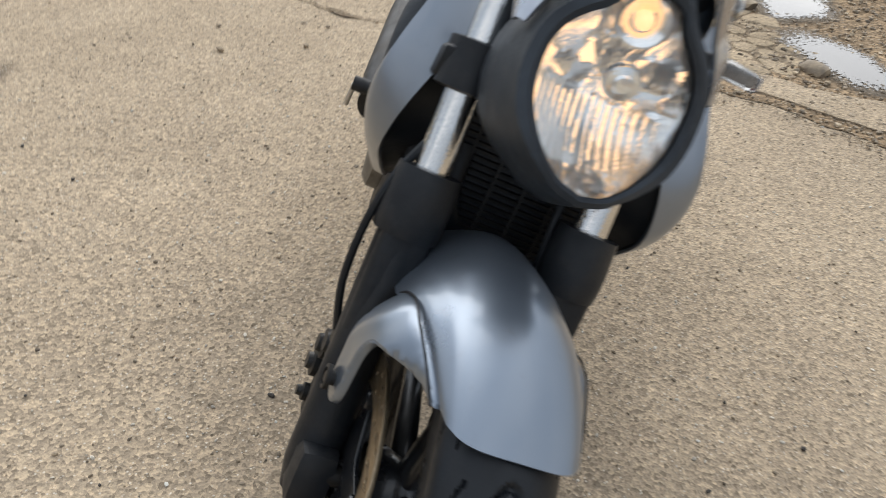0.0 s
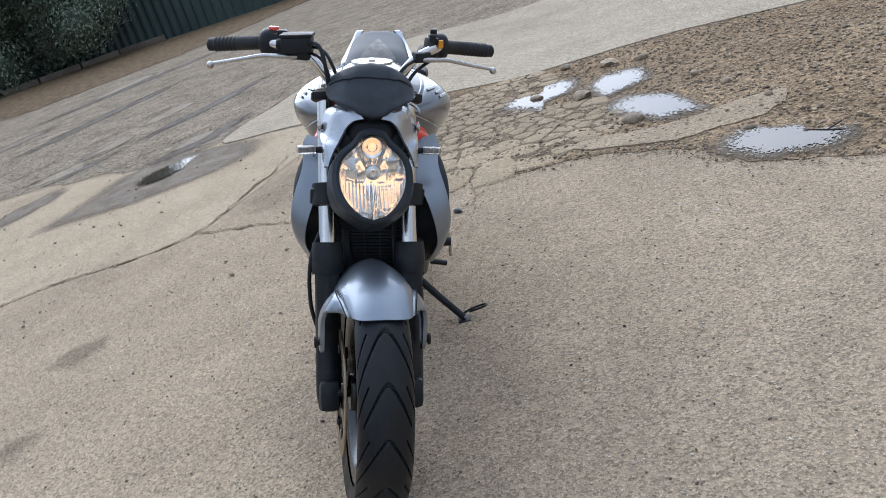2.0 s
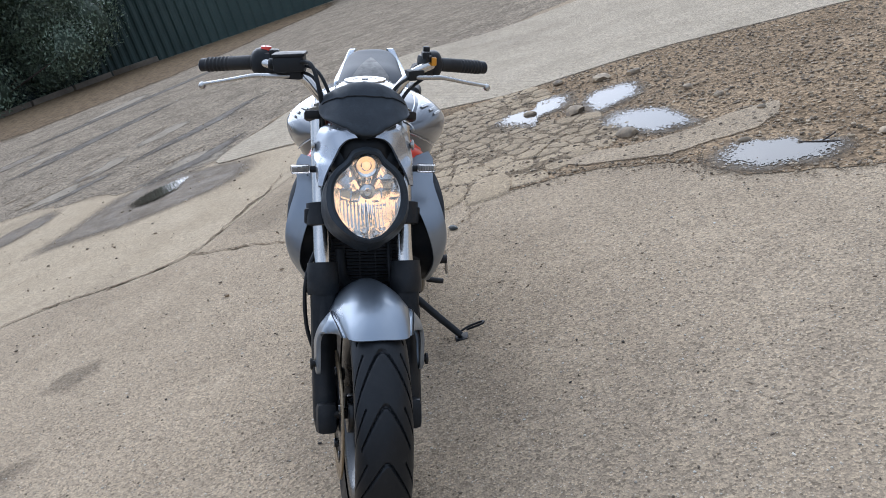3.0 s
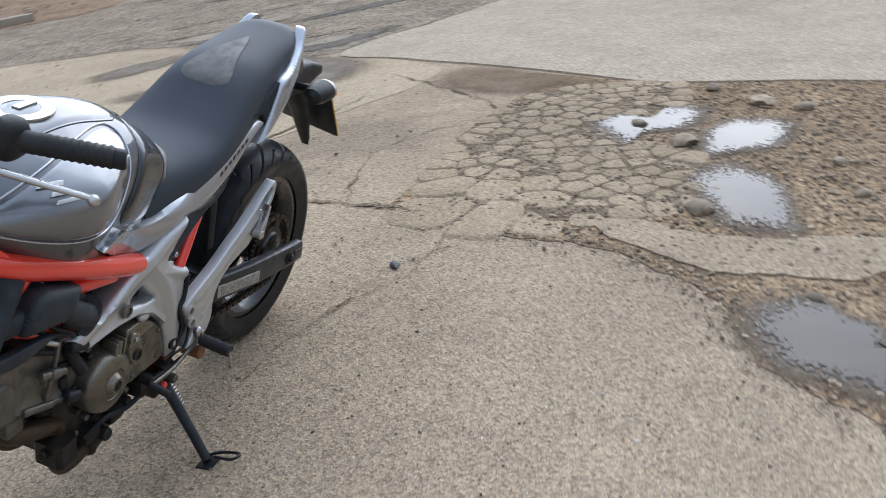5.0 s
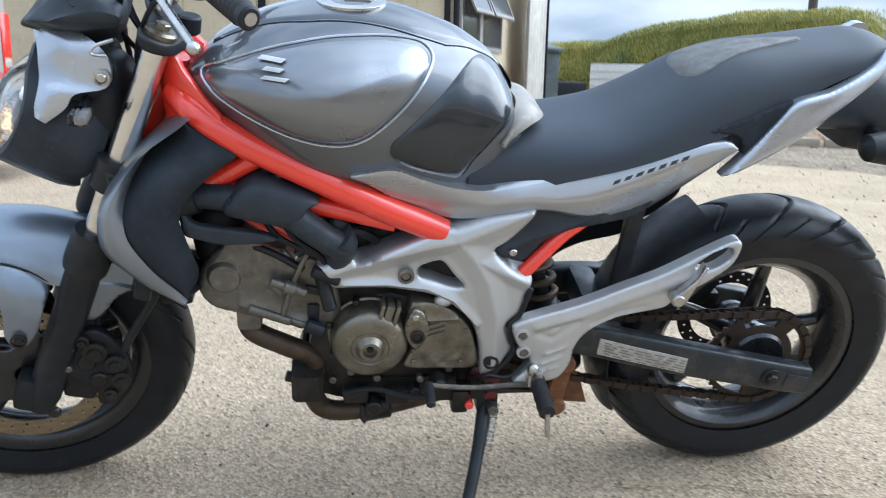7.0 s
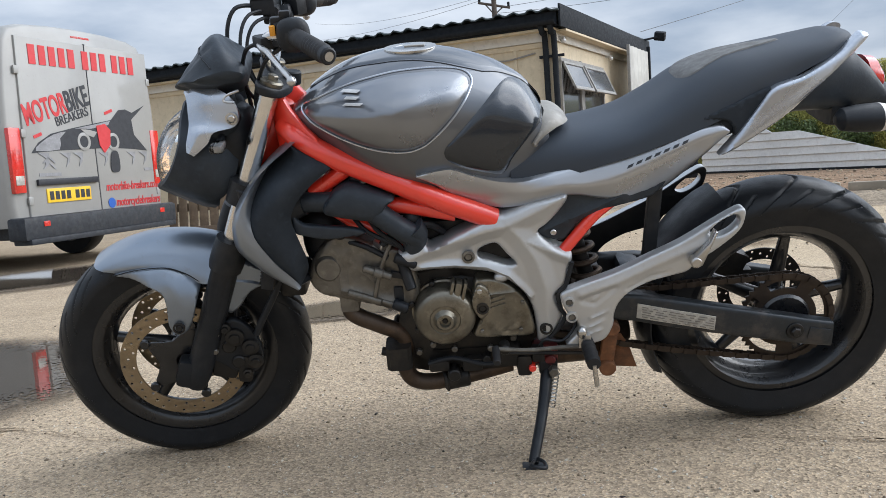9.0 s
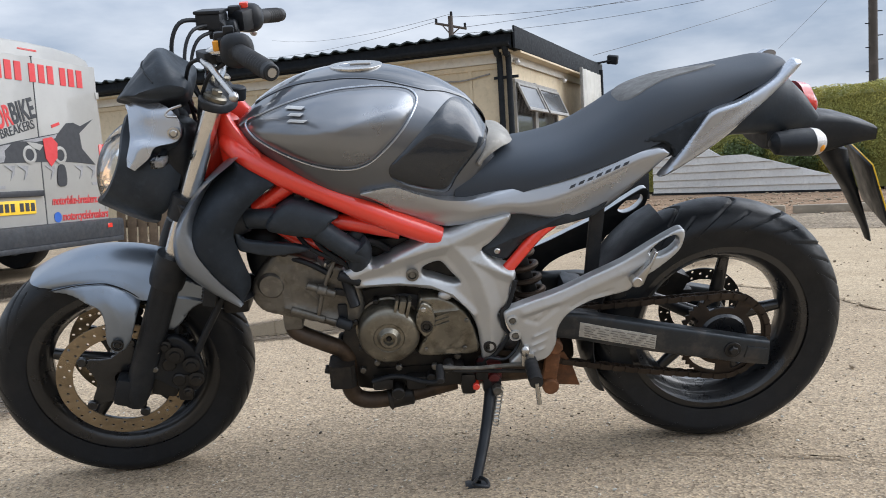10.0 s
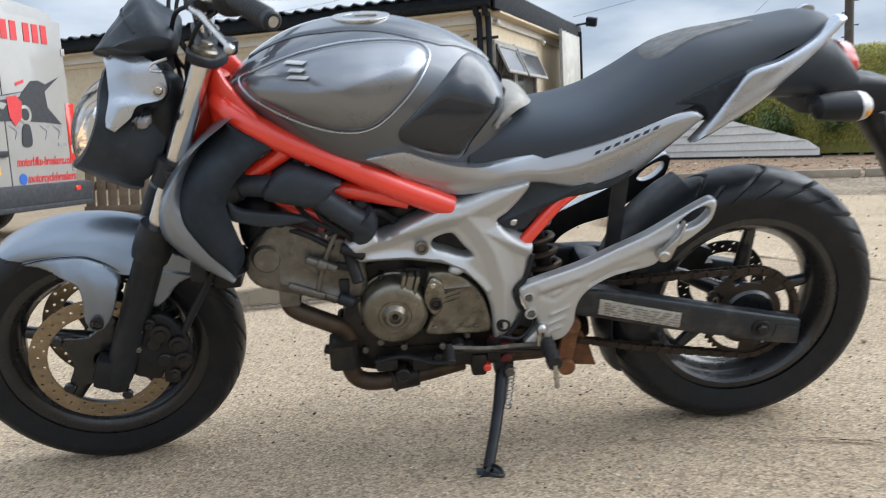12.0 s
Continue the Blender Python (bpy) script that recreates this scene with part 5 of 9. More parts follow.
# -- handlebar --
bar_pts = [(0.420, -0.257, 1.045), (0.375, -0.20, 1.045), (0.352, -0.13, 1.02), (0.35, -0.075, 0.965), (0.35, 0, 0.955), (0.35, 0.075, 0.965), (0.352, 0.13, 1.02), (0.375, 0.20, 1.045), (0.420, 0.257, 1.045)]
hb = part("handlebar", steered(tube(bar_pts, 0.0125, 14, 6)), CHROME, bike, "chrome handlebar")
for s in (-1, 1):
    a, b = Vector((0.412, s * 0.24, 1.046)), Vector((0.467, s * 0.366, 1.043))
    d = (b - a).normalized()
    rib = tube([a + (b - a) * (i / 26) for i in range(27)], lambda u: 0.0175 + 0.0012 * math.sin(u * 80) + 0.004 * (u < 0.06), 16, sharp=True)
    g = part("grip", steered(rib), GRIP, hb, "black rubber grip")
    part("bar_end", steered(rod(b - d * 0.002, b + d * 0.018, 0.0165, 16, 0.003)), BLACK, g)
    part("bar_end_cap", steered(rod(b + d * 0.016, b + d * 0.0195, 0.009, 12)), STEEL, g)
    sw = join(box(0.40, s * 0.205, 1.047, 0.05, 0.06, 0.052, 0.013, Euler((0, 0, radians(-31 * s)))), ball(0.412, s * 0.225, 1.047, 0.034, 0.03, 0.034, 18, 12, 2.6),
              box(0.385, s * 0.195, 1.072, 0.03, 0.025, 0.018, 0.005))
    swg = part("switch_housing", steered(sw), BLACK, hb)
    if s < 0:
        part("switch_button", steered(box(0.372, -0.222, 1.058, 0.012, 0.016, 0.02, 0.003)), AMBER, swg, "amber switch")
        part("switch_lever", steered(box(0.40, -0.20, 1.085, 0.022, 0.022, 0.014, 0.004)), BLACK, swg)
    else:
        part("switch_button", steered(box(0.405, 0.215, 1.078, 0.02, 0.026, 0.016, 0.004)), RED, swg, "red kill switch")
    perch = join(rod((0.392, s * 0.165, 1.035), (0.362, s * 0.165, 1.03), 0.02, 14, 0.004), box(0.352, s * 0.155, 1.028, 0.035, 0.06, 0.026, 0.007, Euler((0, 0, radians(-20 * s)))))
    part("lever_perch", steered(perch), BLACK, hb)
    lp = [(0.343, s * 0.135, 1.026), (0.345, s * 0.19, 1.024), (0.358, s * 0.25, 1.022), (0.378, s * 0.31, 1.012), (0.398, s * 0.37, 1.003)]
    lev = tube(lp, lambda u: 0.0085 - 0.0028 * u, 12, 6)
    for v in lev.verts:
        v.co.z = 1.016 + (v.co.z - 1.016) * 0.8
    lv = part("brake_lever" if s > 0 else "clutch_lever", steered(join(lev, ball(0.40, s * 0.374, 1.002, 0.0095, 0.0095, 0.0095, 12, 8))), STEEL, hb, "polished ball-end lever")
res = part("brake_fluid_reservoir", steered(join(box(0.335, 0.158, 1.054, 0.058, 0.074, 0.036, 0.006, Euler((radians(-4), 0, radians(-8)))))), BLACK, hb, "square black fluid reservoir")
part("reservoir_lid", steered(box(0.335, 0.158, 1.0755, 0.062, 0.078, 0.008, 0.003, Euler((radians(-4), 0, radians(-8))))), BLACK, res)
part("master_cylinder", steered(rod((0.355, 0.12, 1.045), (0.35, 0.21, 1.05), 0.014, 12, 0.003)), BLACK, hb)
for ob in [hb] + [c for c in hb.children_recursive]:
    for v in ob.data.vertices:
        v.co.z += 0.030 - 0.10 * max(0, abs(v.co.y) - 0.24)
        v.co.x += 0.05 * max(0, abs(v.co.y) - 0.16)
        v.co.y += 0.010
        v.co.y += 0.034 * min(1, max(0, (-v.co.y - 0.10) / 0.14))
for name, pts, r in (("brake_hose", [(0.335, 0.16, 1.085), (0.27, 0.12, 1.09), (0.245, 0.10, 1.02), (0.27, 0.09, 0.92), (0.285, 0.06, 0.80)], 0.005),
                     ("throttle_cable", [(0.385, 0.185, 1.07), (0.30, 0.11, 1.075), (0.275, 0.07, 1.0), (0.31, 0.04, 0.92), (0.38, 0.03, 0.86)], 0.0042),
                     ("throttle_cable", [(0.39, 0.185, 1.06), (0.31, 0.115, 1.055), (0.285, 0.085, 0.98), (0.32, 0.05, 0.90), (0.39, 0.035, 0.85)], 0.0042),
                     ("clutch_cable", [(0.345, -0.125, 1.055), (0.305, -0.08, 1.03), (0.285, -0.03, 0.95), (0.32, 0.03, 0.88), (0.42, 0.05, 0.82)], 0.0045),
                     ("switch_cable", [(0.39, -0.17, 1.05), (0.345, -0.11, 1.01), (0.31, -0.07, 0.93), (0.31, -0.05, 0.86)], 0.0045),
                     ("brake_hose", [(0.26, 0.05, 0.76), (0.235, 0.09, 0.70), (0.19, 0.14, 0.60), (0.17, 0.145, 0.48), (0.165, 0.12, 0.38)], 0.005),
                     ("brake_hose", [(0.26, -0.04, 0.76), (0.26, -0.06, 0.68), (0.215, -0.065, 0.58), (0.19, -0.075, 0.46), (0.17, -0.085, 0.37)], 0.005)):
    part(name, steered(tube(pts, r, 8, 7)), BLACK, bike)
part("hose_guard", steered(tube([(0.302, -0.112, 0.512), (0.285, -0.115, 0.478), (0.245, -0.115, 0.410), (0.225, -0.11, 0.372)], 0.0085, 10, 5)), BLACK, bike)
part("cable_guide", steered(tube([(0.28, -0.10, 0.955), (0.255, -0.115, 0.95), (0.25, -0.12, 0.94), (0.27, -0.115, 0.935)], 0.003, 6)), STEEL, bike)

# -- fuel tank --
T_TOP = flow([0.365, 0.385, 0.41, 0.45, 0.50, 0.56, 0.635, 0.71, 0.78, 0.855, 0.915, 0.945], [0.862, 0.892, 0.915, 0.944, 0.970, 0.988, 0.997, 0.994, 0.977, 0.944, 0.892, 0.835])
T_BOT = flow([0.365, 0.40, 0.48, 0.556, 0.635, 0.716, 0.787, 0.86, 0.945], [0.858, 0.838, 0.798, 0.760, 0.722, 0.688, 0.676, 0.686, 0.73])
T_HW = flow([0.365, 0.385, 0.42, 0.47, 0.53, 0.60, 0.65, 0.70, 0.78, 0.85, 0.915, 0.945], [0.025, 0.062, 0.112, 0.158, 0.190, 0.202, 0.192, 0.174, 0.154, 0.136, 0.116, 0.088])


def tank_half(x, z):
    zt, zb, w = T_TOP(x), T_BOT(x), T_HW(x)
    zm = zb + 0.52 * (zt - zb)
    if z >= zm:
        q = min(1, (z - zm) / max(1e-4, zt - zm))
        return w * max(0, 1 - q ** 2.7) ** 0.6
    q = min(1, (zm - z) / max(1e-4, zm - zb))
    return w * (1 - 0.28 * q ** 1.5)


rings = []
for i in range(41):
    x = 0.365 + 0.58 * (0.5 - 0.5 * math.cos(math.pi * i / 40))
    zt, zb = T_TOP(x), T_BOT(x)
    half = []
    for j in range(24):
        q = math.sin(math.pi / 2 * j / 23) if j < 24 else 1
        z = zb + (zt - zb) * q
        half.append((tank_half(x, z) if j < 23 else 0.0, z))
    rings.append([(x, -y, z) for y, z in half] + [(x, y, z) for y, z in half[-2::-1]])
tank = part("fuel_tank", loft(rings), TANK, bike, "graphite metallic fuel tank", 60)
EDGE_OUT = [(0.418, 0.905), (0.440, 0.882), (0.475, 0.863), (0.515, 0.845), (0.559, 0.829), (0.600, 0.819), (0.641, 0.815), (0.672, 0.822), (0.695, 0.836), (0.725, 0.861), (0.753, 0.890), (0.775, 0.920), (0.783, 0.941), (0.768, 0.957), (0.735, 0.966), (0.691, 0.971), (0.64, 0.972), (0.599, 0.969), (0.55, 0.960), (0.505, 0.947), (0.46, 0.928)]
PANEL_OUT = [(0.61 + (x - 0.61) * 0.975, 0.897 + (z - 0.897) * 0.94) for x, z in EDGE_OUT]


def ridge(x, z):
    line = flow([0.40, 0.48, 0.59, 0.684, 0.78], [0.892, 0.897, 0.902, 0.920, 0.938])(x)
    return 0.017 * max(0, 1 - abs(z - line) / (0.062 if z > line else 0.085)) ** 0.9 * min(1, max(0.25, (x - 0.42) / 0.2)) - 0.003


for bm in (leaf(PANEL_OUT, tank_half, -1, 0.007, 14, 6, 0.012, ridge, 5), leaf(PANEL_OUT, tank_half, 1, 0.007, 14, 6, 0.012, ridge, 5)):
    part("tank_panel", bm, PANEL, tank, "satin grey tank side panel")
# thin silver tube stands in for the highlight along the panel's grooved edge
for s in (-1, 1):
    pts = smooth_path([(x, s * (tank_half(x, z) + 0.0015), z) for x, z in smooth2(EDGE_OUT)], 2, True)
    part("panel_beading", tube(pts, 0.0023, 6, closed=True, sharp=True), SILVER, tank, "silver line drawing the highlight round the tank panel's edge")
KNEE_OUT = [(0.715, 0.807), (0.717, 0.785), (0.740, 0.766), (0.769, 0.752), (0.829, 0.732), (0.848, 0.742), (0.862, 0.768), (0.897, 0.812), (0.928, 0.842), (0.934, 0.865), (0.920, 0.888), (0.890, 0.918), (0.862, 0.930), (0.836, 0.922), (0.802, 0.893), (0.760, 0.853), (0.735, 0.829)]
for s in (-1, 1):
    part("knee_panel", leaf(KNEE_OUT, tank_half, s, 0.009, 12, 6, 0.014), KNEE, tank, "dark gloss knee panel")
# dark strip along the crown; black tubes draw the shade in its side creases
def crown(x, v):
    """A place on the tank's top: v runs across from -1 to 1."""
    zt, zb, w = T_TOP(x), T_BOT(x), T_HW(x)
    zm = zb + 0.52 * (zt - zb)
    y = v * min(0.080, 0.5 * w) * min(1, 0.35 + (x - 0.42) / 0.25) * min(1, (0.95 - x) / 0.14)
    return Vector((x, y, zm + (zt - zm) * max(0, 1 - (abs(y) / w) ** (1 / 0.6)) ** (1 / 2.7)))


rows = [[crown(x, -1 + j / 9) + Vector((0, 0, 0.0035 - (0.006 if j in (0, 18) else 0))) for j in range(19)] for x in (0.43 + 0.0145 * i for i in range(34))]
cr = loft(rows, caps=False, wrap=False)
if sum(f.normal.z for f in cr.faces) < 0:
    bmesh.ops.reverse_faces(cr, faces=cr.faces)
part("tank_crown", cr, CROWN, tank, "darker gloss strip along the tank top", 60)
for s in (-1, 1):
    part("crown_crease", tube([crown(0.43 + 0.0145 * i, s * 1.02) + Vector((0, 0, 0.0)) for i in range(34)], 0.0014, 6, sharp=True), BLACK, tank)
part("filler_ring", ring_disc((0, 0, 0), 0.034, 0.058, 0.006, 0), STEEL, tank).data.transform(Matrix.Translation((0.655, 0, 0.9965)) @ Matrix.Rotation(radians(90), 4, "X"))
part("filler_cap", lathe([(0.002, 0.002), (0.02, 0.004), (0.036, 0.0), (0.036, -0.006), (0.002, -0.006)], 32, closed=False), TANK, tank).data.transform(Matrix.Translation((0.655, 0, 0.9965)) @ Matrix.Rotation(radians(90), 4, "X"))
part("filler_flap", box(0.665, 0, 1.0015, 0.045, 0.018, 0.005, 0.002), STEEL, tank)
# slanted emblem of two plain strokes
for s in (-1, 1):
    for k in (0, 1, 2):
        x0, z0 = 0.536 + 0.003 * (k - 1), 0.946 - 0.0105 * k
        w = 0.019 if k != 1 else 0.014
        q = [(x0 - w - 0.003, z0 - 0.0022), (x0 + w - 0.004, z0 - 0.0022), (x0 + w + 0.003, z0 + 0.0026), (x0 - w + 0.004, z0 + 0.0026)]
        part("emblem", plate(q, 0, 0.003, 0.0008, soft=False, fn=lambda p, s=s: Vector((p.x, s * (tank_half(p.x, p.z) + 0.013 + ridge(p.x, p.z) + p.y), p.z))), EMBLEM, tank, "pale slanted emblem")

# -- side cowl below the seat --
COWL_HW = flow([0.65, 0.75, 0.85, 0.95, 1.1, 1.2, 1.32], [0.180, 0.172, 0.150, 0.134, 0.130, 0.125, 0.112])


COWL_MID = flow([0.65, 0.80, 0.871, 0.952, 1.013, 1.075, 1.136, 1.196, 1.256, 1.32], [0.752, 0.70, 0.694, 0.706, 0.703, 0.711, 0.732, 0.757, 0.785, 0.798])
COWL_TOP = flow([0.652, 0.70, 0.722, 0.769, 0.829, 0.873, 0.928, 1.014, 1.088, 1.16, 1.232, 1.28, 1.311, 1.322], [0.757, 0.766, 0.768, 0.747, 0.725, 0.721, 0.732, 0.749, 0.767, 0.787, 0.806, 0.811, 0.808, 0.797])
COWL_BOT = flow([0.652, 0.671, 0.717, 0.765, 0.802, 0.826, 0.864, 0.914, 0.952, 0.995, 1.051, 1.101, 1.138, 1.181, 1.236, 1.283, 1.322], [0.753, 0.741, 0.703, 0.675, 0.657, 0.651, 0.654, 0.668, 0.674, 0.674, 0.657, 0.645, 0.642, 0.655, 0.698, 0.746, 0.790])


def cowl_half(x, z):
    d = abs(z - COWL_MID(x))
    own = COWL_HW(x) + 0.016 - 0.38 * d - 0.8 * d * d
    k = min(1, max(0, (x - 0.78) / 0.17))
    k = k * k * (3 - 2 * k)
    return own * k + (tank_half(x, z) + 0.009) * (1 - k)


def cowl_shell(s):
    rows = []
    for i in range(57):
        x = 0.652 + 0.67 * i / 56
        zt, zb = COWL_TOP(x), COWL_BOT(x)
        row = []
        for j in range(15):
            q = j / 14
            z = zb + (zt - zb) * q
            rim = min(1, 3.5 * min(q, 1 - q)) if 0 < j < 14 else -2.2
            row.append((x, s * (cowl_half(x, z) + 0.004 * (1 - (1 - rim) ** 2) if rim >= 0 else cowl_half(x, z) - 0.022), z))
        rows.append(row)
    bm = loft(rows, caps=False, wrap=False)
    if sum(f.normal.y for f in bm.faces) * s < 0:
        bmesh.ops.reverse_faces(bm, faces=bm.faces)
    return bm


for s in (-1, 1):
    cw = part("side_cowl", cowl_shell(s), COWL, bike, "silver side cowl below the seat", 50)
    rnd = random.Random(3)
    u0, u1 = Vector((1.100, 0.734)), Vector((1.236, 0.784))
    for k in range(7):
        c = u0.lerp(u1, (k + 0.5) / 7)
        d = (u1 - u0).normalized() * 0.0062
        w = Vector((0.35, 0.94)) * 0.0072
        p, q = c - d, c + d
        part("lettering_bar", plate([(p.x - 0.002, p.y - 0.0034), (q.x - 0.002, q.y - 0.0034), (q.x + 0.002, q.y + 0.0034), (p.x + 0.002, p.y + 0.0034)], 0, 0.0014, 0.0003, soft=False,
             fn=lambda v, s=s: Vector((v.x, s * (cowl_half(v.x, v.z) + 0.0042 + v.y), v.z))), INK, cw)

# -- seat --
S_TOP = flow([0.855, 0.90, 0.95, 1.0, 1.057, 1.116, 1.187, 1.25, 1.315, 1.418, 1.52, 1.574, 1.61], [0.772, 0.800, 0.808, 0.808, 0.814, 0.828, 0.866, 0.908, 0.934, 0.951, 0.966, 0.974, 0.967])
S_BOT = flow([0.855, 0.91, 1.03, 1.15, 1.28, 1.39, 1.50, 1.61], [0.715, 0.706, 0.738, 0.770, 0.810, 0.858, 0.916, 0.946])
S_HW = flow([0.855, 0.95, 1.05, 1.15, 1.25, 1.35, 1.45, 1.55, 1.61], [0.118, 0.132, 0.146, 0.145, 0.132, 0.122, 0.108, 0.088, 0.055])


def seat_ring(x, grow=0.0):
    zt, zb, w = S_TOP(x), S_BOT(x), S_HW(x)
    pts = []
    for j in range(28):
        a = math.pi * j / 27
        cy, cz = math.cos(a), math.sin(a)
        y = w * math.copysign(abs(cy) ** 0.62, cy)
        z = zb + (zt - zb) * abs(cz) ** 0.62
        pts.append((x, y + 0.0 * grow, z + 0.0015 * noise.noise(Vector((x * 9, y * 9, 2)))))
    return pts


seat = part("seat", loft([seat_ring(0.855 + 0.737 * i / 44) for i in range(45)]), SEAT, bike, "stepped black vinyl seat", 60)


def on_seat(x, y):
    w, zt, zb = S_HW(x), S_TOP(x), S_BOT(x)
    c = min(1, abs(y) / w) ** (1 / 0.62)
    return zb + (zt - zb) * math.sqrt(max(0, 1 - c * c)) ** 0.62


bm = bmesh.new()
insert = smooth_path([(1.232, -0.045, 0), (1.228, 0, 0), (1.232, 0.045, 0), (1.258, 0.068, 0), (1.33, 0.044, 0), (1.44, 0.012, 0), (1.46, 0, 0), (1.44, -0.012, 0), (1.33, -0.044, 0), (1.258, -0.068, 0)], 5, True)
cc = Vector((1.31, 0, 0))
prev = None
mid = bm.verts.new((cc.x, 0, on_seat(cc.x, 0) + 0.003))
for k in (0.25, 0.5, 0.75, 0.95, 1.02):
    row = []
    for p in insert:
        q = cc + (p - cc) * k
        row.append(bm.verts.new((q.x, q.y, on_seat(q.x, q.y) + (0.003 if k < 1 else -0.004))))
    for i in range(len(row)):
        j = (i + 1) % len(row)
        bm.faces.new((prev[i], prev[j], row[j], row[i]) if prev else (mid, row[i], row[j]))
    prev = row
bmesh.ops.recalc_face_normals(bm, faces=bm.faces)
part("seat_insert", bm, PATCH, seat, "pale grey seat insert")
TRIM_L = flow([0, 0.5, 0.8, 0.93, 1.0], [0.938, 0.936, 0.922, 0.910, 0.902]), flow([0, 0.5, 0.8, 0.93, 1.0], [0.850, 0.846, 0.828, 0.808, 0.793])
TRIM_R = flow([0, 0.5, 0.8, 0.93, 1.0], [0.992, 0.984, 0.952, 0.925, 0.908]), flow([0, 0.5, 0.8, 0.93, 1.0], [0.822, 0.822, 0.818, 0.804, 0.790])
rows = []
for i in range(33):
    v = -1 + i / 16
    a, b = Vector((TRIM_L[0](abs(v)), 0.120 * v, TRIM_L[1](abs(v)))), Vector((TRIM_R[0](abs(v)), 0.126 * v, TRIM_R[1](abs(v))))
    rows.append([a.lerp(b, k / 8) + Vector((0.3, 0.5 * v, 0.8)) * 0.009 * math.sin(math.pi * k / 8) for k in range(9)])
tb = loft(rows, caps=False, wrap=False)
bmesh.ops.solidify(tb, geom=tb.faces[:], thickness=0.012)
part("seat_trim", tb, TAN, seat, "beige trim band in front of the seat", 60)

# -- tail --
rings = []
for x, zt, zb, w in ((1.16, 0.78, 0.72, 0.11), (1.28, 0.828, 0.75, 0.116), (1.38, 0.862, 0.782, 0.112), (1.48, 0.905, 0.806, 0.102), (1.56, 0.935, 0.800, 0.090), (1.61, 0.928, 0.798, 0.08), (1.65, 0.892, 0.80, 0.07), (1.685, 0.845, 0.805, 0.055)):
    rings.append([(x, w * math.copysign(abs(math.cos(a)) ** 0.7, math.cos(a)), (zt + zb) / 2 + (zt - zb) / 2 * math.copysign(abs(math.sin(a)) ** 0.7, math.sin(a))) for a in (2 * math.pi * k / 24 for k in range(24))])
tail = part("tail_body", loft(rings), MATTE, bike, "dark charcoal tail body")
part("tail_lamp", loft([[(x, w * math.cos(a), z + h * math.sin(a)) for a in (2 * math.pi * k / 20 for k in range(20))] for x, z, w, h in ((1.645, 0.872, 0.055, 0.038), (1.668, 0.870, 0.052, 0.036), (1.683, 0.860, 0.040, 0.024), (1.689, 0.856, 0.018, 0.011))]), REDLENS, tail, "red tail lamp")
RAIL_OUT = [(1.303, 0.742), (1.323, 0.768), (1.351, 0.805), (1.379, 0.844), (1.400, 0.874), (1.417, 0.885), (1.442, 0.892), (1.473, 0.900), (1.518, 0.920), (1.558, 0.942), (1.590, 0.968), (1.602, 0.974), (1.615, 0.971), (1.616, 0.960), (1.593, 0.939), (1.556, 0.911), (1.493, 0.865), (1.457, 0.836), (1.414, 0.805), (1.364, 0.773), (1.325, 0.749)]
RAIL_HW = flow([1.28, 1.36, 1.45, 1.53, 1.61], [0.130, 0.138, 0.134, 0.114, 0.082])
RAIL_RIDGE = ((1.315, 0.750), (1.366, 0.792), (1.42, 0.828), (1.485, 0.868), (1.545, 0.910), (1.606, 0.965))
for s in (-1, 1):
    gr = relief(RAIL_OUT, lambda x, z: RAIL_HW(x), s, 0.018, 0.007, step=0.006, ridges=((RAIL_RIDGE, 0.005, 0.022),))
    bmesh.ops.holes_fill(gr, edges=[e for e in gr.edges if len(e.link_faces) == 1], sides=0)
    bmesh.ops.recalc_face_normals(gr, faces=gr.faces)
    part("grab_rail", gr, SILVER, bike, "silver grab rail beside the tail", 60)
for s in (-1, 1):
    part("tail_side_panel", relief([(1.205, 0.809), (1.256, 0.826), (1.327, 0.852), (1.398, 0.880), (1.400, 0.866), (1.358, 0.806), (1.338, 0.780), (1.330, 0.802), (1.312, 0.818), (1.270, 0.820)], lambda x, z: 0.131 - 0.03 * max(0, x - 1.3), s, 0.02, 0.005, step=0.010), SHROUDM, tail, "charcoal panel below the seat")
part("tail_bridge", box(1.585, 0, 0.936, 0.04, 0.12, 0.014, 0.006), MATTE, tail)
holder_bm = loft([[(x, w * math.copysign(abs(math.cos(a)) ** 0.35, math.cos(a)), z + h * math.copysign(abs(math.sin(a)) ** 0.35, math.sin(a))) for a in (2 * math.pi * k / 20 for k in range(20))]
                  for x, z, w, h in ((1.56, 0.805, 0.072, 0.034), (1.64, 0.80, 0.066, 0.044), (1.70, 0.795, 0.060, 0.046), (1.755, 0.797, 0.057, 0.034), (1.80, 0.794, 0.055, 0.022), (1.822, 0.791, 0.053, 0.017))])
pb = part("plate_bracket", holder_bm, BLACK, bike, "black number plate bracket")
part("rear_reflector", box(1.823, 0, 0.791, 0.006, 0.06, 0.022, 0.002), REDLENS, pb)
part("mud_flap", loft([[(x + h * math.cos(t), w * math.sin(t), z - 0.3 * h * math.cos(t)) for t in (2 * math.pi * k / 16 for k in range(16))] for x, z, h, w in ((1.739, 0.761, 0.039999999999999994, 0.05), (1.754, 0.726, 0.036, 0.045), (1.802, 0.647, 0.019, 0.034), (1.857, 0.54, 0.007, 0.02), (1.869, 0.510, 0.006, 0.012))]), BLACK, pb, "black curved plate hanger")
nb = box(0, 0, 0.006, 0.006, 0.228, 0.166, 0.002)
nb.transform(Matrix.Translation((1.848, 0, 0.650)) @ Matrix.Rotation(radians(-13), 4, "Z") @ Matrix.Rotation(radians(-22), 4, "Y"))
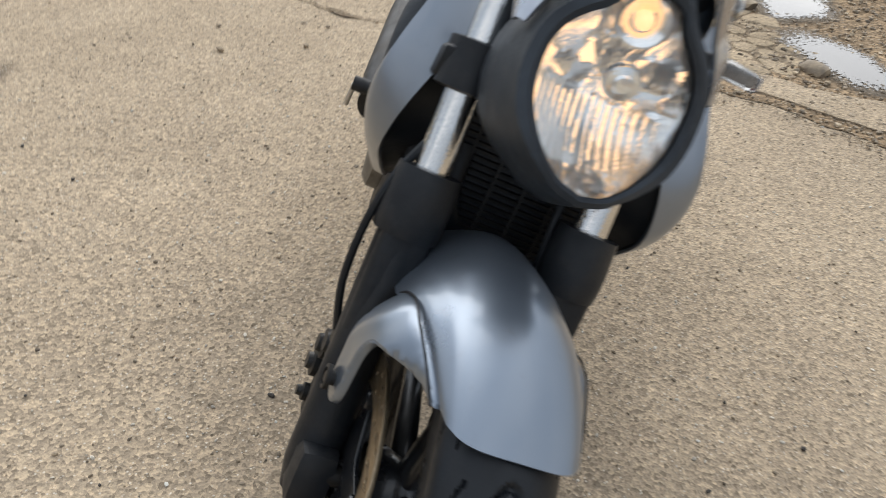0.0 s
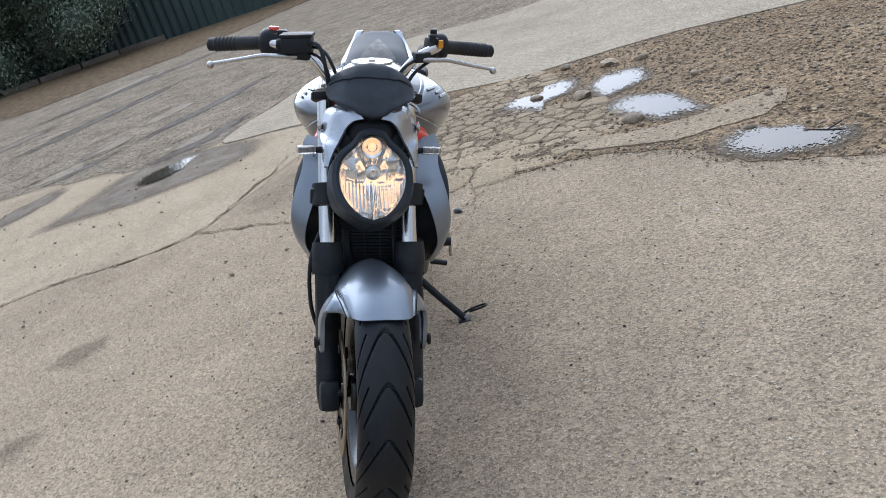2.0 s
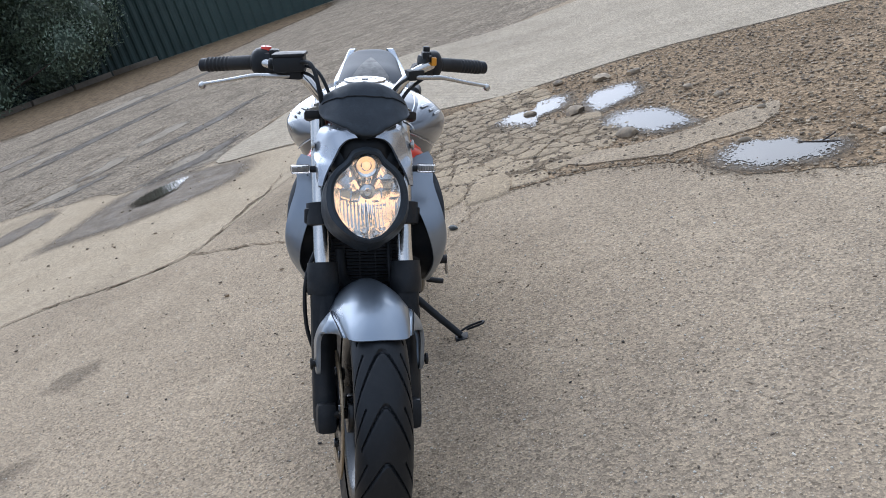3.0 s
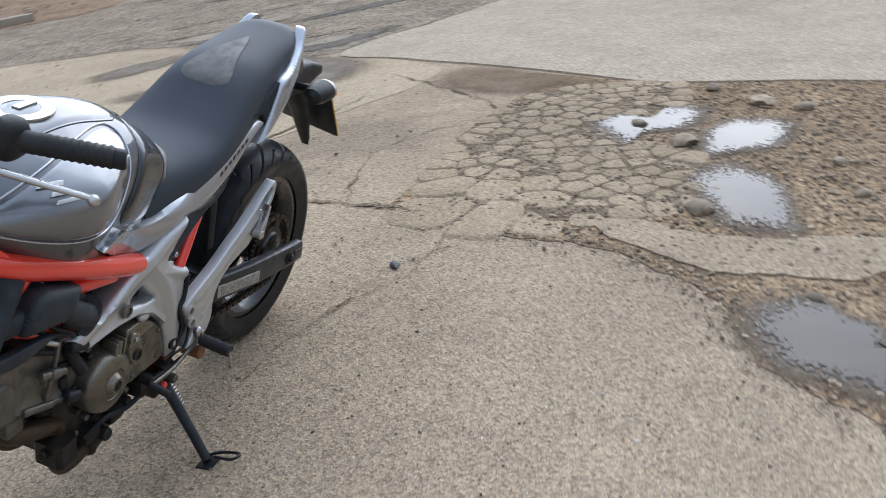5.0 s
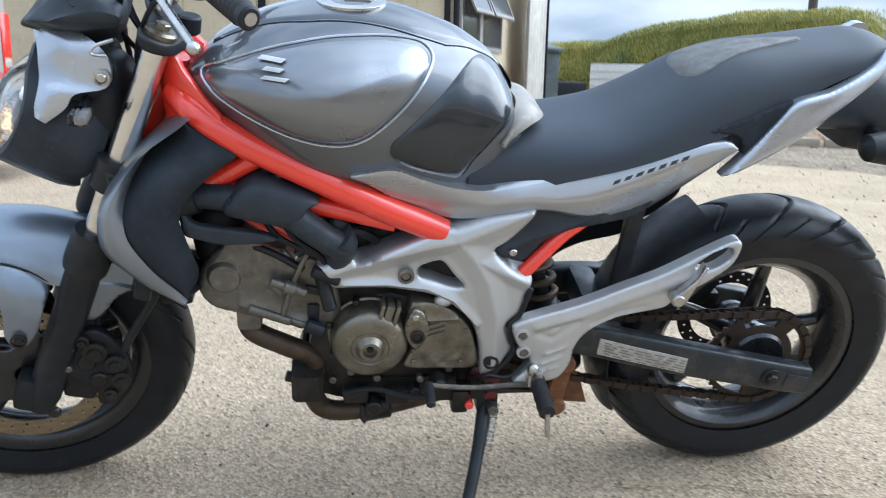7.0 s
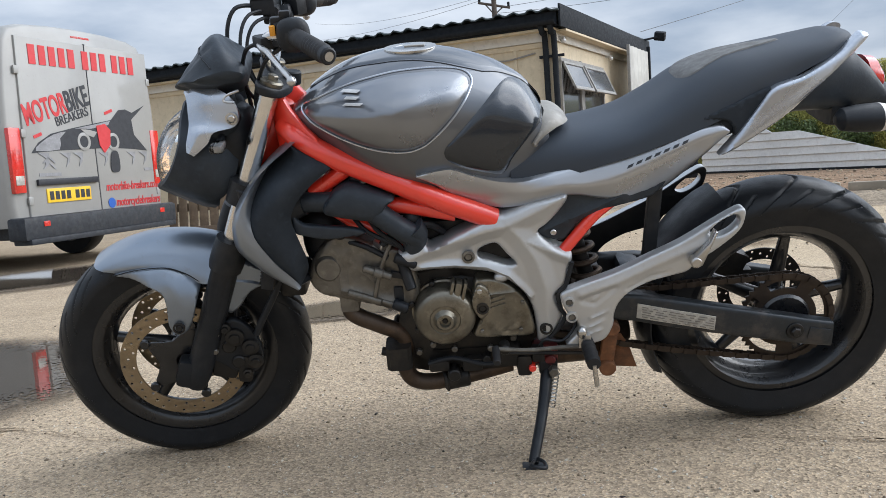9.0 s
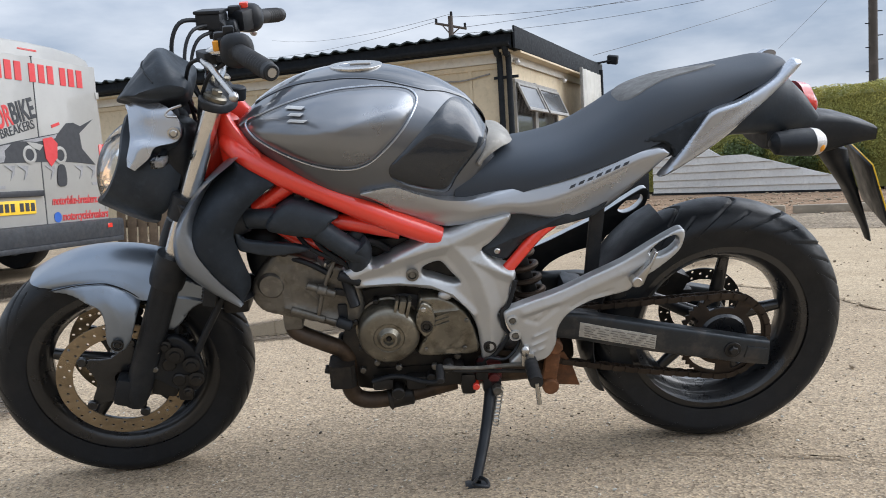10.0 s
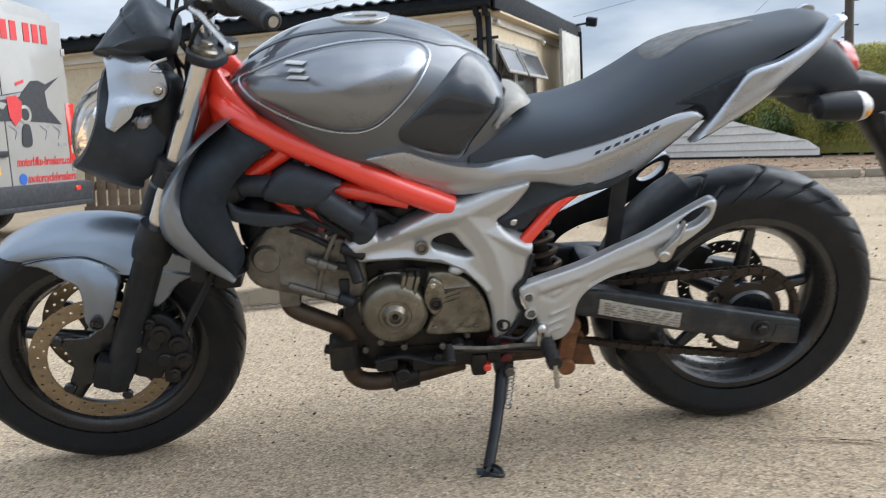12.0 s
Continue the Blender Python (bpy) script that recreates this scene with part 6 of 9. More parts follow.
npl = part("number_plate", nb, BLACK, pb, "number plate with a black back")
nf = box(0.0042, 0, 0.006, 0.003, 0.230, 0.168, 0.001)
nf.transform(Matrix.Translation((1.848, 0, 0.650)) @ Matrix.Rotation(radians(-13), 4, "Z") @ Matrix.Rotation(radians(-22), 4, "Y"))
part("plate_face", nf, YELLOW, npl, "yellow plate face")
for i in range(7):
    r, c = (0, i) if i < 4 else (1, i - 4)
    cb = box(0.0065, -0.075 + 0.05 * c + 0.02 * r, 0.04 - 0.08 * r, 0.002, 0.034, 0.06, 0)
    cb.transform(Matrix.Translation((1.848, 0, 0.650)) @ Matrix.Rotation(radians(-13), 4, "Z") @ Matrix.Rotation(radians(-22), 4, "Y"))
    part("plate_bar", cb, INK, npl)
for s in (-1, 1):
    ri = part("rear_indicator", rod((1.60, s * 0.06, 0.805), (1.60, s * 0.13, 0.810), 0.012, 12), BLACK, bike, "black rear indicator with clear lens")
    part("indicator_housing", loft([[(x, s * 0.155 + w * math.cos(a), 0.810 + h * math.sin(a)) for a in (2 * math.pi * k / 18 for k in range(18))] for x, w, h in ((1.531, 0.010, 0.009), (1.543, 0.028, 0.023), (1.58, 0.036, 0.029), (1.618, 0.037, 0.030))]), BLACK, ri)
    part("indicator_lens", loft([[(x, s * 0.155 + w * math.cos(a), 0.810 + h * math.sin(a)) for a in (2 * math.pi * k / 18 for k in range(18))] for x, w, h in ((1.618, 0.037, 0.030), (1.634, 0.034, 0.027), (1.645, 0.022, 0.018))]), RIBBED, ri, "clear lens")
    part("indicator_bulb", ball(1.630, s * 0.180, 0.806, 0.009, 0.011, 0.012, 14, 10), AMBER, ri, "amber bulb in the lens")

# -- trellis and alloy castings --
for s in (-1, 1):
    f = lambda *pts: [(x, s * y, z) for x, y, z in pts]
    tr = part("trellis_tube", tube(f((0.372, 0.070, 0.862), (0.405, 0.112, 0.842), (0.445, 0.134, 0.820), (0.50, 0.140, 0.791), (0.61, 0.142, 0.735), (0.713, 0.137, 0.681), (0.815, 0.124, 0.631)), 0.0245, 18, 8), RED, bike, "red trellis tube")
    part("trellis_gusset", plate([(0.350, 0.925), (0.376, 0.928), (0.395, 0.900), (0.428, 0.866), (0.452, 0.842), (0.44, 0.812), (0.40, 0.798), (0.352, 0.815)], 0, 0.05, 0.012, fn=lambda p, s=s: Vector((p.x, s * (0.058 + (p.x - 0.35) * 0.78) + p.y * 0.6, p.z))), RED, tr)
    part("trellis_tube", tube(f((0.508, 0.125, 0.775), (0.47, 0.125, 0.752), (0.42, 0.12, 0.722)), 0.0175, 14, 6), RED, bike, "red trellis strut")
    part("trellis_tube", tube(f((0.41, 0.115, 0.718), (0.48, 0.115, 0.704), (0.55, 0.118, 0.686), (0.62, 0.122, 0.676), (0.73, 0.128, 0.652)), 0.0182, 14, 6), RED, bike, "red lower trellis tube")
    part("trellis_tube", tube(f((0.955, 0.128, 0.532), (0.985, 0.125, 0.566), (1.035, 0.118, 0.620), (1.07, 0.108, 0.643), (1.12, 0.07, 0.66)), 0.0135, 14, 6), RED, bike, "red rear frame strut")
    part("trellis_tube", tube(f((0.415, 0.105, 0.715), (0.51, 0.108, 0.640), (0.635, 0.118, 0.584)), 0.018, 14, 6), RED, bike, "red trellis strut")
CAST = [(0.594, 0.566), (0.609, 0.573), (0.640, 0.594), (0.658, 0.594), (0.668, 0.579), (0.722, 0.605), (0.766, 0.624), (0.785, 0.632), (0.806, 0.647), (0.835, 0.645), (0.897, 0.669), (0.947, 0.682), (0.969, 0.686), (0.976, 0.680), (0.971, 0.665), (0.952, 0.640), (0.927, 0.615), (0.908, 0.599),
        (0.932, 0.572), (0.961, 0.552), (0.982, 0.544), (0.982, 0.523), (0.973, 0.503), (0.970, 0.468), (0.949, 0.448), (0.944, 0.434), (0.955, 0.405), (0.961, 0.390), (0.948, 0.362), (0.928, 0.336), (0.908, 0.325), (0.901, 0.331), (0.898, 0.372), (0.890, 0.416), (0.872, 0.453), (0.841, 0.484), (0.804, 0.507),
        (0.767, 0.516), (0.717, 0.524), (0.655, 0.524), (0.624, 0.523), (0.610, 0.540)]
CAST_HOLE = [(0.772, 0.560), (0.782, 0.571), (0.807, 0.579), (0.820, 0.574), (0.838, 0.550), (0.857, 0.528), (0.849, 0.522), (0.830, 0.526), (0.799, 0.539), (0.777, 0.546)]
for s in (-1, 1):
    cst = relief(CAST, lambda x, z: 0.142 - 0.02 * max(0, 0.72 - x), s, 0.045, 0.007, [CAST_HOLE], 0.0042, 3,
                 (([(0.618, 0.556), (0.655, 0.572), (0.72, 0.592), (0.79, 0.612), (0.842, 0.622)], 0.011, 0.026), ([(0.842, 0.622), (0.90, 0.648), (0.958, 0.676)], 0.012, 0.030), ([(0.842, 0.622), (0.872, 0.585), (0.902, 0.535), (0.922, 0.46), (0.926, 0.35)], 0.010, 0.030),
                  ([(0.64, 0.535), (0.72, 0.536), (0.79, 0.526), (0.84, 0.500), (0.885, 0.445)], 0.008, 0.014), ([(0.872, 0.585), (0.93, 0.556), (0.975, 0.534)], 0.009, 0.020)))
    cs = part("pivot_casting", cst, ALLOY, bike, "silver cast frame plate", 50)
    for x, z, r, mt in ((0.751, 0.554, 0.0125, ENGINE), (0.920, 0.361, 0.013, DARK)):
        part("casting_boss", lathe([(r * 0.75, 0.0), (r * 1.15, 0.0), (r * 1.15, s * 0.006), (r * 0.75, s * 0.007)], 24, (x, s * 0.146, z)), mt, cs)
        part("casting_bolt", rod((x, s * 0.140, z), (x, s * 0.150, z), r * 0.72, 12, 0.002), mt, cs)
    part("casting_lug", ball(0.823, s * 0.135, 0.494, 0.018, 0.012, 0.012, 14, 8), ALLOY, cs)
FOOT = [(0.953, 0.440), (0.962, 0.455), (1.005, 0.471), (1.082, 0.496), (1.158, 0.530), (1.221, 0.559), (1.283, 0.597), (1.320, 0.619), (1.345, 0.631), (1.356, 0.626), (1.357, 0.610), (1.348, 0.582), (1.323, 0.556), (1.286, 0.528), (1.255, 0.510), (1.237, 0.488), (1.185, 0.475), (1.147, 0.464), (1.108, 0.443), (1.085, 0.418),
        (1.075, 0.390), (1.072, 0.360), (1.050, 0.325), (1.000, 0.316), (0.965, 0.318), (0.992, 0.350), (0.990, 0.378), (0.968, 0.402)]
FHOLE = [(1.280, 0.578), (1.300, 0.600), (1.325, 0.614), (1.340, 0.615), (1.345, 0.602), (1.335, 0.587), (1.318, 0.574), (1.296, 0.568)]
for s in (-1, 1):
    fp = relief(FOOT, lambda x, z: 0.160 + 0.03 * max(0, x - 1.15), s, 0.022, 0.006, [FHOLE], 0.0045, 3,
                (([(1.0, 0.447), (1.08, 0.472), (1.15, 0.503), (1.22, 0.533), (1.27, 0.556)], 0.005, 0.014), ([(1.005, 0.430), (1.03, 0.422), (1.075, 0.458), (1.005, 0.432)], -0.004, 0.010), ([(1.105, 0.452), (1.15, 0.478), (1.20, 0.490)], -0.004, 0.008), ([(1.02, 0.385), (1.06, 0.402)], 0.003, 0.005), ([(1.01, 0.360), (1.05, 0.377)], 0.003, 0.005), ([(1.005, 0.340), (1.045, 0.355)], 0.003, 0.005)))
    if s > 0:
        # black plate added over the right hanger's inner face
        part("hanger_backing", plate(FOOT, 0.134, 0.005, 0.001, [FHOLE], 3), BLACK, bike)
    hg0 = part("footrest_hanger", fp, ALLOY, bike, "silver footrest hanger plate", 50)
    for x, z in ((0.972, 0.430), (0.978, 0.392)):
        part("hanger_boss", lathe([(0.009, 0.0), (0.0135, 0.0), (0.0135, s * 0.005), (0.009, s * 0.006)], 20, (x, s * 0.158, z)), ALLOY, hg0)
        part("hanger_bolt", rod((x, s * 0.155, z), (x, s * 0.163, z), 0.0085, 6, 0.002), ENGINE, hg0)
both("pillion_peg", join(plate([(1.242, 0.528), (1.25, 0.508), (1.262, 0.512), (1.292, 0.588), (1.286, 0.592), (1.276, 0.565)], -0.178, 0.024, 0.004, soft=False), rod((1.248, -0.165, 0.520), (1.248, -0.192, 0.520), 0.013, 12, 0.003)), STEEL, bike, "folded pillion footrest")
for s in (-1, 1):
    pg = part("footrest", tube([(1.01, s * 0.15, 0.325), (1.012, s * 0.175, 0.322), (1.013, s * 0.25, 0.318)], lambda u: 0.016 + 0.001 * math.sin(60 * u), 12, 8), GRIP, bike, "black rubber footrest")
    part("peg_feeler", rod((1.014, s * 0.247, 0.315), (1.02, s * 0.25, 0.262), 0.0055, 8), STEEL, pg)
    part("peg_bracket", join(box(1.005, s * 0.158, 0.332, 0.03, 0.03, 0.034, 0.006), ball(1.0, s * 0.165, 0.352, 0.012, 0.012, 0.016, 12, 8)), STEEL, pg)
part("gear_lever", tube([(1.03, -0.155, 0.31), (0.96, -0.165, 0.318), (0.88, -0.175, 0.322), (0.80, -0.175, 0.330)], 0.005, 8), ENGINE, bike, "steel gear lever")
part("gear_toe_peg", rod((0.80, -0.17, 0.330), (0.80, -0.225, 0.322), 0.009, 10, 0.002), GRIP, bike)
HEEL = [(0.904, 0.595), (0.935, 0.628), (0.962, 0.658), (0.975, 0.688), (1.033, 0.692), (1.10, 0.690), (1.15, 0.675), (1.20, 0.70), (1.17, 0.66), (1.115, 0.645), (1.058, 0.634), (1.008, 0.615), (0.985, 0.59), (0.966, 0.570), (0.939, 0.574)]
for s in (-1, 1):
    hl = part("inner_side_panel", relief(HEEL, lambda x, z: 0.128 - 0.05 * max(0, x - 1.0), s, 0.02, 0.006, (), 0.009, 3, (([(0.92, 0.598), (0.99, 0.625), (1.10, 0.668)], 0.008, 0.016),)), MATTE, bike, "black inner side panel")
    part("panel_bolt", rod((0.943, s * 0.12, 0.594), (0.943, s * 0.139, 0.594), 0.007, 12, 0.002), STEEL, hl)

both("casting_gap", tube([(x, -0.145, z) for x, z in ((0.982, 0.523), (0.966, 0.466), (0.950, 0.444), (0.955, 0.408), (0.964, 0.388), (0.950, 0.360), (0.925, 0.332))], 0.0052, 8, 5), BLACK, bike)

# -- engine --
crank = loft([[(x + r * 0.5 * math.cos(a), y, z + rz * math.sin(a)) for a in (2 * math.pi * k / 24 for k in range(24))] for y, x, r, z, rz in
              ((-0.105, 0.745, 0.30, 0.365, 0.105), (-0.095, 0.745, 0.34, 0.362, 0.125), (0.12, 0.745, 0.34, 0.352, 0.125), (0.135, 0.745, 0.30, 0.355, 0.105))])
eng = part("crankcase", crank, DARK, bike, "oily dark crankcase")
part("sump", loft([[(x, y * s, z) for s, z in ((-1, 0.30), (1, 0.30))] + [(x, y * 0.75 * s, 0.225) for s in (1, -1)] for x, y in ((0.60, 0.08), (0.66, 0.11), (0.82, 0.11), (0.90, 0.09))]), DARK, eng)
GC = (0.689, -0.118, 0.405)
gen = lathe([(0.078, 0.03), (0.078, 0.012), (0.074, 0.010), (0.072, -0.012), (0.071, -0.024), (0.067, -0.033), (0.060, -0.038), (0.050, -0.041), (0.036, -0.043), (0.034, -0.041), (0.027, -0.042), (0.022, -0.049), (0.019, -0.053), (0.013, -0.053), (0.012, -0.044), (0.001, -0.044)], 56, GC, closed=False)
gp = part("generator_cover", gen, COVER, eng, "round grimy alloy generator cover")
part("cover_plug", rod((GC[0], -0.158, GC[2]), (GC[0], -0.166, GC[2]), 0.007, 6, 0.002), DARK, gp)
part("cover_boss", join(box(0.722, -0.136, 0.470, 0.016, 0.034, 0.044, 0.005, Euler((0, radians(14), 0))), box(0.736, -0.136, 0.468, 0.008, 0.036, 0.046, 0.003, Euler((0, radians(14), 0))), box(0.708, -0.136, 0.472, 0.008, 0.036, 0.046, 0.003, Euler((0, radians(14), 0)))), COVER, gp)
for k in range(7):
    a = 2 * math.pi * k / 7 + 1.9
    if not 5.6 < a % (2 * math.pi) and not a % (2 * math.pi) < 0.9:
        part("cover_bolt", rod((GC[0] + 0.080 * math.cos(a), -0.10, GC[2] + 0.080 * math.sin(a)), (GC[0] + 0.080 * math.cos(a), -0.126, GC[2] + 0.080 * math.sin(a)), 0.0065, 10, 0.002), DARK, gp)
SPC = [(0.762, 0.486), (0.778, 0.492), (0.81, 0.489), (0.845, 0.470), (0.872, 0.438), (0.888, 0.395), (0.892, 0.345), (0.83, 0.342), (0.757, 0.346), (0.762, 0.375), (0.772, 0.398), (0.755, 0.43)]
spc = part("sprocket_cover", relief(SPC, lambda x, z: 0.142, -1, 0.04, 0.006, (), 0.006, 3, (([(0.79, 0.455), (0.858, 0.458)], 0.004, 0.006), ([(0.822, 0.352), (0.868, 0.392)], -0.003, 0.008), ([(0.83, 0.352), (0.866, 0.356)], -0.003, 0.008))), COVER, eng, "grey alloy sprocket cover")
ca = part("cover_arm", relief([(0.752, 0.436), (0.762, 0.475), (0.772, 0.485), (0.790, 0.470), (0.797, 0.435), (0.785, 0.405), (0.768, 0.400)], lambda x, z: 0.154, -1, 0.018, 0.004, (), 0.006, 3), COVER, spc)
part("cover_plug", join(lathe([(0.009, 0.0), (0.014, 0.0), (0.014, -0.005), (0.009, -0.005)], 20, (0.776, -0.153, 0.426)), rod((0.776, -0.149, 0.426), (0.776, -0.156, 0.426), 0.009, 12, 0.002)), DARK, ca)
part("cover_bolt", rod((0.771, -0.151, 0.470), (0.771, -0.159, 0.470), 0.006, 8, 0.001), STEEL, ca)
for k in range(3):
    part("cover_rib", box(0.812, -0.143, 0.447 - 0.011 * k, 0.034, 0.006, 0.003, 0.001, Euler((0, radians(-16), 0))), COVER, spc)
for x, z in ((0.772, 0.362), (0.868, 0.43), (0.862, 0.36)):
    part("cover_bolt", rod((x, -0.140, z), (x, -0.147, z), 0.005, 8, 0.001), ENGINE, spc)
part("front_casing", relief([(0.600, 0.49), (0.64, 0.51), (0.69, 0.515), (0.74, 0.508), (0.74, 0.47), (0.63, 0.30), (0.60, 0.30), (0.592, 0.38)], lambda x, z: 0.095, -1, 0.05, 0.012, (), 0.012, 3), DARK, eng)
HEADB = [(0.392, 0.548), (0.425, 0.592), (0.455, 0.612), (0.483, 0.610), (0.559, 0.580), (0.605, 0.566), (0.628, 0.52), (0.636, 0.46), (0.620, 0.42), (0.585, 0.410), (0.523, 0.432), (0.455, 0.452), (0.405, 0.468), (0.382, 0.505)]
cy = None
for s in (-1, 1):
    hb0 = part("front_cylinder", relief(HEADB, lambda x, z: 0.118 - 0.04 * max(0, 0.47 - x), s, 0.118, 0.014, (), 0.010, 3,
               (([(0.44, 0.60), (0.47, 0.585), (0.485, 0.59), (0.50, 0.575), (0.60, 0.545)], -0.004, 0.005), ([(0.455, 0.565), (0.455, 0.47)], 0.006, 0.010), ([(0.475, 0.565), (0.475, 0.465)], 0.005, 0.007), ([(0.48, 0.55), (0.55, 0.475)], 0.004, 0.006), ([(0.46, 0.48), (0.59, 0.44)], 0.010, 0.014))), ENGINE, eng, "grey alloy front cylinder head")
    cy = cy or hb0
part("head_boss", lathe([(0.001, -0.012), (0.026, -0.012), (0.032, -0.004), (0.036, 0.01)], 32, (0.432, -0.112, 0.535), closed=False), ENGINE, cy)
part("head_plug", rod((0.468, -0.10, 0.618), (0.468, -0.126, 0.618), 0.013, 14, 0.003), DARK, cy)
part("hose_clamp", join(rod((0.512, -0.135, 0.538), (0.575, -0.135, 0.512), 0.009, 12, 0.002), rod((0.535, -0.135, 0.528), (0.556, -0.135, 0.520), 0.0125, 12, 0.002)), ENGINE, cy, "dull clamp on the engine side")
part("coolant_pipe", tube([(0.580, -0.125, 0.592), (0.564, -0.130, 0.560), (0.545, -0.130, 0.51), (0.53, -0.126, 0.455)], 0.005, 8), ENGINE, eng)
part("coolant_pipe", rod((0.470, -0.126, 0.476), (0.545, -0.126, 0.446), 0.009, 12, 0.002), ENGINE, eng)
part("coolant_pipe", rod((0.545, -0.126, 0.448), (0.575, -0.126, 0.436), 0.007, 12, 0.002), ENGINE, eng)
part("sensor_plug", join(box(0.592, -0.11, 0.508, 0.045, 0.03, 0.016, 0.004, Euler((0, radians(15), 0))), box(0.586, -0.11, 0.455, 0.022, 0.03, 0.05, 0.005)), BLACK, eng)
part("sensor_plug", rod((0.545, -0.11, 0.592), (0.565, -0.135, 0.585), 0.009, 10, 0.002), STEEL, eng)
part("exhaust_port", box(0.468, -0.085, 0.445, 0.045, 0.05, 0.06, 0.008), ENGINE, cy)
part("rear_cylinder", join(box(0.80, 0, 0.545, 0.15, 0.20, 0.17, 0.015, Euler((0, radians(25), 0))), box(0.70, 0, 0.56, 0.18, 0.16, 0.12, 0.02)), DARK, eng, "dark rear cylinder")
part("throttle_body", join(box(0.67, 0, 0.68, 0.22, 0.18, 0.09, 0.02), box(0.80, 0, 0.68, 0.25, 0.2, 0.10, 0.03)), BLACK, bike, "black airbox under the tank")
duct = part("intake_duct", tube([(0.535, -0.150, 0.692), (0.552, -0.152, 0.680), (0.585, -0.152, 0.652), (0.612, -0.150, 0.630), (0.632, -0.146, 0.616), (0.640, -0.140, 0.606), (0.634, -0.132, 0.590)], lambda u: 0.0262 - 0.003 * u, 18, 6), MATTE, bike, "black air duct beside the engine")
part("duct_end", tube([(0.632, -0.146, 0.632), (0.640, -0.142, 0.618), (0.636, -0.134, 0.590), (0.626, -0.128, 0.574)], lambda u: 0.0285 - 0.008 * u, 16, 4), MATTE, duct)
part("duct_neck", tube([(0.375, -0.128, 0.700), (0.41, -0.134, 0.704), (0.45, -0.142, 0.704), (0.48, -0.146, 0.704)], 0.0225, 16, 5), MATTE, duct)
part("duct_mouth", tube([(0.365, -0.13, 0.696), (0.385, -0.130, 0.700), (0.402, -0.132, 0.703)], lambda u: 0.038 - 0.010 * u, 16, 5), BLACK, duct)
part("duct_sleeve", relief([(0.445, 0.700), (0.462, 0.722), (0.482, 0.738), (0.512, 0.745), (0.556, 0.728), (0.600, 0.708), (0.582, 0.692), (0.568, 0.672), (0.552, 0.658), (0.515, 0.664), (0.470, 0.674), (0.448, 0.682)], lambda x, z: 0.180 - 0.0 * x - 7.0 * (z - 0.700 + 0.25 * (x - 0.5)) ** 2, -1, 0.055, 0.016, (), 0.006, 4), MATTE, duct)
for k in range(3):
    part("vacuum_hose", tube([(0.505 + 0.03 * k, -0.125, 0.655), (0.53 + 0.028 * k, -0.138, 0.628 - 0.004 * k), (0.575 + 0.02 * k, -0.138, 0.600 - 0.006 * k), (0.612, -0.13, 0.578 - 0.012 * k)], 0.0055, 8, 5), BLACK, bike)
part("hose_plug", join(rod((0.600, -0.120, 0.545), (0.618, -0.142, 0.480), 0.013, 12, 0.003), rod((0.586, -0.138, 0.560), (0.634, -0.138, 0.540), 0.012, 12, 0.003), rod((0.572, -0.135, 0.444), (0.606, -0.138, 0.430), 0.013, 12, 0.003)), BLACK, bike)
br = part("duct_bracket", relief([(0.498, 0.732), (0.518, 0.757), (0.56, 0.748), (0.61, 0.727), (0.667, 0.698), (0.61, 0.706), (0.573, 0.706), (0.54, 0.72)], lambda x, z: 0.128, -1, 0.01, 0.004, (), 0.009, 4), BLACK, bike)
for x, z in ((0.535, 0.742), (0.586, 0.722)):
    part("bracket_bolt", rod((x, -0.12, z), (x, -0.134, z), 0.007, 10, 0.002), STEEL, br)
part("vacuum_cap", ball(0.632, -0.12, 0.642, 0.022, 0.02, 0.022, 14, 8), BLACK, bike)
part("wiring", tube([(0.56, -0.13, 0.59), (0.60, -0.13, 0.62), (0.66, -0.12, 0.63), (0.70, -0.10, 0.60)], 0.009, 8), BLACK, bike)
part("starter_loom", tube([(0.46, -0.10, 0.60), (0.52, -0.12, 0.585), (0.57, -0.125, 0.555)], 0.007, 8), BLACK, bike)
for i, yy in enumerate((-0.085, 0.05)):
    part("exhaust_pipe", tube([(0.465, yy, 0.43), (0.468, yy * 1.05, 0.408), (0.49, yy * 1.1, 0.392), (0.53, yy * 1.15, 0.374), (0.585, yy * 1.1, 0.338), (0.583, yy * 1.1, 0.285), (0.585, yy * 1.1, 0.240), (0.605, yy * 1.05, 0.210), (0.65, yy, 0.200), (0.74, yy * 0.9, 0.209), (0.84, yy * 0.6, 0.217)], 0.0205, 16, 6), PIPE, bike, "browned exhaust header pipe")
part("exhaust_box", loft([[(0.572 + a * 0.03, -0.105 + b * 0.035, z) for a, b in ((-1, -0.7), (-0.7, -1), (0.7, -1), (1, -0.7), (1, 0.7), (0.7, 1), (-0.7, 1), (-1, 0.7))] for z in (0.268, 0.274, 0.318, 0.326)]), DARK, bike, "dark boxy exhaust joint")
part("exhaust_sensor", rod((0.545, -0.105, 0.302), (0.530, -0.105, 0.306), 0.011, 8, 0.002), DARK, bike)
part("exhaust_clamp", join(rod((0.672, -0.085, 0.203), (0.735, -0.078, 0.209), 0.028, 14, 0.004), rod((0.674, -0.085, 0.203), (0.682, -0.084, 0.204), 0.031, 14, 0.002)), DARK, bike)
part("oil_filter", rod((0.60, -0.03, 0.315), (0.555, -0.03, 0.325), 0.036, 20, 0.006), DARK, eng)
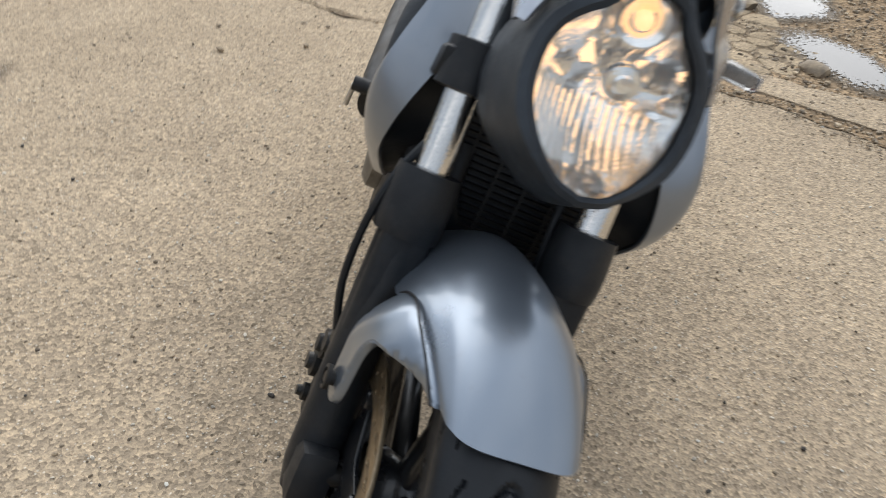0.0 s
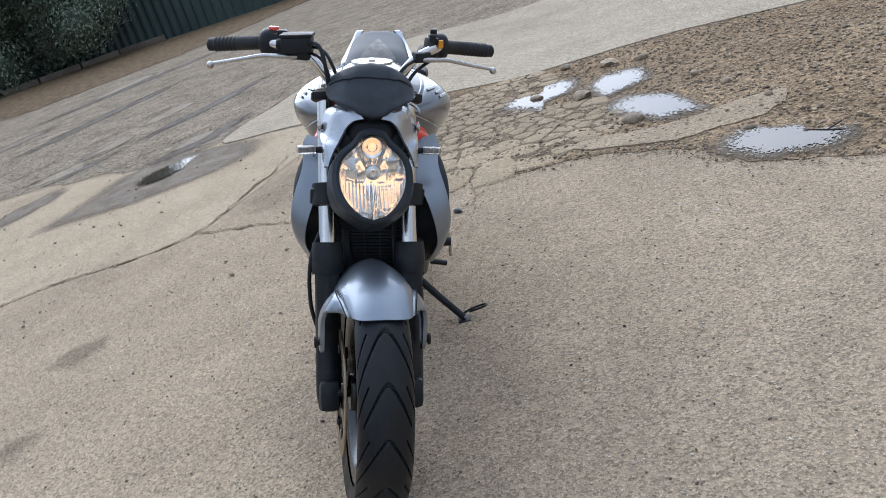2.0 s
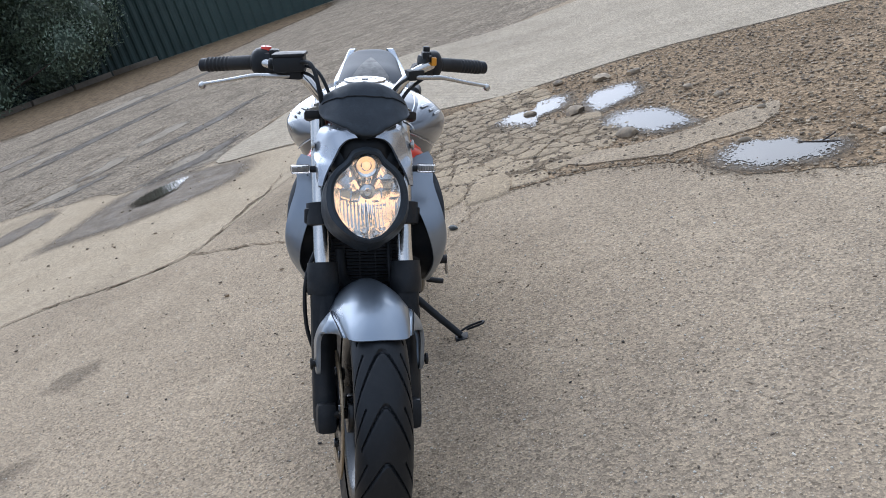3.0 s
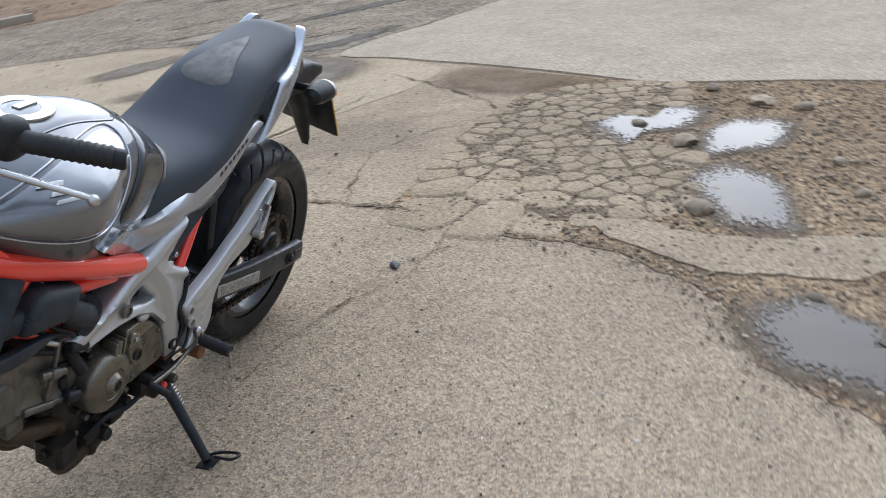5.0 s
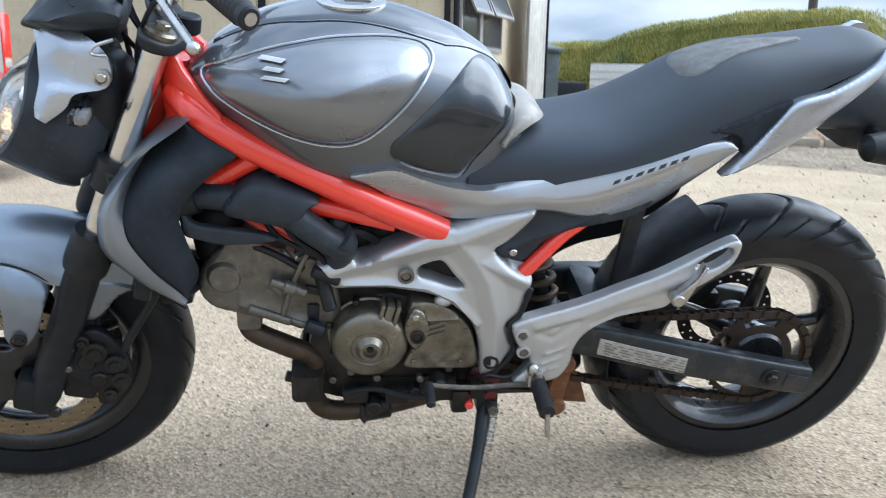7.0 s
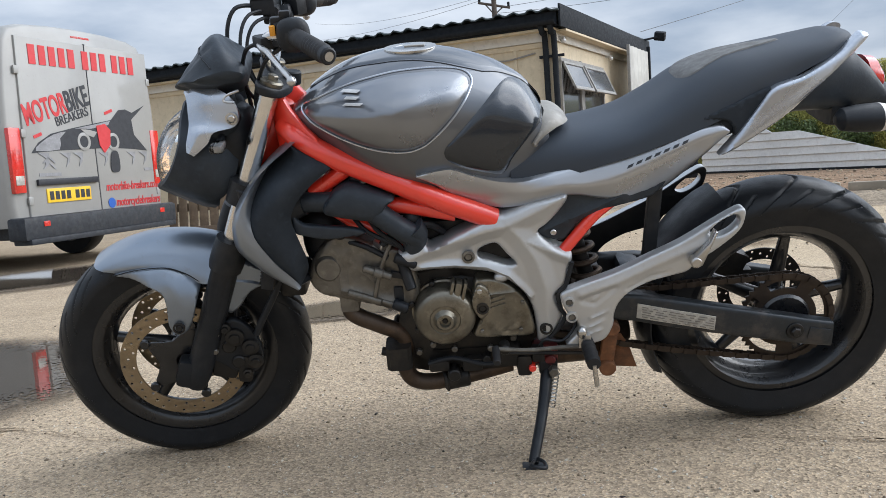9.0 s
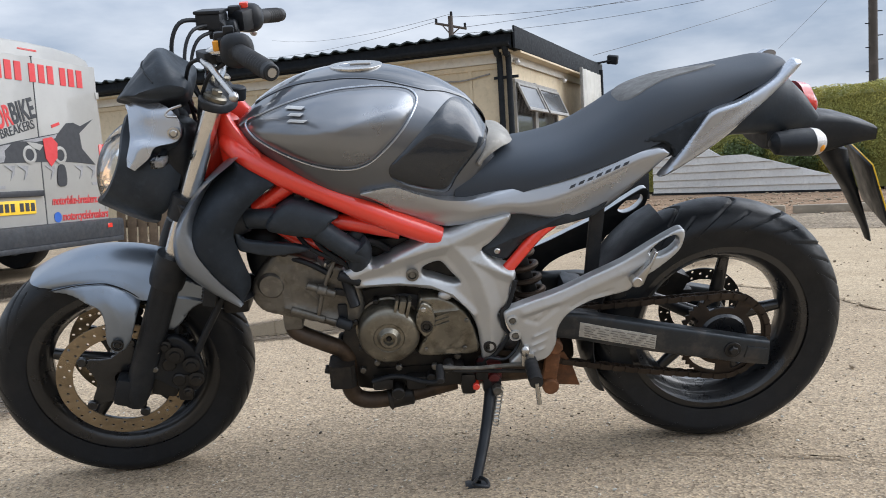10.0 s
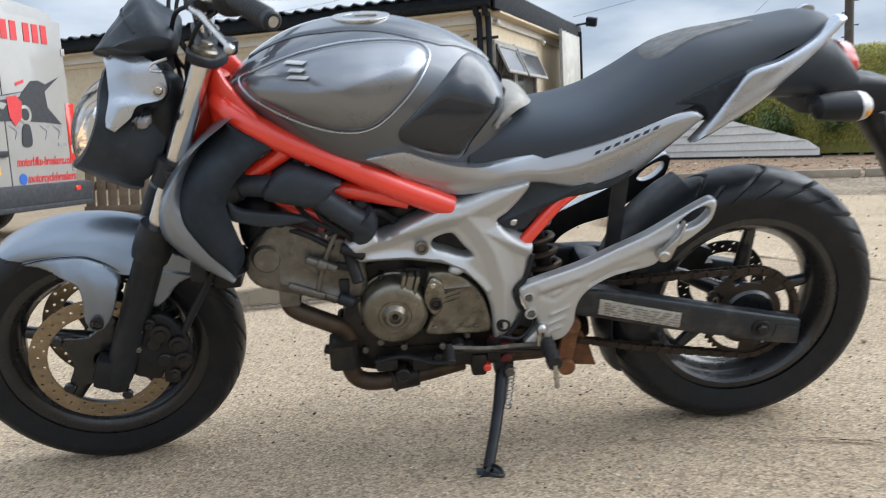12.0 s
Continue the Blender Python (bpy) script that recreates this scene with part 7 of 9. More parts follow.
part("catalyst_box", loft([[(x, w * math.cos(a), z + h * math.sin(a)) for a in (2 * math.pi * k / 18 for k in range(18))] for x, w, z, h in ((0.80, 0.03, 0.22, 0.025), (0.86, 0.08, 0.235, 0.04), (1.02, 0.09, 0.25, 0.045), (1.10, 0.07, 0.26, 0.04), (1.14, 0.03, 0.265, 0.025))]), PIPE, bike, "dark catalyst box under the engine")
part("heat_shield", plate([(1.055, 0.215), (1.145, 0.205), (1.125, 0.265), (1.105, 0.30), (1.065, 0.30)], -0.085, 0.004, 0.001, soft=False), RUST, bike, "rusty heat shield")
part("muffler", loft([[(x, 0.19 + w * math.cos(a), z + h * math.sin(a)) for a in (2 * math.pi * k / 20 for k in range(20))] for x, w, z, h in ((1.05, 0.04, 0.27, 0.04), (1.14, 0.05, 0.29, 0.055), (1.38, 0.052, 0.37, 0.065), (1.45, 0.042, 0.39, 0.055))]), DARK, bike, "short dark muffler")
part("clutch_cover", lathe([(0.10, 0.13), (0.10, 0.155), (0.085, 0.168), (0.03, 0.175), (0.001, 0.175)], 36, (0.73, 0, 0.38), closed=False), ENGINE, eng)

# -- radiator and its shrouds --
rad = part("radiator", box(0.318, 0, 0.62, 0.03, 0.27, 0.25, 0.006, Euler((0, radians(14), 0))), BLACK, bike, "black finned radiator")
for k in range(26):
    z = 0.512 + 0.0085 * k
    part("radiator_fin", box(0.300 + (z - 0.62) * 0.25, 0, z, 0.006, 0.24, 0.0025, 0), DARK, rad)
for k in range(6):
    part("radiator_tube", box(0.299, -0.10 + 0.04 * k, 0.62, 0.004, 0.004, 0.22, 0, Euler((0, radians(14), 0))), DARK, rad)
part("horn_bracket", box(0.315, 0.0, 0.515, 0.03, 0.16, 0.03, 0.006), DARK, bike)
# black body added to close the see-through gap between shroud and engine
part("coolant_tank", ball(0.42, 0, 0.60, 0.05, 0.10, 0.075, 18, 12, 3.5), BLACK, bike)
part("rectifier", box(0.335, -0.01, 0.475, 0.06, 0.13, 0.05, 0.01), DARK, bike)
part("radiator_hose", tube([(0.31, 0.07, 0.62), (0.285, 0.065, 0.55), (0.30, 0.03, 0.50), (0.36, 0.02, 0.46)], 0.016, 12, 6), BLACK, bike)
SH_Z = [0.508, 0.535, 0.576, 0.618, 0.658, 0.697, 0.749, 0.799, 0.834]
FRONT = flow(SH_Z, [0.364, 0.320, 0.283, 0.250, 0.245, 0.253, 0.287, 0.337, 0.384])
SPLIT = flow(SH_Z, [0.368, 0.358, 0.334, 0.312, 0.293, 0.289, 0.306, 0.341, 0.386])
BACK = flow([0.508, 0.54, 0.564, 0.605, 0.644, 0.684, 0.721, 0.760, 0.792, 0.812, 0.834], [0.370, 0.388, 0.393, 0.388, 0.381, 0.376, 0.395, 0.436, 0.476, 0.455, 0.392])


SHROUD_HW = flow([0.508, 0.53, 0.584, 0.653, 0.707, 0.745, 0.784, 0.81, 0.834], [0.148, 0.157, 0.180, 0.200, 0.206, 0.202, 0.186, 0.163, 0.138])
SILVER_OUT = flow([0, 0.3, 0.45, 0.59, 0.71, 0.85, 1.0], [0, 0, -0.008, -0.028, -0.052, -0.074, -0.060])
SILVER_IN = flow([0, 0.1, 0.24, 0.4, 0.57, 0.71, 0.85, 1.0], [-0.006, -0.010, -0.016, -0.034, -0.058, -0.078, -0.098, -0.072])


def shroud(s, a, b, bulge, y_a, y_b, roll=1.5):
    rows = []
    for i in range(26):
        z = 0.508 + 0.326 * i / 25
        t = i / 25
        wide = SHROUD_HW(z)
        xa, xb = a(z), b(z)
        row = []
        for k in range(9):
            q = k / 8
            y = wide + (y_a(t) if callable(y_a) else y_a) * (1 - q) ** roll + (y_b(t) if callable(y_b) else y_b) * q * q + (bulge(t) if callable(bulge) else bulge) * math.sin(math.pi * q)
            row.append((xa + (xb - xa) * q, s * y, z))
        rows.append(row)
    bm = loft(rows, caps=False, wrap=False)
    bmesh.ops.solidify(bm, geom=bm.faces[:], thickness=0.004)
    return bm


for s in (-1, 1):
    sh = part("radiator_shroud", shroud(s, SPLIT, BACK, lambda t: 0.006 + 0.02 * max(0, t - 0.55), SILVER_OUT, -0.03, 3.0), SHROUDM, bike, "charcoal radiator shroud with a silver leading panel")
    part("shroud_panel", shroud(s, FRONT, SPLIT, lambda t: 0.010 * max(0, 1 - t / 0.7), SILVER_IN, lambda t: 0.001 + SILVER_OUT(t), 3.2), BLADE, sh, "silver shroud panel")
    part("shroud_lip", shroud(s, lambda z: FRONT(z) + 0.05, FRONT, 0.0, -0.11, SILVER_IN), BLACK, sh)
    part("shroud_bolt", rod((0.402, s * 0.118, 0.813), (0.402, s * 0.142, 0.813), 0.008, 12, 0.002), STEEL, sh)
    part("shroud_wing", plate([(0.375, 0.69), (0.392, 0.664), (0.43, 0.655), (0.50, 0.645), (0.53, 0.63), (0.45, 0.622), (0.40, 0.632), (0.375, 0.645)], s * 0.150, 0.02, 0.006), MATTE, sh)

# -- swinging arm, chain, stand --
ARM_HW = flow([1.03, 1.10, 1.18, 1.30, 1.60], [0.108, 0.112, 0.128, 0.142, 0.144])


def arm_bm(side):
    return loft([[(x, side * ARM_HW(x) + w * math.copysign(abs(math.cos(a)) ** 0.4, math.cos(a)), z + h * math.copysign(abs(math.sin(a)) ** 0.4, math.sin(a))) for a in (2 * math.pi * k / 24 for k in range(24))]
                 for x, z, h, w in ((1.03, 0.396, 0.035, 0.02), (1.10, 0.391, 0.034, 0.02), (1.14, 0.387, 0.035, 0.019), (1.18, 0.381, 0.036, 0.018), (1.23, 0.372, 0.036, 0.018), (1.30, 0.359, 0.036, 0.018), (1.52, 0.312, 0.034, 0.018), (1.578, 0.301, 0.032, 0.017))])


swa = part("swinging_arm", arm_bm(-1), ARM, bike, "blue-black box-section swinging arm")
part("swinging_arm", arm_bm(1), ARM, bike, "blue-black box-section swinging arm")
part("arm_pivot", rod((1.045, -0.15, 0.400), (1.045, 0.15, 0.400), 0.035, 18, 0.004), ARM, bike)
part("arm_bridge", box(1.15, 0, 0.395, 0.06, 0.26, 0.05, 0.012, Euler((0, radians(10), 0))), ARM, bike)
wl0 = part("warning_label", plate([(1.132, 0.404), (1.306, 0.370), (1.304, 0.335), (1.130, 0.367)], -0.002, 0.002, 0.0005, soft=False, fn=lambda p: Vector((p.x, p.y - ARM_HW(p.x) - 0.0185, p.z))), LABEL, swa, "worn pale warning label")
rnd = random.Random(8)
for k in range(5):
    z0 = 0.398 - 0.0062 * k
    x0 = 1.142
    while x0 < 1.295:
        w = rnd.uniform(0.008, 0.03)
        dz = -0.195 * (x0 - 1.136)
        part("label_bar", plate([(x0, z0 + dz), (min(1.302, x0 + w), z0 + dz - 0.195 * w), (min(1.302, x0 + w), z0 + dz - 0.195 * w - 0.0022), (x0, z0 + dz - 0.0022)], -0.0032, 0.0006, 0.0001, soft=False, fn=lambda p: Vector((p.x, p.y - ARM_HW(p.x) - 0.0185, p.z))), LABELINK, wl0)
        x0 += w + rnd.uniform(0.004, 0.012)
part("axle_nut", rod((1.489, -0.159, 0.3195), (1.489, -0.175, 0.3195), 0.012, 6, 0.003), DARK, swa)
part("axle_washer", rod((1.489, -0.161, 0.3195), (1.489, -0.166, 0.3195), 0.020, 20, 0.001), DARK, swa)
part("chain_adjuster", box(1.545, -0.162, 0.307, 0.05, 0.006, 0.03, 0.002, Euler((0, radians(12), 0))), ARM, swa)
SPR = (RW[0], -0.09, RW[2])
teeth = 45
star = [((0.112 if k % 2 else 0.104) * math.cos(math.pi * k / teeth), (0.112 if k % 2 else 0.104) * math.sin(math.pi * k / teeth)) for k in range(2 * teeth)]
wins = []
for k in range(5):
    a = 2 * math.pi * k / 5 + 0.4
    wins.append([(0.076 * math.cos(a + b) + c * 0.0, 0.076 * math.sin(a + b)) if c else (0.096 * math.cos(a - b), 0.096 * math.sin(a - b)) for c, b in ((1, -0.4), (1, -0.2), (1, 0), (1, 0.2), (1, 0.4), (0, -0.42), (0, -0.2), (0, 0), (0, 0.2), (0, 0.42))])
spk = plate(star, 0, 0.006, 0.0006, wins, soft=False)
bmesh.ops.translate(spk, vec=SPR, verts=spk.verts)
sp = part("rear_sprocket", spk, CHAINM, bike, "rusty rear sprocket")
part("sprocket_carrier", rod((SPR[0], -0.10, SPR[2]), (SPR[0], -0.05, SPR[2]), 0.06, 24, 0.006), RIM, sp)
links = []
c1, r1, c2, r2 = Vector((0.86, 0.375)), 0.035, Vector((SPR[0], SPR[2])), 0.110
up0, up1 = c1 + Vector((0.0, r1)), c2 + Vector((-0.01, r2))
run = [up0.lerp(up1, i / 40) for i in range(41)]
run += [c2 + Vector((math.sin(a), math.cos(a))) * r2 for a in (math.pi * i / 22 for i in range(1, 22))]
lo0, lo1 = c2 + Vector((0, -r2)), c1 + Vector((0, -r1))
run += [lo0.lerp(lo1, i / 40) + Vector((0, -0.012 * math.sin(math.pi * i / 40))) for i in range(41)]
acc, marks = 0.0, [run[0]]
for a, b in zip(run, run[1:]):
    while (b - marks[-1]).length >= 0.0159 and acc < 400:
        marks.append(marks[-1] + (b - marks[-1]).normalized() * 0.0159)
        acc += 1
chain_bits = []
for i, (a, b) in enumerate(zip(marks, marks[1:])):
    m, d = (a + b) / 2, b - a
    ang = -math.atan2(d.y, d.x)
    for off in ((-0.0085, 0.0085) if i % 2 else (-0.0055, 0.0055)):
        chain_bits.append(box(m.x, SPR[1] + off, m.y, 0.0225, 0.0018, 0.0135, 0, Euler((0, ang, 0))))
    chain_bits.append(rod((a.x, SPR[1] - 0.0075, a.y), (a.x, SPR[1] + 0.0075, a.y), 0.0045, 6))
part("drive_chain", join(*chain_bits), CHAINM, bike, "brown rusty drive chain")
coil = []
for i in range(90):
    t = i / 89
    a = t * 2 * math.pi * 6
    c = Vector((0.985, 0, 0.60)).lerp(Vector((1.04, 0, 0.40)), t)
    coil.append(c + Vector((0.034 * math.cos(a), -0.02 + 0.034 * math.sin(a), 0.01 * math.cos(a))))
shk = part("shock_spring", tube(coil, 0.0075, 8, sharp=True), PIPE, bike, "rusty coil spring")
part("damper", rod((0.98, -0.02, 0.62), (1.05, -0.02, 0.37), 0.02, 14), DARK, shk)
HUG = []
for i in range(14):
    a = radians(205 - 88 * i / 13)
    HUG.append([(RW[0] + (0.335 - 0.03 * (1 - math.cos(v * 1.3))) * math.cos(a), 0.095 * math.sin(v * 1.25), RW[2] + (0.335 - 0.03 * (1 - math.cos(v * 1.3))) * math.sin(a)) for v in (-1 + 2 * j / 10 for j in range(11))])
hg = loft(HUG, caps=False, wrap=False)
bmesh.ops.solidify(hg, geom=hg.faces[:], thickness=0.004)
part("inner_mudguard", hg, BLACK, bike, "black inner rear mudguard")
part("hugger_stay", box(1.175, -0.08, 0.60, 0.032, 0.02, 0.24, 0.006, Euler((0, radians(4), 0))), BLACK, bike)
ST0, ST1 = Vector((0.925, -0.105, 0.245)), Vector((0.868, -0.288, 0.0925))
std = part("side_stand", join(tube([ST0, ST0.lerp(ST1, 0.5) + Vector((0.004, 0, -0.004)), ST1], lambda u: 0.014 - 0.002 * u, 12, 6), box(ST0.x, ST0.y, ST0.z, 0.045, 0.05, 0.04, 0.008)), BLACK, bike, "black side stand, folded down")
fo = box(0, 0, 0, 0.05, 0.045, 0.010, 0.003)
fo.transform(Matrix.Translation(ST1 + Vector((0, -0.004, -0.009))) @ Matrix.Rotation(radians(-15), 4, "X"))
part("stand_foot", fo, BLACK, std)
part("stand_tang", tube([ST1 + Vector((0.01, 0, 0.01)), ST1 + Vector((0.022, -0.03, 0.022)), ST1 + Vector((0.02, -0.075, 0.04)), ST1 + Vector((-0.01, -0.07, 0.045)), ST1 + Vector((0.0, -0.02, 0.02))], 0.004, 8, 5), BLACK, std)
spr = [ST0.lerp(ST1, 0.04 + 0.36 * i / 70) + Vector((0.022 + 0.008 * math.cos(i * 0.9), -0.004, -0.012 + 0.008 * math.sin(i * 0.9))) for i in range(71)]
part("stand_spring", tube(spr, 0.002, 5, sharp=True), STEEL, std)
part("stand_bracket", join(box(0.92, -0.10, 0.275, 0.06, 0.04, 0.05, 0.008), rod((0.93, -0.13, 0.262), (0.93, -0.08, 0.262), 0.014, 10, 0.003)), plain("oxblood bracket", (0.14, 0.02, 0.02), 0.5), bike)
clutter = join(box(0.665, -0.10, 0.262, 0.05, 0.05, 0.030, 0.008), rod((0.70, -0.09, 0.240), (0.70, -0.135, 0.240), 0.016, 10, 0.003), box(0.745, -0.105, 0.262, 0.05, 0.045, 0.036, 0.01), rod((0.78, -0.09, 0.275), (0.78, -0.13, 0.275), 0.012, 6, 0.002),
               box(0.835, -0.115, 0.285, 0.05, 0.05, 0.05, 0.01), rod((0.822, -0.13, 0.318), (0.822, -0.165, 0.318), 0.013, 10, 0.003), box(0.868, -0.125, 0.262, 0.035, 0.045, 0.055, 0.009))
part("engine_mount", clutter, DARK, bike, "oily brackets and bolts under the engine")
for x, z in ((0.62, 0.30), (0.655, 0.318), (0.705, 0.302), (0.79, 0.298), (0.845, 0.322)):
    part("sump_bolt", rod((x, -0.095, z), (x, -0.118, z), 0.008, 8, 0.002), ENGINE, bike)
part("oil_line", tube([(0.64, -0.118, 0.27), (0.70, -0.125, 0.285), (0.78, -0.13, 0.265), (0.86, -0.135, 0.285), (0.93, -0.14, 0.30)], 0.006, 8, 5), BLACK, bike)
part("stand_switch", box(0.900, -0.135, 0.290, 0.03, 0.03, 0.036, 0.006), DARK, bike)
part("switch_plunger", rod((0.885, -0.13, 0.258), (0.885, -0.155, 0.258), 0.009, 8, 0.002), RED, bike, "small red switch end")
part("stand_pivot_bolt", rod((0.935, -0.11, 0.240), (0.935, -0.150, 0.240), 0.012, 6, 0.002), ENGINE, bike)
part("switch_lead", tube([(0.90, -0.14, 0.305), (0.915, -0.155, 0.335), (0.955, -0.155, 0.33), (0.985, -0.148, 0.36), (0.995, -0.142, 0.41)], 0.0035, 6, 6), BLACK, bike)
part("gear_linkage", rod((0.83, -0.145, 0.30), (1.02, -0.15, 0.29), 0.0045, 8), DARK, bike)
part("lower_bracket", join(box(1.07, -0.12, 0.30, 0.035, 0.02, 0.10, 0.006, Euler((0, radians(8), 0))), rod((1.075, -0.14, 0.34), (1.075, -0.09, 0.34), 0.018, 12, 0.003), rod((1.065, -0.14, 0.235), (1.065, -0.09, 0.235), 0.02, 12, 0.003)), RUST, bike)


# ---- white panel van ----
VANWHITE = paint("white van paint", (0.308, 0.302, 0.283), 0.35, 0.0, 0.5, 0.25)
VANGREY = plain("charcoal bumper plastic", (0.020, 0.024, 0.031), 0.6, dust=(0.12, 0.10, 0.085), dusty=0.2)
SIGNRED = plain("red vinyl", (0.55, 0.03, 0.035), 0.45, var=0.1)
SIGNDARK = plain("dark vinyl", (0.02, 0.022, 0.028), 0.45, var=0.1)
SIGNGREY = plain("grey vinyl", (0.28, 0.28, 0.29), 0.45, var=0.3)
SIGNBLUE = plain("blue vinyl", (0.02, 0.10, 0.42), 0.45, var=0.1)


def axes(ox, oy, ux, uy, z=0.0):
    """A pose whose x runs along a facade seen from its front, y into it."""
    l = math.hypot(ux, uy)
    ux, uy = ux / l, uy / l
    return Matrix(((ux, -uy, 0, ox), (uy, ux, 0, oy), (0, 0, 1, z), (0, 0, 0, 1)))


van = holder("panel_van", axes(-3.01, 4.90, 0.30, 0.954), "white panel van with red and black shop lettering, parked", "van")


def van_ring(y, inset=0.0, top=2.16):
    pts = []
    prof = [(0.03, 0.40), (0.0, 0.60), (0.0, 1.10), (0.015, 1.50), (0.05, 1.82), (0.09, 2.0), (0.16, 2.10), (0.32, top - 0.015), (0.65, top + 0.01), (1.0, top + 0.018)]
    prof = [(x + inset * (1 - x), z - inset * 0.6 * (z > 1.9)) for x, z in prof]
    left = [p for p in prof]
    return [(x, y, z) for x, z in left] + [(2.02 - x, y, z) for x, z in left[-2::-1]]


body = part("body", loft([van_ring(0.0, 0.05), van_ring(0.015, 0.02), van_ring(0.06, 0.0), van_ring(1.5), van_ring(3.2), van_ring(4.4, 0.03, 2.12), van_ring(4.8, 0.15, 1.9)]), VANWHITE, van, "white van body", 50)
for x0, x1 in ((0.17, 1.045), (1.055, 1.93)):
    d = part("rear_door", plate([(x0, 0.46), (x1, 0.46), (x1, 2.03), (x0 + 0.03 if x0 < 1 else x0, 2.03)], 0, 0.03, 0.008, soft=False, fn=lambda p: Vector((p.x + 0.02 * (1 if p.x < 1 else -1) * max(0, p.z - 1.5), p.y - 0.006, p.z))), VANWHITE, van, "white rear door")
    part("door_crease", box((x0 + x1) / 2, -0.003, 1.72, abs(x1 - x0) - 0.06, 0.012, 0.012, 0.003), VANWHITE, d)
    hx = x0 + 0.015 if x0 < 1 else x1 - 0.015
    for z in (0.62, 1.20, 1.74):
        part("door_hinge", box(hx, -0.02, z, 0.05, 0.02, 0.07, 0.005), VANWHITE, d)
part("door_seal", box(1.05, -0.008, 1.25, 0.012, 0.02, 1.58, 0), SIGNDARK, van)
part("rear_bumper", join(box(1.01, -0.03, 0.385, 2.06, 0.20, 0.20, 0.03), box(1.01, -0.045, 0.275, 1.98, 0.20, 0.05, 0.012), box(1.01, -0.01, 0.30, 1.9, 0.14, 0.10, 0.02)), VANGREY, van, "charcoal plastic bumper")
part("side_cladding", box(2.01, 1.6, 0.52, 0.04, 3.0, 0.22, 0.012), VANGREY, van)
part("underbody", box(1.01, 1.9, 0.36, 1.7, 3.6, 0.14, 0.02), VANGREY, van)
part("exhaust_tailpipe", rod((0.5, 0.35, 0.27), (0.5, 0.02, 0.27), 0.035, 12), RUST, van)
part("high_brake_lamp", box(1.02, 0.015, 2.095, 0.26, 0.03, 0.035, 0.008), REDLENS, van, "red high brake lamp")
for x in (0.085, 1.935):
    tl = part("tail_lamp", box(x, -0.006, 0.97, 0.13, 0.05, 0.56, 0.018), REDLENS, van, "tall red tail lamp")
    part("lamp_white", box(x, -0.033, 0.80, 0.09, 0.006, 0.08, 0.002), LABEL, tl)
for x in (0.22, 1.80):
    part("bumper_reflector", box(x, -0.134, 0.42, 0.07, 0.006, 0.045, 0.002), REDLENS, van)
part("plate_lamp_strip", box(0.64, -0.035, 0.775, 0.74, 0.03, 0.055, 0.008), SIGNDARK, van, "dark handle strip")
vp = part("number_plate", box(0.64, -0.026, 0.655, 0.54, 0.012, 0.125, 0.003), YELLOW, van, "yellow number plate")
for k in range(7):
    part("plate_bar", box(0.42 + 0.068 * k + (0.04 if k > 3 else 0), -0.034, 0.655, 0.046, 0.003, 0.075, 0), INK, vp)
# telephone number: plain bars
for k in range(11):
    part("number_bar", box(0.38 + 0.118 * k + (0.06 if k > 4 else 0) + (0.05 if k > 7 else 0), 0.0, 1.885, 0.078, 0.006, 0.17, 0), SIGNRED, van).data.transform(Matrix.Translation((0, -0.024, 0)))
for xh in (2.02 - 0.16, 0.16):
    w = part("wheel", lathe([(0.20, -0.10), (0.33, -0.095), (0.345, -0.06), (0.345, 0.06), (0.33, 0.095), (0.20, 0.10)], 36, (0, 0, 0)), RUBBER, van, "black van tyre")
    w.data.transform(Matrix.Translation((xh, 1.05, 0.345)) @ Matrix.Rotation(radians(90), 4, "Z"))
    h = part("wheel_rim", lathe([(0.02, -0.05), (0.08, -0.07), (0.19, -0.05), (0.205, -0.09), (0.205, 0.09), (0.02, 0.05)], 30, (0, 0, 0)), STEEL, w)
    h.data.transform(Matrix.Translation((xh, 1.05, 0.345)) @ Matrix.Rotation(radians(90), 4, "Z"))
for xh in (2.02 - 0.16, 0.16):
    w = part("wheel", lathe([(0.20, -0.10), (0.33, -0.095), (0.345, -0.06), (0.345, 0.06), (0.33, 0.095), (0.20, 0.10)], 36, (0, 0, 0)), RUBBER, van, "black van tyre")
    w.data.transform(Matrix.Translation((xh, 3.9, 0.345)) @ Matrix.Rotation(radians(90), 4, "Z"))


def lettering(name, text, size, at, material, parent, shear=0.0, turn=0.0, bold=0.0, squeeze=1.0, depth=0.003, label=""):
    cu = bpy.data.curves.new("tmp", "FONT")
    cu.body, cu.size, cu.shear, cu.extrude, cu.offset = text, size, shear, depth / 2, bold
    ob = bpy.data.objects.new("tmp", cu)
    me = ob.to_mesh()
    bm = bmesh.new()
    bm.from_mesh(me)
    ob.to_mesh_clear()
    bpy.data.objects.remove(ob)
    bpy.data.curves.remove(cu)
    bm.transform(Matrix.Translation(at) @ Matrix.Rotation(radians(-turn), 4, "Y") @ Matrix.Rotation(radians(90), 4, "X") @ Matrix.Diagonal((squeeze, 1, 1, 1)))
    return part(name, bm, material, parent, label)


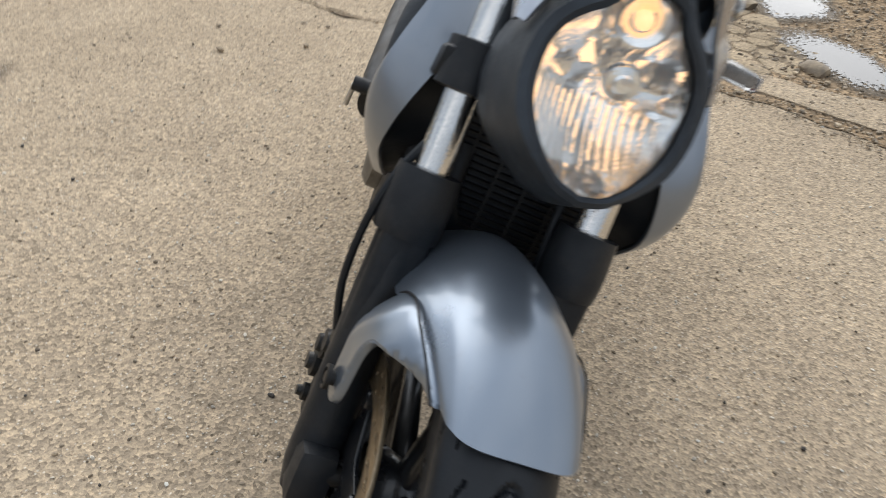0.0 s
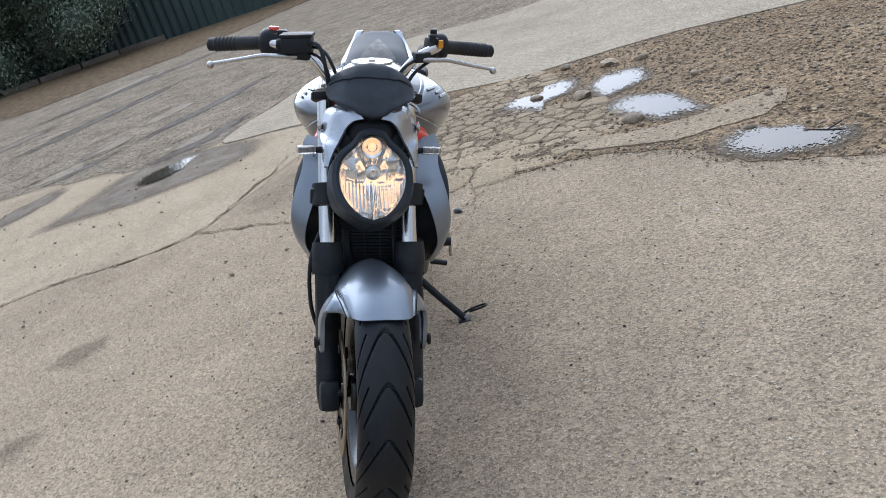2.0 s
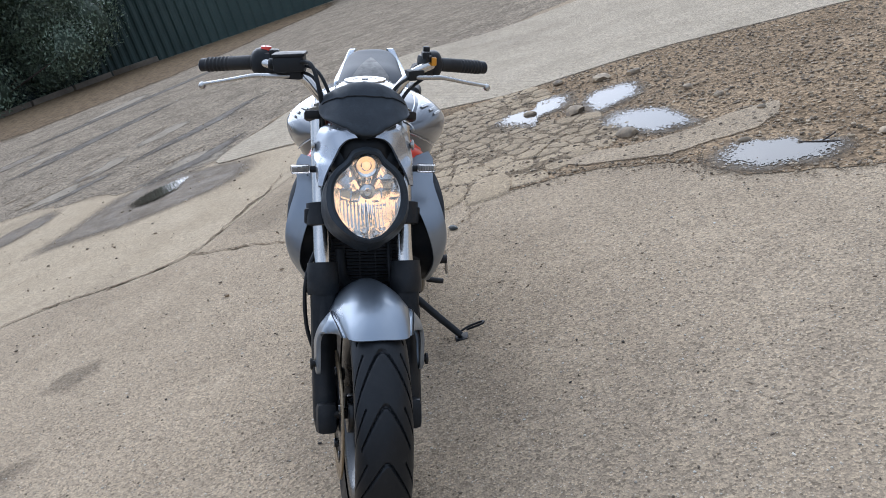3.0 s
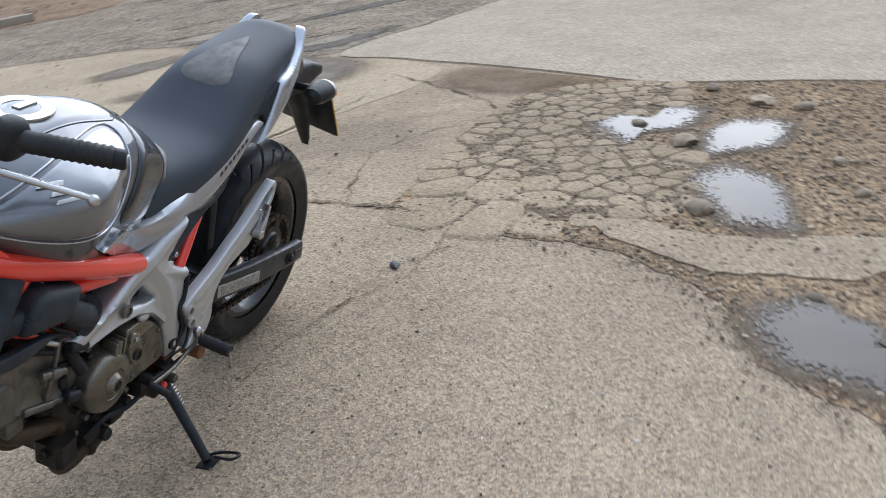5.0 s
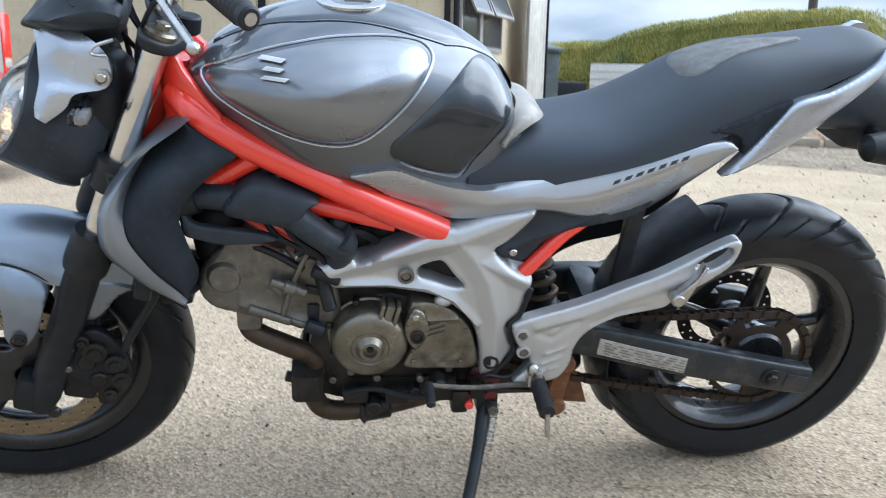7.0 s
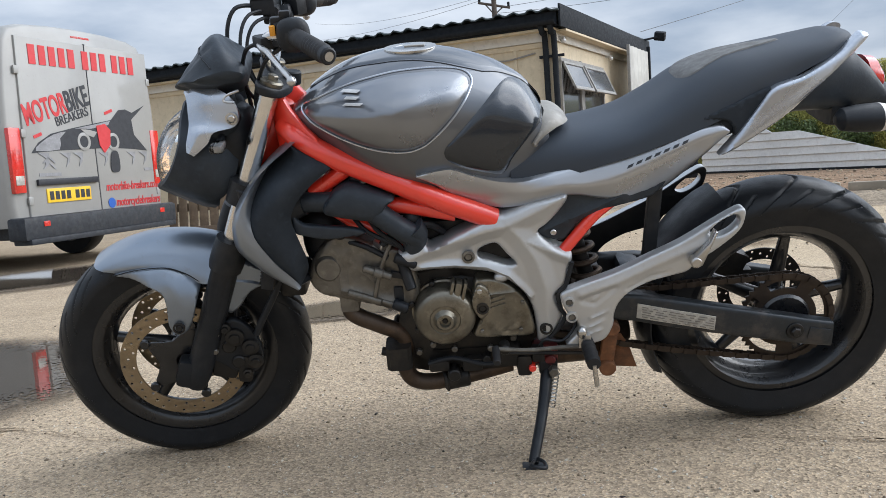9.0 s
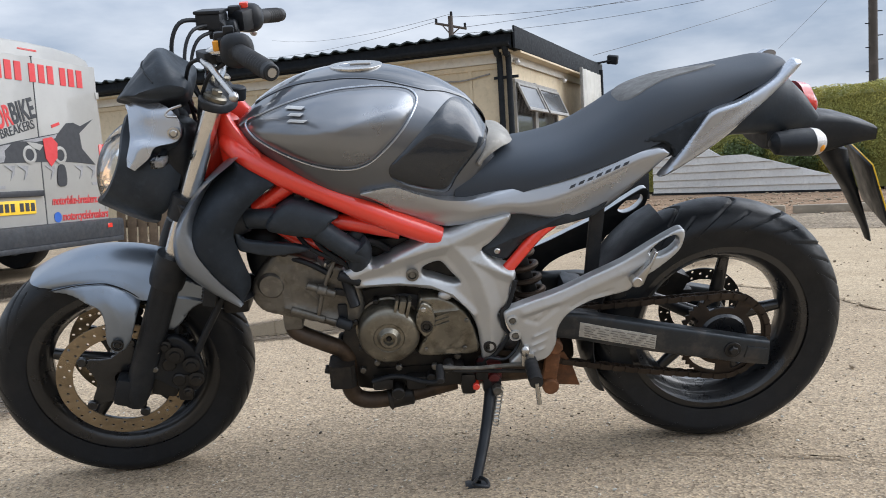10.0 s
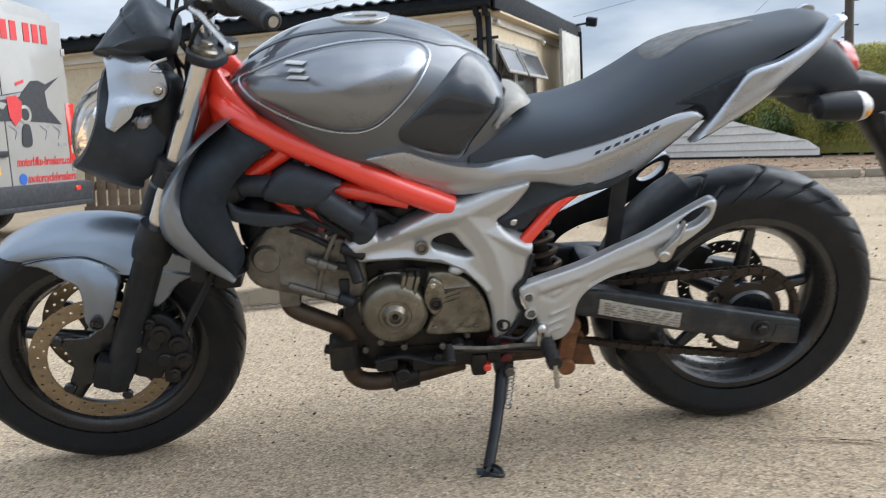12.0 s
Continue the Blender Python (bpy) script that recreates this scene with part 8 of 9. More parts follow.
lettering("sign_word", "MOTOR", 0.26, (0.23, -0.024, 1.265), SIGNRED, van, 0.0, 15, 0.007, 0.56)
lettering("sign_word", "BIKE", 0.26, (0.735, -0.024, 1.402), SIGNDARK, van, 0.0, 15, 0.007, 0.60)
lettering("sign_word", "BREAKERS", 0.115, (0.58, -0.024, 1.265), SIGNDARK, van, 0.0, 15, 0.001, 0.84)
lettering("sign_word", "motorbike-breakers.com", 0.115, (1.13, -0.024, 0.66), SIGNRED, van, 0.25, 0, 0.002, 0.68)
lettering("sign_word", "motorcyclebreakers", 0.115, (1.25, -0.024, 0.505), SIGNRED, van, 0.25, 0, 0.002, 0.72)
part("sign_dot", lathe([(0.001, -0.002), (0.05, -0.002), (0.05, 0.002), (0.001, 0.002)], 20, (1.19, -0.025, 0.54)), SIGNBLUE, van)
for k, (x, z) in enumerate(((0.44, 0.98), (0.44, 0.93))):
    part("maker_mark", plate([(x - 0.08, z - 0.04), (x, z + 0.03), (x + 0.08, z - 0.04), (x + 0.06, z - 0.04), (x, z + 0.005), (x - 0.06, z - 0.04)], -0.0262, 0.003, 0, soft=False), SIGNGREY, van)
part("maker_bar", box(0.44, -0.0245, 0.84, 0.26, 0.003, 0.03, 0), SIGNGREY, van)
part("maker_bar", box(1.78, -0.0245, 0.85, 0.12, 0.003, 0.03, 0), SIGNGREY, van)
# picture of a torn sheet with a motorcycle, as plain shapes
part("sign_shape", plate([(0.25, 1.03), (0.34, 1.12), (0.50, 1.20), (0.75, 1.25), (1.05, 1.30), (1.30, 1.34), (1.42, 1.44), (1.52, 1.45), (1.62, 1.42), (1.82, 1.50), (1.60, 1.35), (1.62, 1.20), (1.80, 1.04), (1.55, 1.06), (1.20, 1.07), (0.90, 1.06), (0.55, 1.05)], -0.0235, 0.003, 0, soft=False), SIGNDARK, van)
part("sign_shape", plate([(0.30, 1.05), (0.37, 1.12), (0.52, 1.19), (0.68, 1.22), (0.60, 1.16), (0.58, 1.06)], -0.0262, 0.003, 0, n=2), SIGNGREY, van)
part("sign_shape", plate([(0.80, 1.25), (1.05, 1.29), (1.28, 1.33), (1.25, 1.29), (1.0, 1.25)], -0.0262, 0.003, 0, soft=False), SIGNGREY, van)
for x in (0.90, 1.30):
    part("sign_wheel", ring_disc((x, -0.0265, 1.13), 0.055, 0.085, 0.003, 0), VANWHITE, van)
part("sign_shape", plate([(0.87, 1.245), (0.98, 1.24), (1.08, 1.22), (1.03, 1.17), (0.95, 1.19)], -0.0292, 0.003, 0, soft=False), VANWHITE, van)
part("sign_shape", plate([(1.08, 1.28), (1.20, 1.30), (1.27, 1.24), (1.25, 1.10), (1.16, 1.02), (1.10, 1.10)], -0.0292, 0.003, 0, soft=False), SIGNRED, van)
part("sign_shape", plate([(1.24, 0.84), (1.34, 0.84), (1.36, 0.92), (1.34, 1.03), (1.26, 1.03), (1.23, 0.92)], -0.0292, 0.003, 0, n=3), SIGNDARK, van)
for x in (0.32, 0.58, 0.74, 1.08, 1.48, 1.66):
    part("sign_shape", plate([(x, 1.03), (x + 0.13, 1.03), (x + 0.11, 0.95), (x + 0.06, 0.90), (x + 0.09, 0.98)], -0.0262, 0.003, 0, soft=False), SIGNGREY, van)
lettering("sign_stroke", "-", 0.30, (0.30, -0.024, 1.10), SIGNRED, van, 0, 18, 0.0, 1.4)
lettering("sign_stroke", "-", 0.30, (1.22, -0.024, 1.33), SIGNRED, van, 0, 18, 0.0, 1.6)

# ---- cream site building ----
CREAM = plain("cream rendered panel", (0.62, 0.52, 0.36), 0.75, grain=12, var=0.12, dust=(0.3, 0.25, 0.18), dusty=0.35)
ROOFM = plain("dark green roof sheet", (0.028, 0.04, 0.042), 0.5, grain=10, var=0.3)
GUTTER = plain("black gutter", (0.018, 0.021, 0.025), 0.7)
GUTTER.node_tree.nodes["Principled BSDF"].inputs["Specular IOR Level"].default_value = 0.15
DULLGLASS = plain("dusty window glass", (0.07, 0.075, 0.08), 0.15, coat=0.5)
WINFRAME = plain("grey window paint", (0.30, 0.29, 0.27), 0.6)
SHEETM = plain("weathered clear sheet", (0.55, 0.53, 0.47), 0.4, grain=6, var=0.35)
EAVE = plain("off-white eave paint", (0.66, 0.64, 0.58), 0.6, grain=8, var=0.1, dust=(0.3, 0.27, 0.22), dusty=0.3)
BFRONT = axes(2.17 - 0.9062 * 9.0, 9.80 + 0.4229 * 9.0, 0.9062, -0.4229)
building = holder("site_building", BFRONT, "low cream site building with dark corrugated roof", "building")
# front wall runs along x from 0 to 9, the yard's side is -y
FL = 9.0
part("wall", box(FL / 2, 0.06, 1.18, FL, 0.12, 2.36, 0.01), CREAM, building, "cream wall")
part("wall", box(FL - 0.06, 2.6, 1.18, 0.12, 5.0, 2.36, 0.01), CREAM, building, "cream end wall")
part("wall", box(0.06, 2.6, 1.18, 0.12, 5.0, 2.36, 0.01), CREAM, building)
part("wall", box(FL / 2, 5.1, 1.18, FL, 0.12, 2.36, 0.01), CREAM, building)
for k in range(8):
    part("wall_batten", box(FL - 0.55 - 1.22 * k, -0.008, 1.2, 0.05, 0.02, 2.3, 0.003), CREAM, building)
part("wall_batten", box(FL / 2, -0.01, 2.22, FL, 0.025, 0.07, 0.004), CREAM, building)
part("post", box(FL - 2.87, -0.02, 1.2, 0.10, 0.05, 2.4, 0.004), GUTTER, building)
roof_rows = []
for i in range(181):
    x = -0.25 + (FL + 0.45) * i / 180
    w = (x / 0.235) % 1.0
    rise = 0.035 if 0.28 < w < 0.62 else (0.02 if 0.22 < w < 0.68 else 0.0)
    roof_rows.append([(x, -0.30, 2.64 + rise), (x, 5.3, 2.74 + rise), (x, 5.3, 2.72 + rise), (x, -0.30, 2.62 + rise)])
part("roof", loft(roof_rows), ROOFM, building, "dark green corrugated roof sheet", 25)
part("fascia", box(FL / 2, -0.21, 2.52, FL + 0.3, 0.03, 0.20, 0.004), GUTTER, building, "black fascia")
part("gutter", loft([[(x, -0.28 + 0.065 * math.cos(a), 2.50 + 0.06 * math.sin(a)) for a in (math.pi + math.pi * k / 10 for k in range(11))] + [(x, -0.28 + 0.055 * math.cos(a), 2.50 + 0.05 * math.sin(a)) for a in (2 * math.pi - math.pi * k / 10 for k in range(11))] for x in (-0.2, FL + 0.15)]), GUTTER, building, "black gutter")
part("soffit", box(FL / 2, -0.10, 2.40, FL + 0.2, 0.24, 0.03, 0.003), CREAM, building)
part("eave_board", box(FL / 2, -0.035, 2.335, FL - 0.1, 0.03, 0.15, 0.004), EAVE, building, "off-white board under the eaves")
part("eave_board", box(FL + 0.03, 2.3, 2.335, 0.03, 4.5, 0.13, 0.004), EAVE, building)
part("end_fascia", box(FL + 0.20, 2.5, 2.56, 0.03, 5.5, 0.30, 0.004), GUTTER, building, "black end fascia")
part("end_soffit", box(FL + 0.10, 2.3, 2.39, 0.22, 4.6, 0.03, 0.003), CREAM, building)
for dx in (0.0, -0.13):
    part("downpipe", tube([(FL + 0.06 + dx, -0.27, 2.46), (FL + 0.06 + dx, -0.20, 2.36), (FL + 0.05 + dx, -0.07, 2.26), (FL + 0.05 + dx, -0.06, 1.2), (FL + 0.05 + dx, -0.06, 0.1)], 0.042, 12, 6), GUTTER, building, "black downpipe")
for z in (0.7, 2.05):
    part("pipe_bracket", box(FL, -0.05, z, 0.36, 0.02, 0.04, 0.004), GUTTER, building)
part("wall_cable", tube([(FL - 0.25, -0.02, 2.12), (FL - 0.7, -0.03, 2.06), (FL - 1.2, -0.02, 2.10), (FL - 1.5, -0.02, 2.02), (FL - 1.52, -0.02, 1.4)], 0.012, 6), WINFRAME, building)
# windows on the end wall, top-hung and propped open behind mesh
for k, (y0, y1) in enumerate(((0.22, 1.22), (1.26, 2.48))):
    wn1 = part("window", join(box(FL + 0.01, (y0 + y1) / 2, 2.02, 0.06, y1 - y0, 0.07, 0.006), box(FL + 0.01, (y0 + y1) / 2, 1.12, 0.06, y1 - y0, 0.07, 0.006),
                              box(FL + 0.01, y0 + 0.03, 1.57, 0.06, 0.06, 0.9, 0.006), box(FL + 0.01, y1 - 0.03, 1.57, 0.06, 0.06, 0.9, 0.006)), WINFRAME, building, "grey framed window with open top light")
    part("pane", box(FL + 0.004, (y0 + y1) / 2, 1.57, 0.01, y1 - y0 - 0.1, 0.86, 0), DULLGLASS, wn1)
    sash = join(box(0, (y0 + y1) / 2, -0.02, 0.03, y1 - y0 - 0.06, 0.04, 0.003), box(0, (y0 + y1) / 2, -0.42, 0.03, y1 - y0 - 0.06, 0.05, 0.003), box(0, y0 + 0.05, -0.22, 0.03, 0.04, 0.42, 0.003), box(0, y1 - 0.05, -0.22, 0.03, 0.04, 0.42, 0.003))
    m = Matrix.Translation((FL + 0.05, 0, 2.0)) @ Matrix.Rotation(radians(-24), 4, "Y")
    sash.transform(m)
    part("open_sash", sash, WINFRAME, wn1, "propped-open sash")
    gp2 = box(0, (y0 + y1) / 2, -0.22, 0.006, y1 - y0 - 0.1, 0.36, 0)
    gp2.transform(m)
    part("sash_pane", gp2, DULLGLASS, wn1)
    for j in range(14):
        yy = y0 + 0.06 + (y1 - y0 - 0.12) * j / 13
        part("mesh_wire", rod((FL + 0.05, yy, 1.58), (FL + 0.05, yy, 2.0), 0.004, 5), WINFRAME, wn1)
part("window_mullion", box(FL + 0.012, 1.24, 1.57, 0.05, 0.08, 1.0, 0.006), WINFRAME, building)
part("flood_light", join(box(FL + 0.45, 5.1, 2.78, 0.20, 0.14, 0.16, 0.02, Euler((0.3, 0.2, 0))), rod((FL + 0.2, 4.9, 2.72), (FL + 0.42, 5.05, 2.76), 0.02, 8)), GUTTER, building, "black flood light")
part("wall_camera", join(ball(FL + 0.10, 0.18, 2.27, 0.04, 0.04, 0.04, 16, 10), rod((FL, 0.18, 2.32), (FL + 0.12, 0.18, 2.30), 0.025, 10)), EMBLEM, building, "small white dome on the wall")
part("wall_lamp", join(ball(FL + 0.10, 2.75, 2.22, 0.035, 0.035, 0.035, 14, 8), rod((FL, 2.75, 2.26), (FL + 0.1, 2.75, 2.25), 0.02, 8)), EMBLEM, building)
part("clear_screen", loft([[(FL + 0.32 + 0.012 * math.sin(i * 1.25), 3.05 + 0.055 * i, z) for z in (0.15, 0.9, 1.6, 2.45)] for i in range(28)], caps=False, wrap=False), SHEETM, building, "weathered clear corrugated screen")
part("screen_post", box(FL + 0.33, 4.58, 1.3, 0.06, 0.06, 2.5, 0.005), GUTTER, building)
part("screen_post", box(FL + 0.33, 3.02, 1.3, 0.05, 0.05, 2.3, 0.005), WINFRAME, building)
thing("green_shed", join(box(4.35, 14.9, 0.62, 0.9, 1.2, 1.24, 0.02), box(4.35, 14.9, 1.30, 1.05, 1.35, 0.06, 0.01, Euler((0.10, 0.06, 0)))), plain("grey green board", (0.12, 0.15, 0.15), 0.7, grain=8), "low grey-green board shed beside the building", "shed")
thing("dark_crate", box(5.35, 16.2, 0.3, 0.9, 0.8, 0.6, 0.02), BLACK, "dark block at the end of the wall", "crate")

# ---- white boarded wall, hedge ----
WHITEB = plain("weathered white sheet", (0.74, 0.73, 0.70), 0.6, grain=5, var=0.15, dust=(0.3, 0.27, 0.22), dusty=0.3)
wall = holder("white_wall", axes(6.46, 17.54, 0.56, -0.83), "low wall of overlapping weathered white sheets", "wall", kind="structure")
for k in range(6):
    z0, z1 = 0.165 * k, 0.165 * (k + 1)
    end, end_top = (4.5 - 0.62 * max(0, q - 1.6) for q in (k, k + 1))
    if k == 5:
        end, end_top = 1.75, 1.45
    part("board", loft([[(x, -0.012, z0 + 0.012), (x, 0.035, z0), (x, 0.045, z1 + 0.01), (x, 0.015, z1 + 0.012)] for x, z1, in ((-0.1, z1), (end_top, z1))] + [[(end, -0.012, z0 + 0.012), (end, 0.035, z0), (end, 0.045, z0 + 0.012), (end, 0.015, z0 + 0.014)]]), WHITEB, wall)
part("base_rail", box(2.2, 0.01, 0.03, 4.7, 0.06, 0.05, 0.005), BLACK, wall)
for x, h in ((0.0, 0.9), (1.7, 0.8), (3.3, 0.4)):
    part("wall_post", box(x, 0.08, h / 2, 0.07, 0.07, h, 0.006), WHITEB, wall)

LEAFG = Mat("hedge leaves", (0.30, 0.30, 0.066), 0.6)
LEAFG.over((0.46, 0.40, 0.085), LEAFG.gray(LEAFG.noise(0.9, 5), 0.45, 0.62, 0, 0.9))
LEAFG.over((0.17, 0.20, 0.05), LEAFG.gray(LEAFG.noise(2.2, 5), 0.52, 0.68, 0, 0.7))
LEAFG.island(0.82, 1.2)
LEAFO = Mat("green sprays", (0.085, 0.12, 0.035), 0.55)
LEAFO.island(0.6, 1.7)
LEAFD = Mat("dark shrub leaves", (0.12, 0.16, 0.105), 0.38)
LEAFD.over((0.19, 0.225, 0.16), LEAFD.gray(LEAFD.noise(1.5, 5), 0.5, 0.7, 0, 0.7))
LEAFD.island(0.45, 1.7)
TWIGM = plain("leafy shade", (0.24, 0.235, 0.06), 0.9)


def leaves(n, where, size, seed):
    """Small folded leaves at places and outward directions that where() gives."""
    rnd = random.Random(seed)
    V, F = [], []
    for i in range(n):
        p, d = where(rnd)
        u = Vector((rnd.uniform(-1, 1), rnd.uniform(-1, 1), rnd.uniform(-1, 1)))
        d = (d + u * 0.8).normalized()
        a = d.cross(Vector((rnd.uniform(-1, 1), rnd.uniform(-1, 1), rnd.uniform(-0.4, 1)))).normalized()
        b = d.cross(a)
        s = rnd.uniform(*size)
        k = len(V)
        V += [p - a * s, p - b * s * 0.42 + d * s * 0.12, p + a * s, p + b * s * 0.42 + d * s * 0.12]
        F += [(k, k + 1, k + 2), (k, k + 2, k + 3)]
    me = bpy.data.meshes.new("leaves")
    me.from_pydata([tuple(v) for v in V], [], F)
    return me


def leafy(name, me, material, parent, label=""):
    me.materials.append(material)
    ob = new(name, me)
    ob.parent = parent
    return tagged(ob, label)


HM = axes(6.46 + 0.9, 17.54 + 0.75, 0.56, -0.83)
hedge = holder("hedge", HM, "long clipped yellow-green hedge behind the wall", "hedge")


def hedge_top(x):
    return 1.62 + 0.075 * x + 0.25 * math.sin(math.pi * max(0, min(1, (x + 0.5) / 6))) + 0.08 * noise.noise(Vector((x * 0.7, 0, 0))) + (0.0 if x < 5.55 else -1.6 * (x - 5.55))


def hedge_spot(r):
    x = r.uniform(-3.5, 5.8)
    f = r.random()
    top = hedge_top(x)
    bulge = 0.16 * noise.noise(Vector((x * 1.1, f * 3, 4)))
    if f < 0.62:
        z = r.uniform(0.12, 1) * top
        return Vector((x, -0.12 - 0.28 * math.sin(math.pi * min(1, z / top)) - bulge + r.uniform(-0.05, 0.1), z)), Vector((0, -1, 0.3))
    if f > 0.93:
        z = r.uniform(0.05, 1) * top
        return Vector((5.72 + r.uniform(-0.06, 0.1), r.uniform(-0.35, 1.2), z)), Vector((1, 0, 0.2))
    y = r.uniform(-0.35, 1.2)
    return Vector((x, y, top - 0.18 * (abs(y - 0.4) / 0.8) ** 2 + bulge * 0.6 + r.uniform(-0.06, 0.07))), Vector((0, -0.2, 1))


part("inner_growth", loft([[(x, -0.22, 0.05), (x, -0.30, hedge_top(x) * 0.5), (x, -0.20, hedge_top(x) * 0.9), (x, 0.4, hedge_top(x) * 0.97), (x, 1.2, hedge_top(x) * 0.85), (x, 1.2, 0.05)] for x in (-3.5 + 0.5 * i for i in range(19))]), TWIGM, hedge)
OVERHANG = [(Vector((r0.uniform(0.3, 4.6), r0.uniform(-0.75, -0.35), r0.uniform(0.55, 1.05))), r0.uniform(0.16, 0.34)) for r0 in [random.Random(12)] for _ in range(26)]


def overhang_spot(r):
    c, q = r.choice(OVERHANG)
    d = Vector((r.gauss(0, 1), r.gauss(0, 1), r.gauss(0, 1))).normalized()
    return c + d * q * r.uniform(0.3, 1.05), d


leafy("leaves", leaves(9000, overhang_spot, (0.02, 0.045), 33), LEAFO.m, hedge, "darker green sprays hanging over the wall")
leafy("leaves", leaves(90000, hedge_spot, (0.014, 0.032), 31), LEAFG.m, hedge, "yellow-green leaves")
shrub = holder("shrub", pose(25.8, 12.6, 0), "tall dark evergreen shrub beside the fence", "shrub")
CL = [(Vector((rr.uniform(-1.5, 1.7), rr.uniform(-3.7, 3.8), rr.uniform(0.5, 4.4))), rr.uniform(0.6, 1.15)) for rr in [random.Random(77)] for _ in range(44)]


def shrub_spot(r):
    c, q = r.choice(CL)
    d = Vector((r.gauss(0, 1), r.gauss(0, 1), r.gauss(0, 1))).normalized()
    return c + d * q * r.uniform(0.6, 1.12), d


part("trunk", tube([(0, 0, 0), (0.1, 0.1, 1.2), (0.2, -0.2, 2.6)], lambda u: 0.09 - 0.05 * u, 8), plain("bark", (0.08, 0.06, 0.045), 0.9), shrub)
for c, q in CL[:9]:
    part("limb", tube([(0.05, 0.05, 0.5), (c.x * 0.5, c.y * 0.5, c.z * 0.7), tuple(c)], lambda u: 0.035 - 0.02 * u, 6), plain("bark", (0.08, 0.06, 0.045), 0.9), shrub)
part("inner_growth", join(*[ball(c.x, c.y, c.z, q * 0.58, q * 0.58, q * 0.58, 10, 7, 2, 0.3, 2) for c, q in CL]), plain("shaded leaves", (0.085, 0.115, 0.08), 0.9), shrub)
leafy("leaves", leaves(95000, shrub_spot, (0.03, 0.075), 32), LEAFD.m, shrub, "dark small leaves")

# ---- timber pallet standing by the van ----
PALLETM = plain("weathered pallet boards", (0.17, 0.125, 0.085), 0.85, grain=18, var=0.35)
pallet = holder("wooden_pallet", pose(-2.62, 7.5, 0.0, -6, 0, -8), "weathered brown wooden pallet standing on edge", "pallet")
for k in range(6):
    part("board", box(0.06 + 0.125 * k, 0.0, 0.40, 0.098, 0.020, 0.80, 0.003), PALLETM, pallet)
for z in (0.09, 0.40, 0.71):
    part("bearer", box(0.37, 0.06, z, 0.74, 0.09, 0.09, 0.006), PALLETM, pallet)
part("face_rail", box(0.37, -0.022, 0.14, 0.74, 0.022, 0.07, 0.003), PALLETM, pallet)

# ---- green sheet fence, timber edging ----
FENCEM = plain("dark green fence sheet", (0.034, 0.062, 0.056), 0.55, grain=3, var=0.25, dust=(0.08, 0.08, 0.06), dusty=0.3)
fence = holder("sheet_fence", pose(0, 0, 0), "tall dark green corrugated sheet fence", "fence", kind="structure")
FPTS = [(25.6, 16.5), (27.3, 11.8), (27.75, 9.0), (28.1, 6.0), (29.3, 2.7), (31.0, -1.0), (33.5, -5.0)]
fp = smooth_path([(x, y, 0) for x, y in FPTS], 40)
rows = []
for i, p in enumerate(fp):
    d = (fp[min(i + 1, len(fp) - 1)] - fp[max(i - 1, 0)]).normalized()
    nrm = Vector((-abs(d.y), d.x * (1 if d.y < 0 else -1), 0))
    k = (i % 4)
    q = p + nrm * (0.045 if k in (1, 2) else 0.0)
    rows.append([(q.x, q.y, 0.0), (q.x, q.y, 3.3), (q.x + 0.02, q.y, 3.3), (q.x + 0.02, q.y, 0.0)])
part("fence_sheet", loft(rows), FENCEM, fence, "dark green corrugated sheet", 20)
for i in range(0, len(fp), 20):
    part("fence_post", box(fp[i].x + 0.12, fp[i].y, 1.3, 0.10, 0.10, 2.6, 0.01), FENCEM, fence)
TIMBER = plain("grey timber", (0.20, 0.165, 0.125), 0.85, grain=14, var=0.3)
ed = [Vector(p) for p in ((22.6, 14.4, 0), (24.2, 12.35, 0), (25.2, 11.6, 0), (26.3, 10.6, 0), (27.3, 9.6, 0), (27.6, 8.0, 0))]
for a, b in zip(ed, ed[1:]):
    d = b - a
    bm = box(0, 0, 0.09, d.length * 0.94, 0.16, 0.18, 0.015)
    bm.transform(Matrix.Translation((a + b) / 2) @ Matrix.Rotation(math.atan2(d.y, d.x), 4, "Z"))
    thing("edging_timber", bm, TIMBER, "weathered timber edging along the bank", "edging", "timber edging")
for x, y, l, a in ((5.0, 8.75, 1.1, -28), (6.0, 8.2, 1.0, -26), (6.95, 7.75, 1.0, -22), (7.9, 7.4, 0.9, -18)):
    bm = box(0, 0, 0.05, l, 0.14, 0.11, 0.015)
    bm.transform(Matrix.Translation((x, y, 0)) @ Matrix.Rotation(radians(a), 4, "Z"))
    thing("kerb_stone", bm, plain("worn kerb", (0.33, 0.28, 0.21), 0.85, grain=10), "worn low kerb stone at the verge", "kerb", "kerb stones")
for x, y, h in ((8.95, 11.75, 0.5), (9.22, 11.95, 0.62)):
    thing("short_post", box(x, y, h / 2, 0.09, 0.09, h, 0.01), TIMBER, "short grey post before the hedge", "post", "short posts")

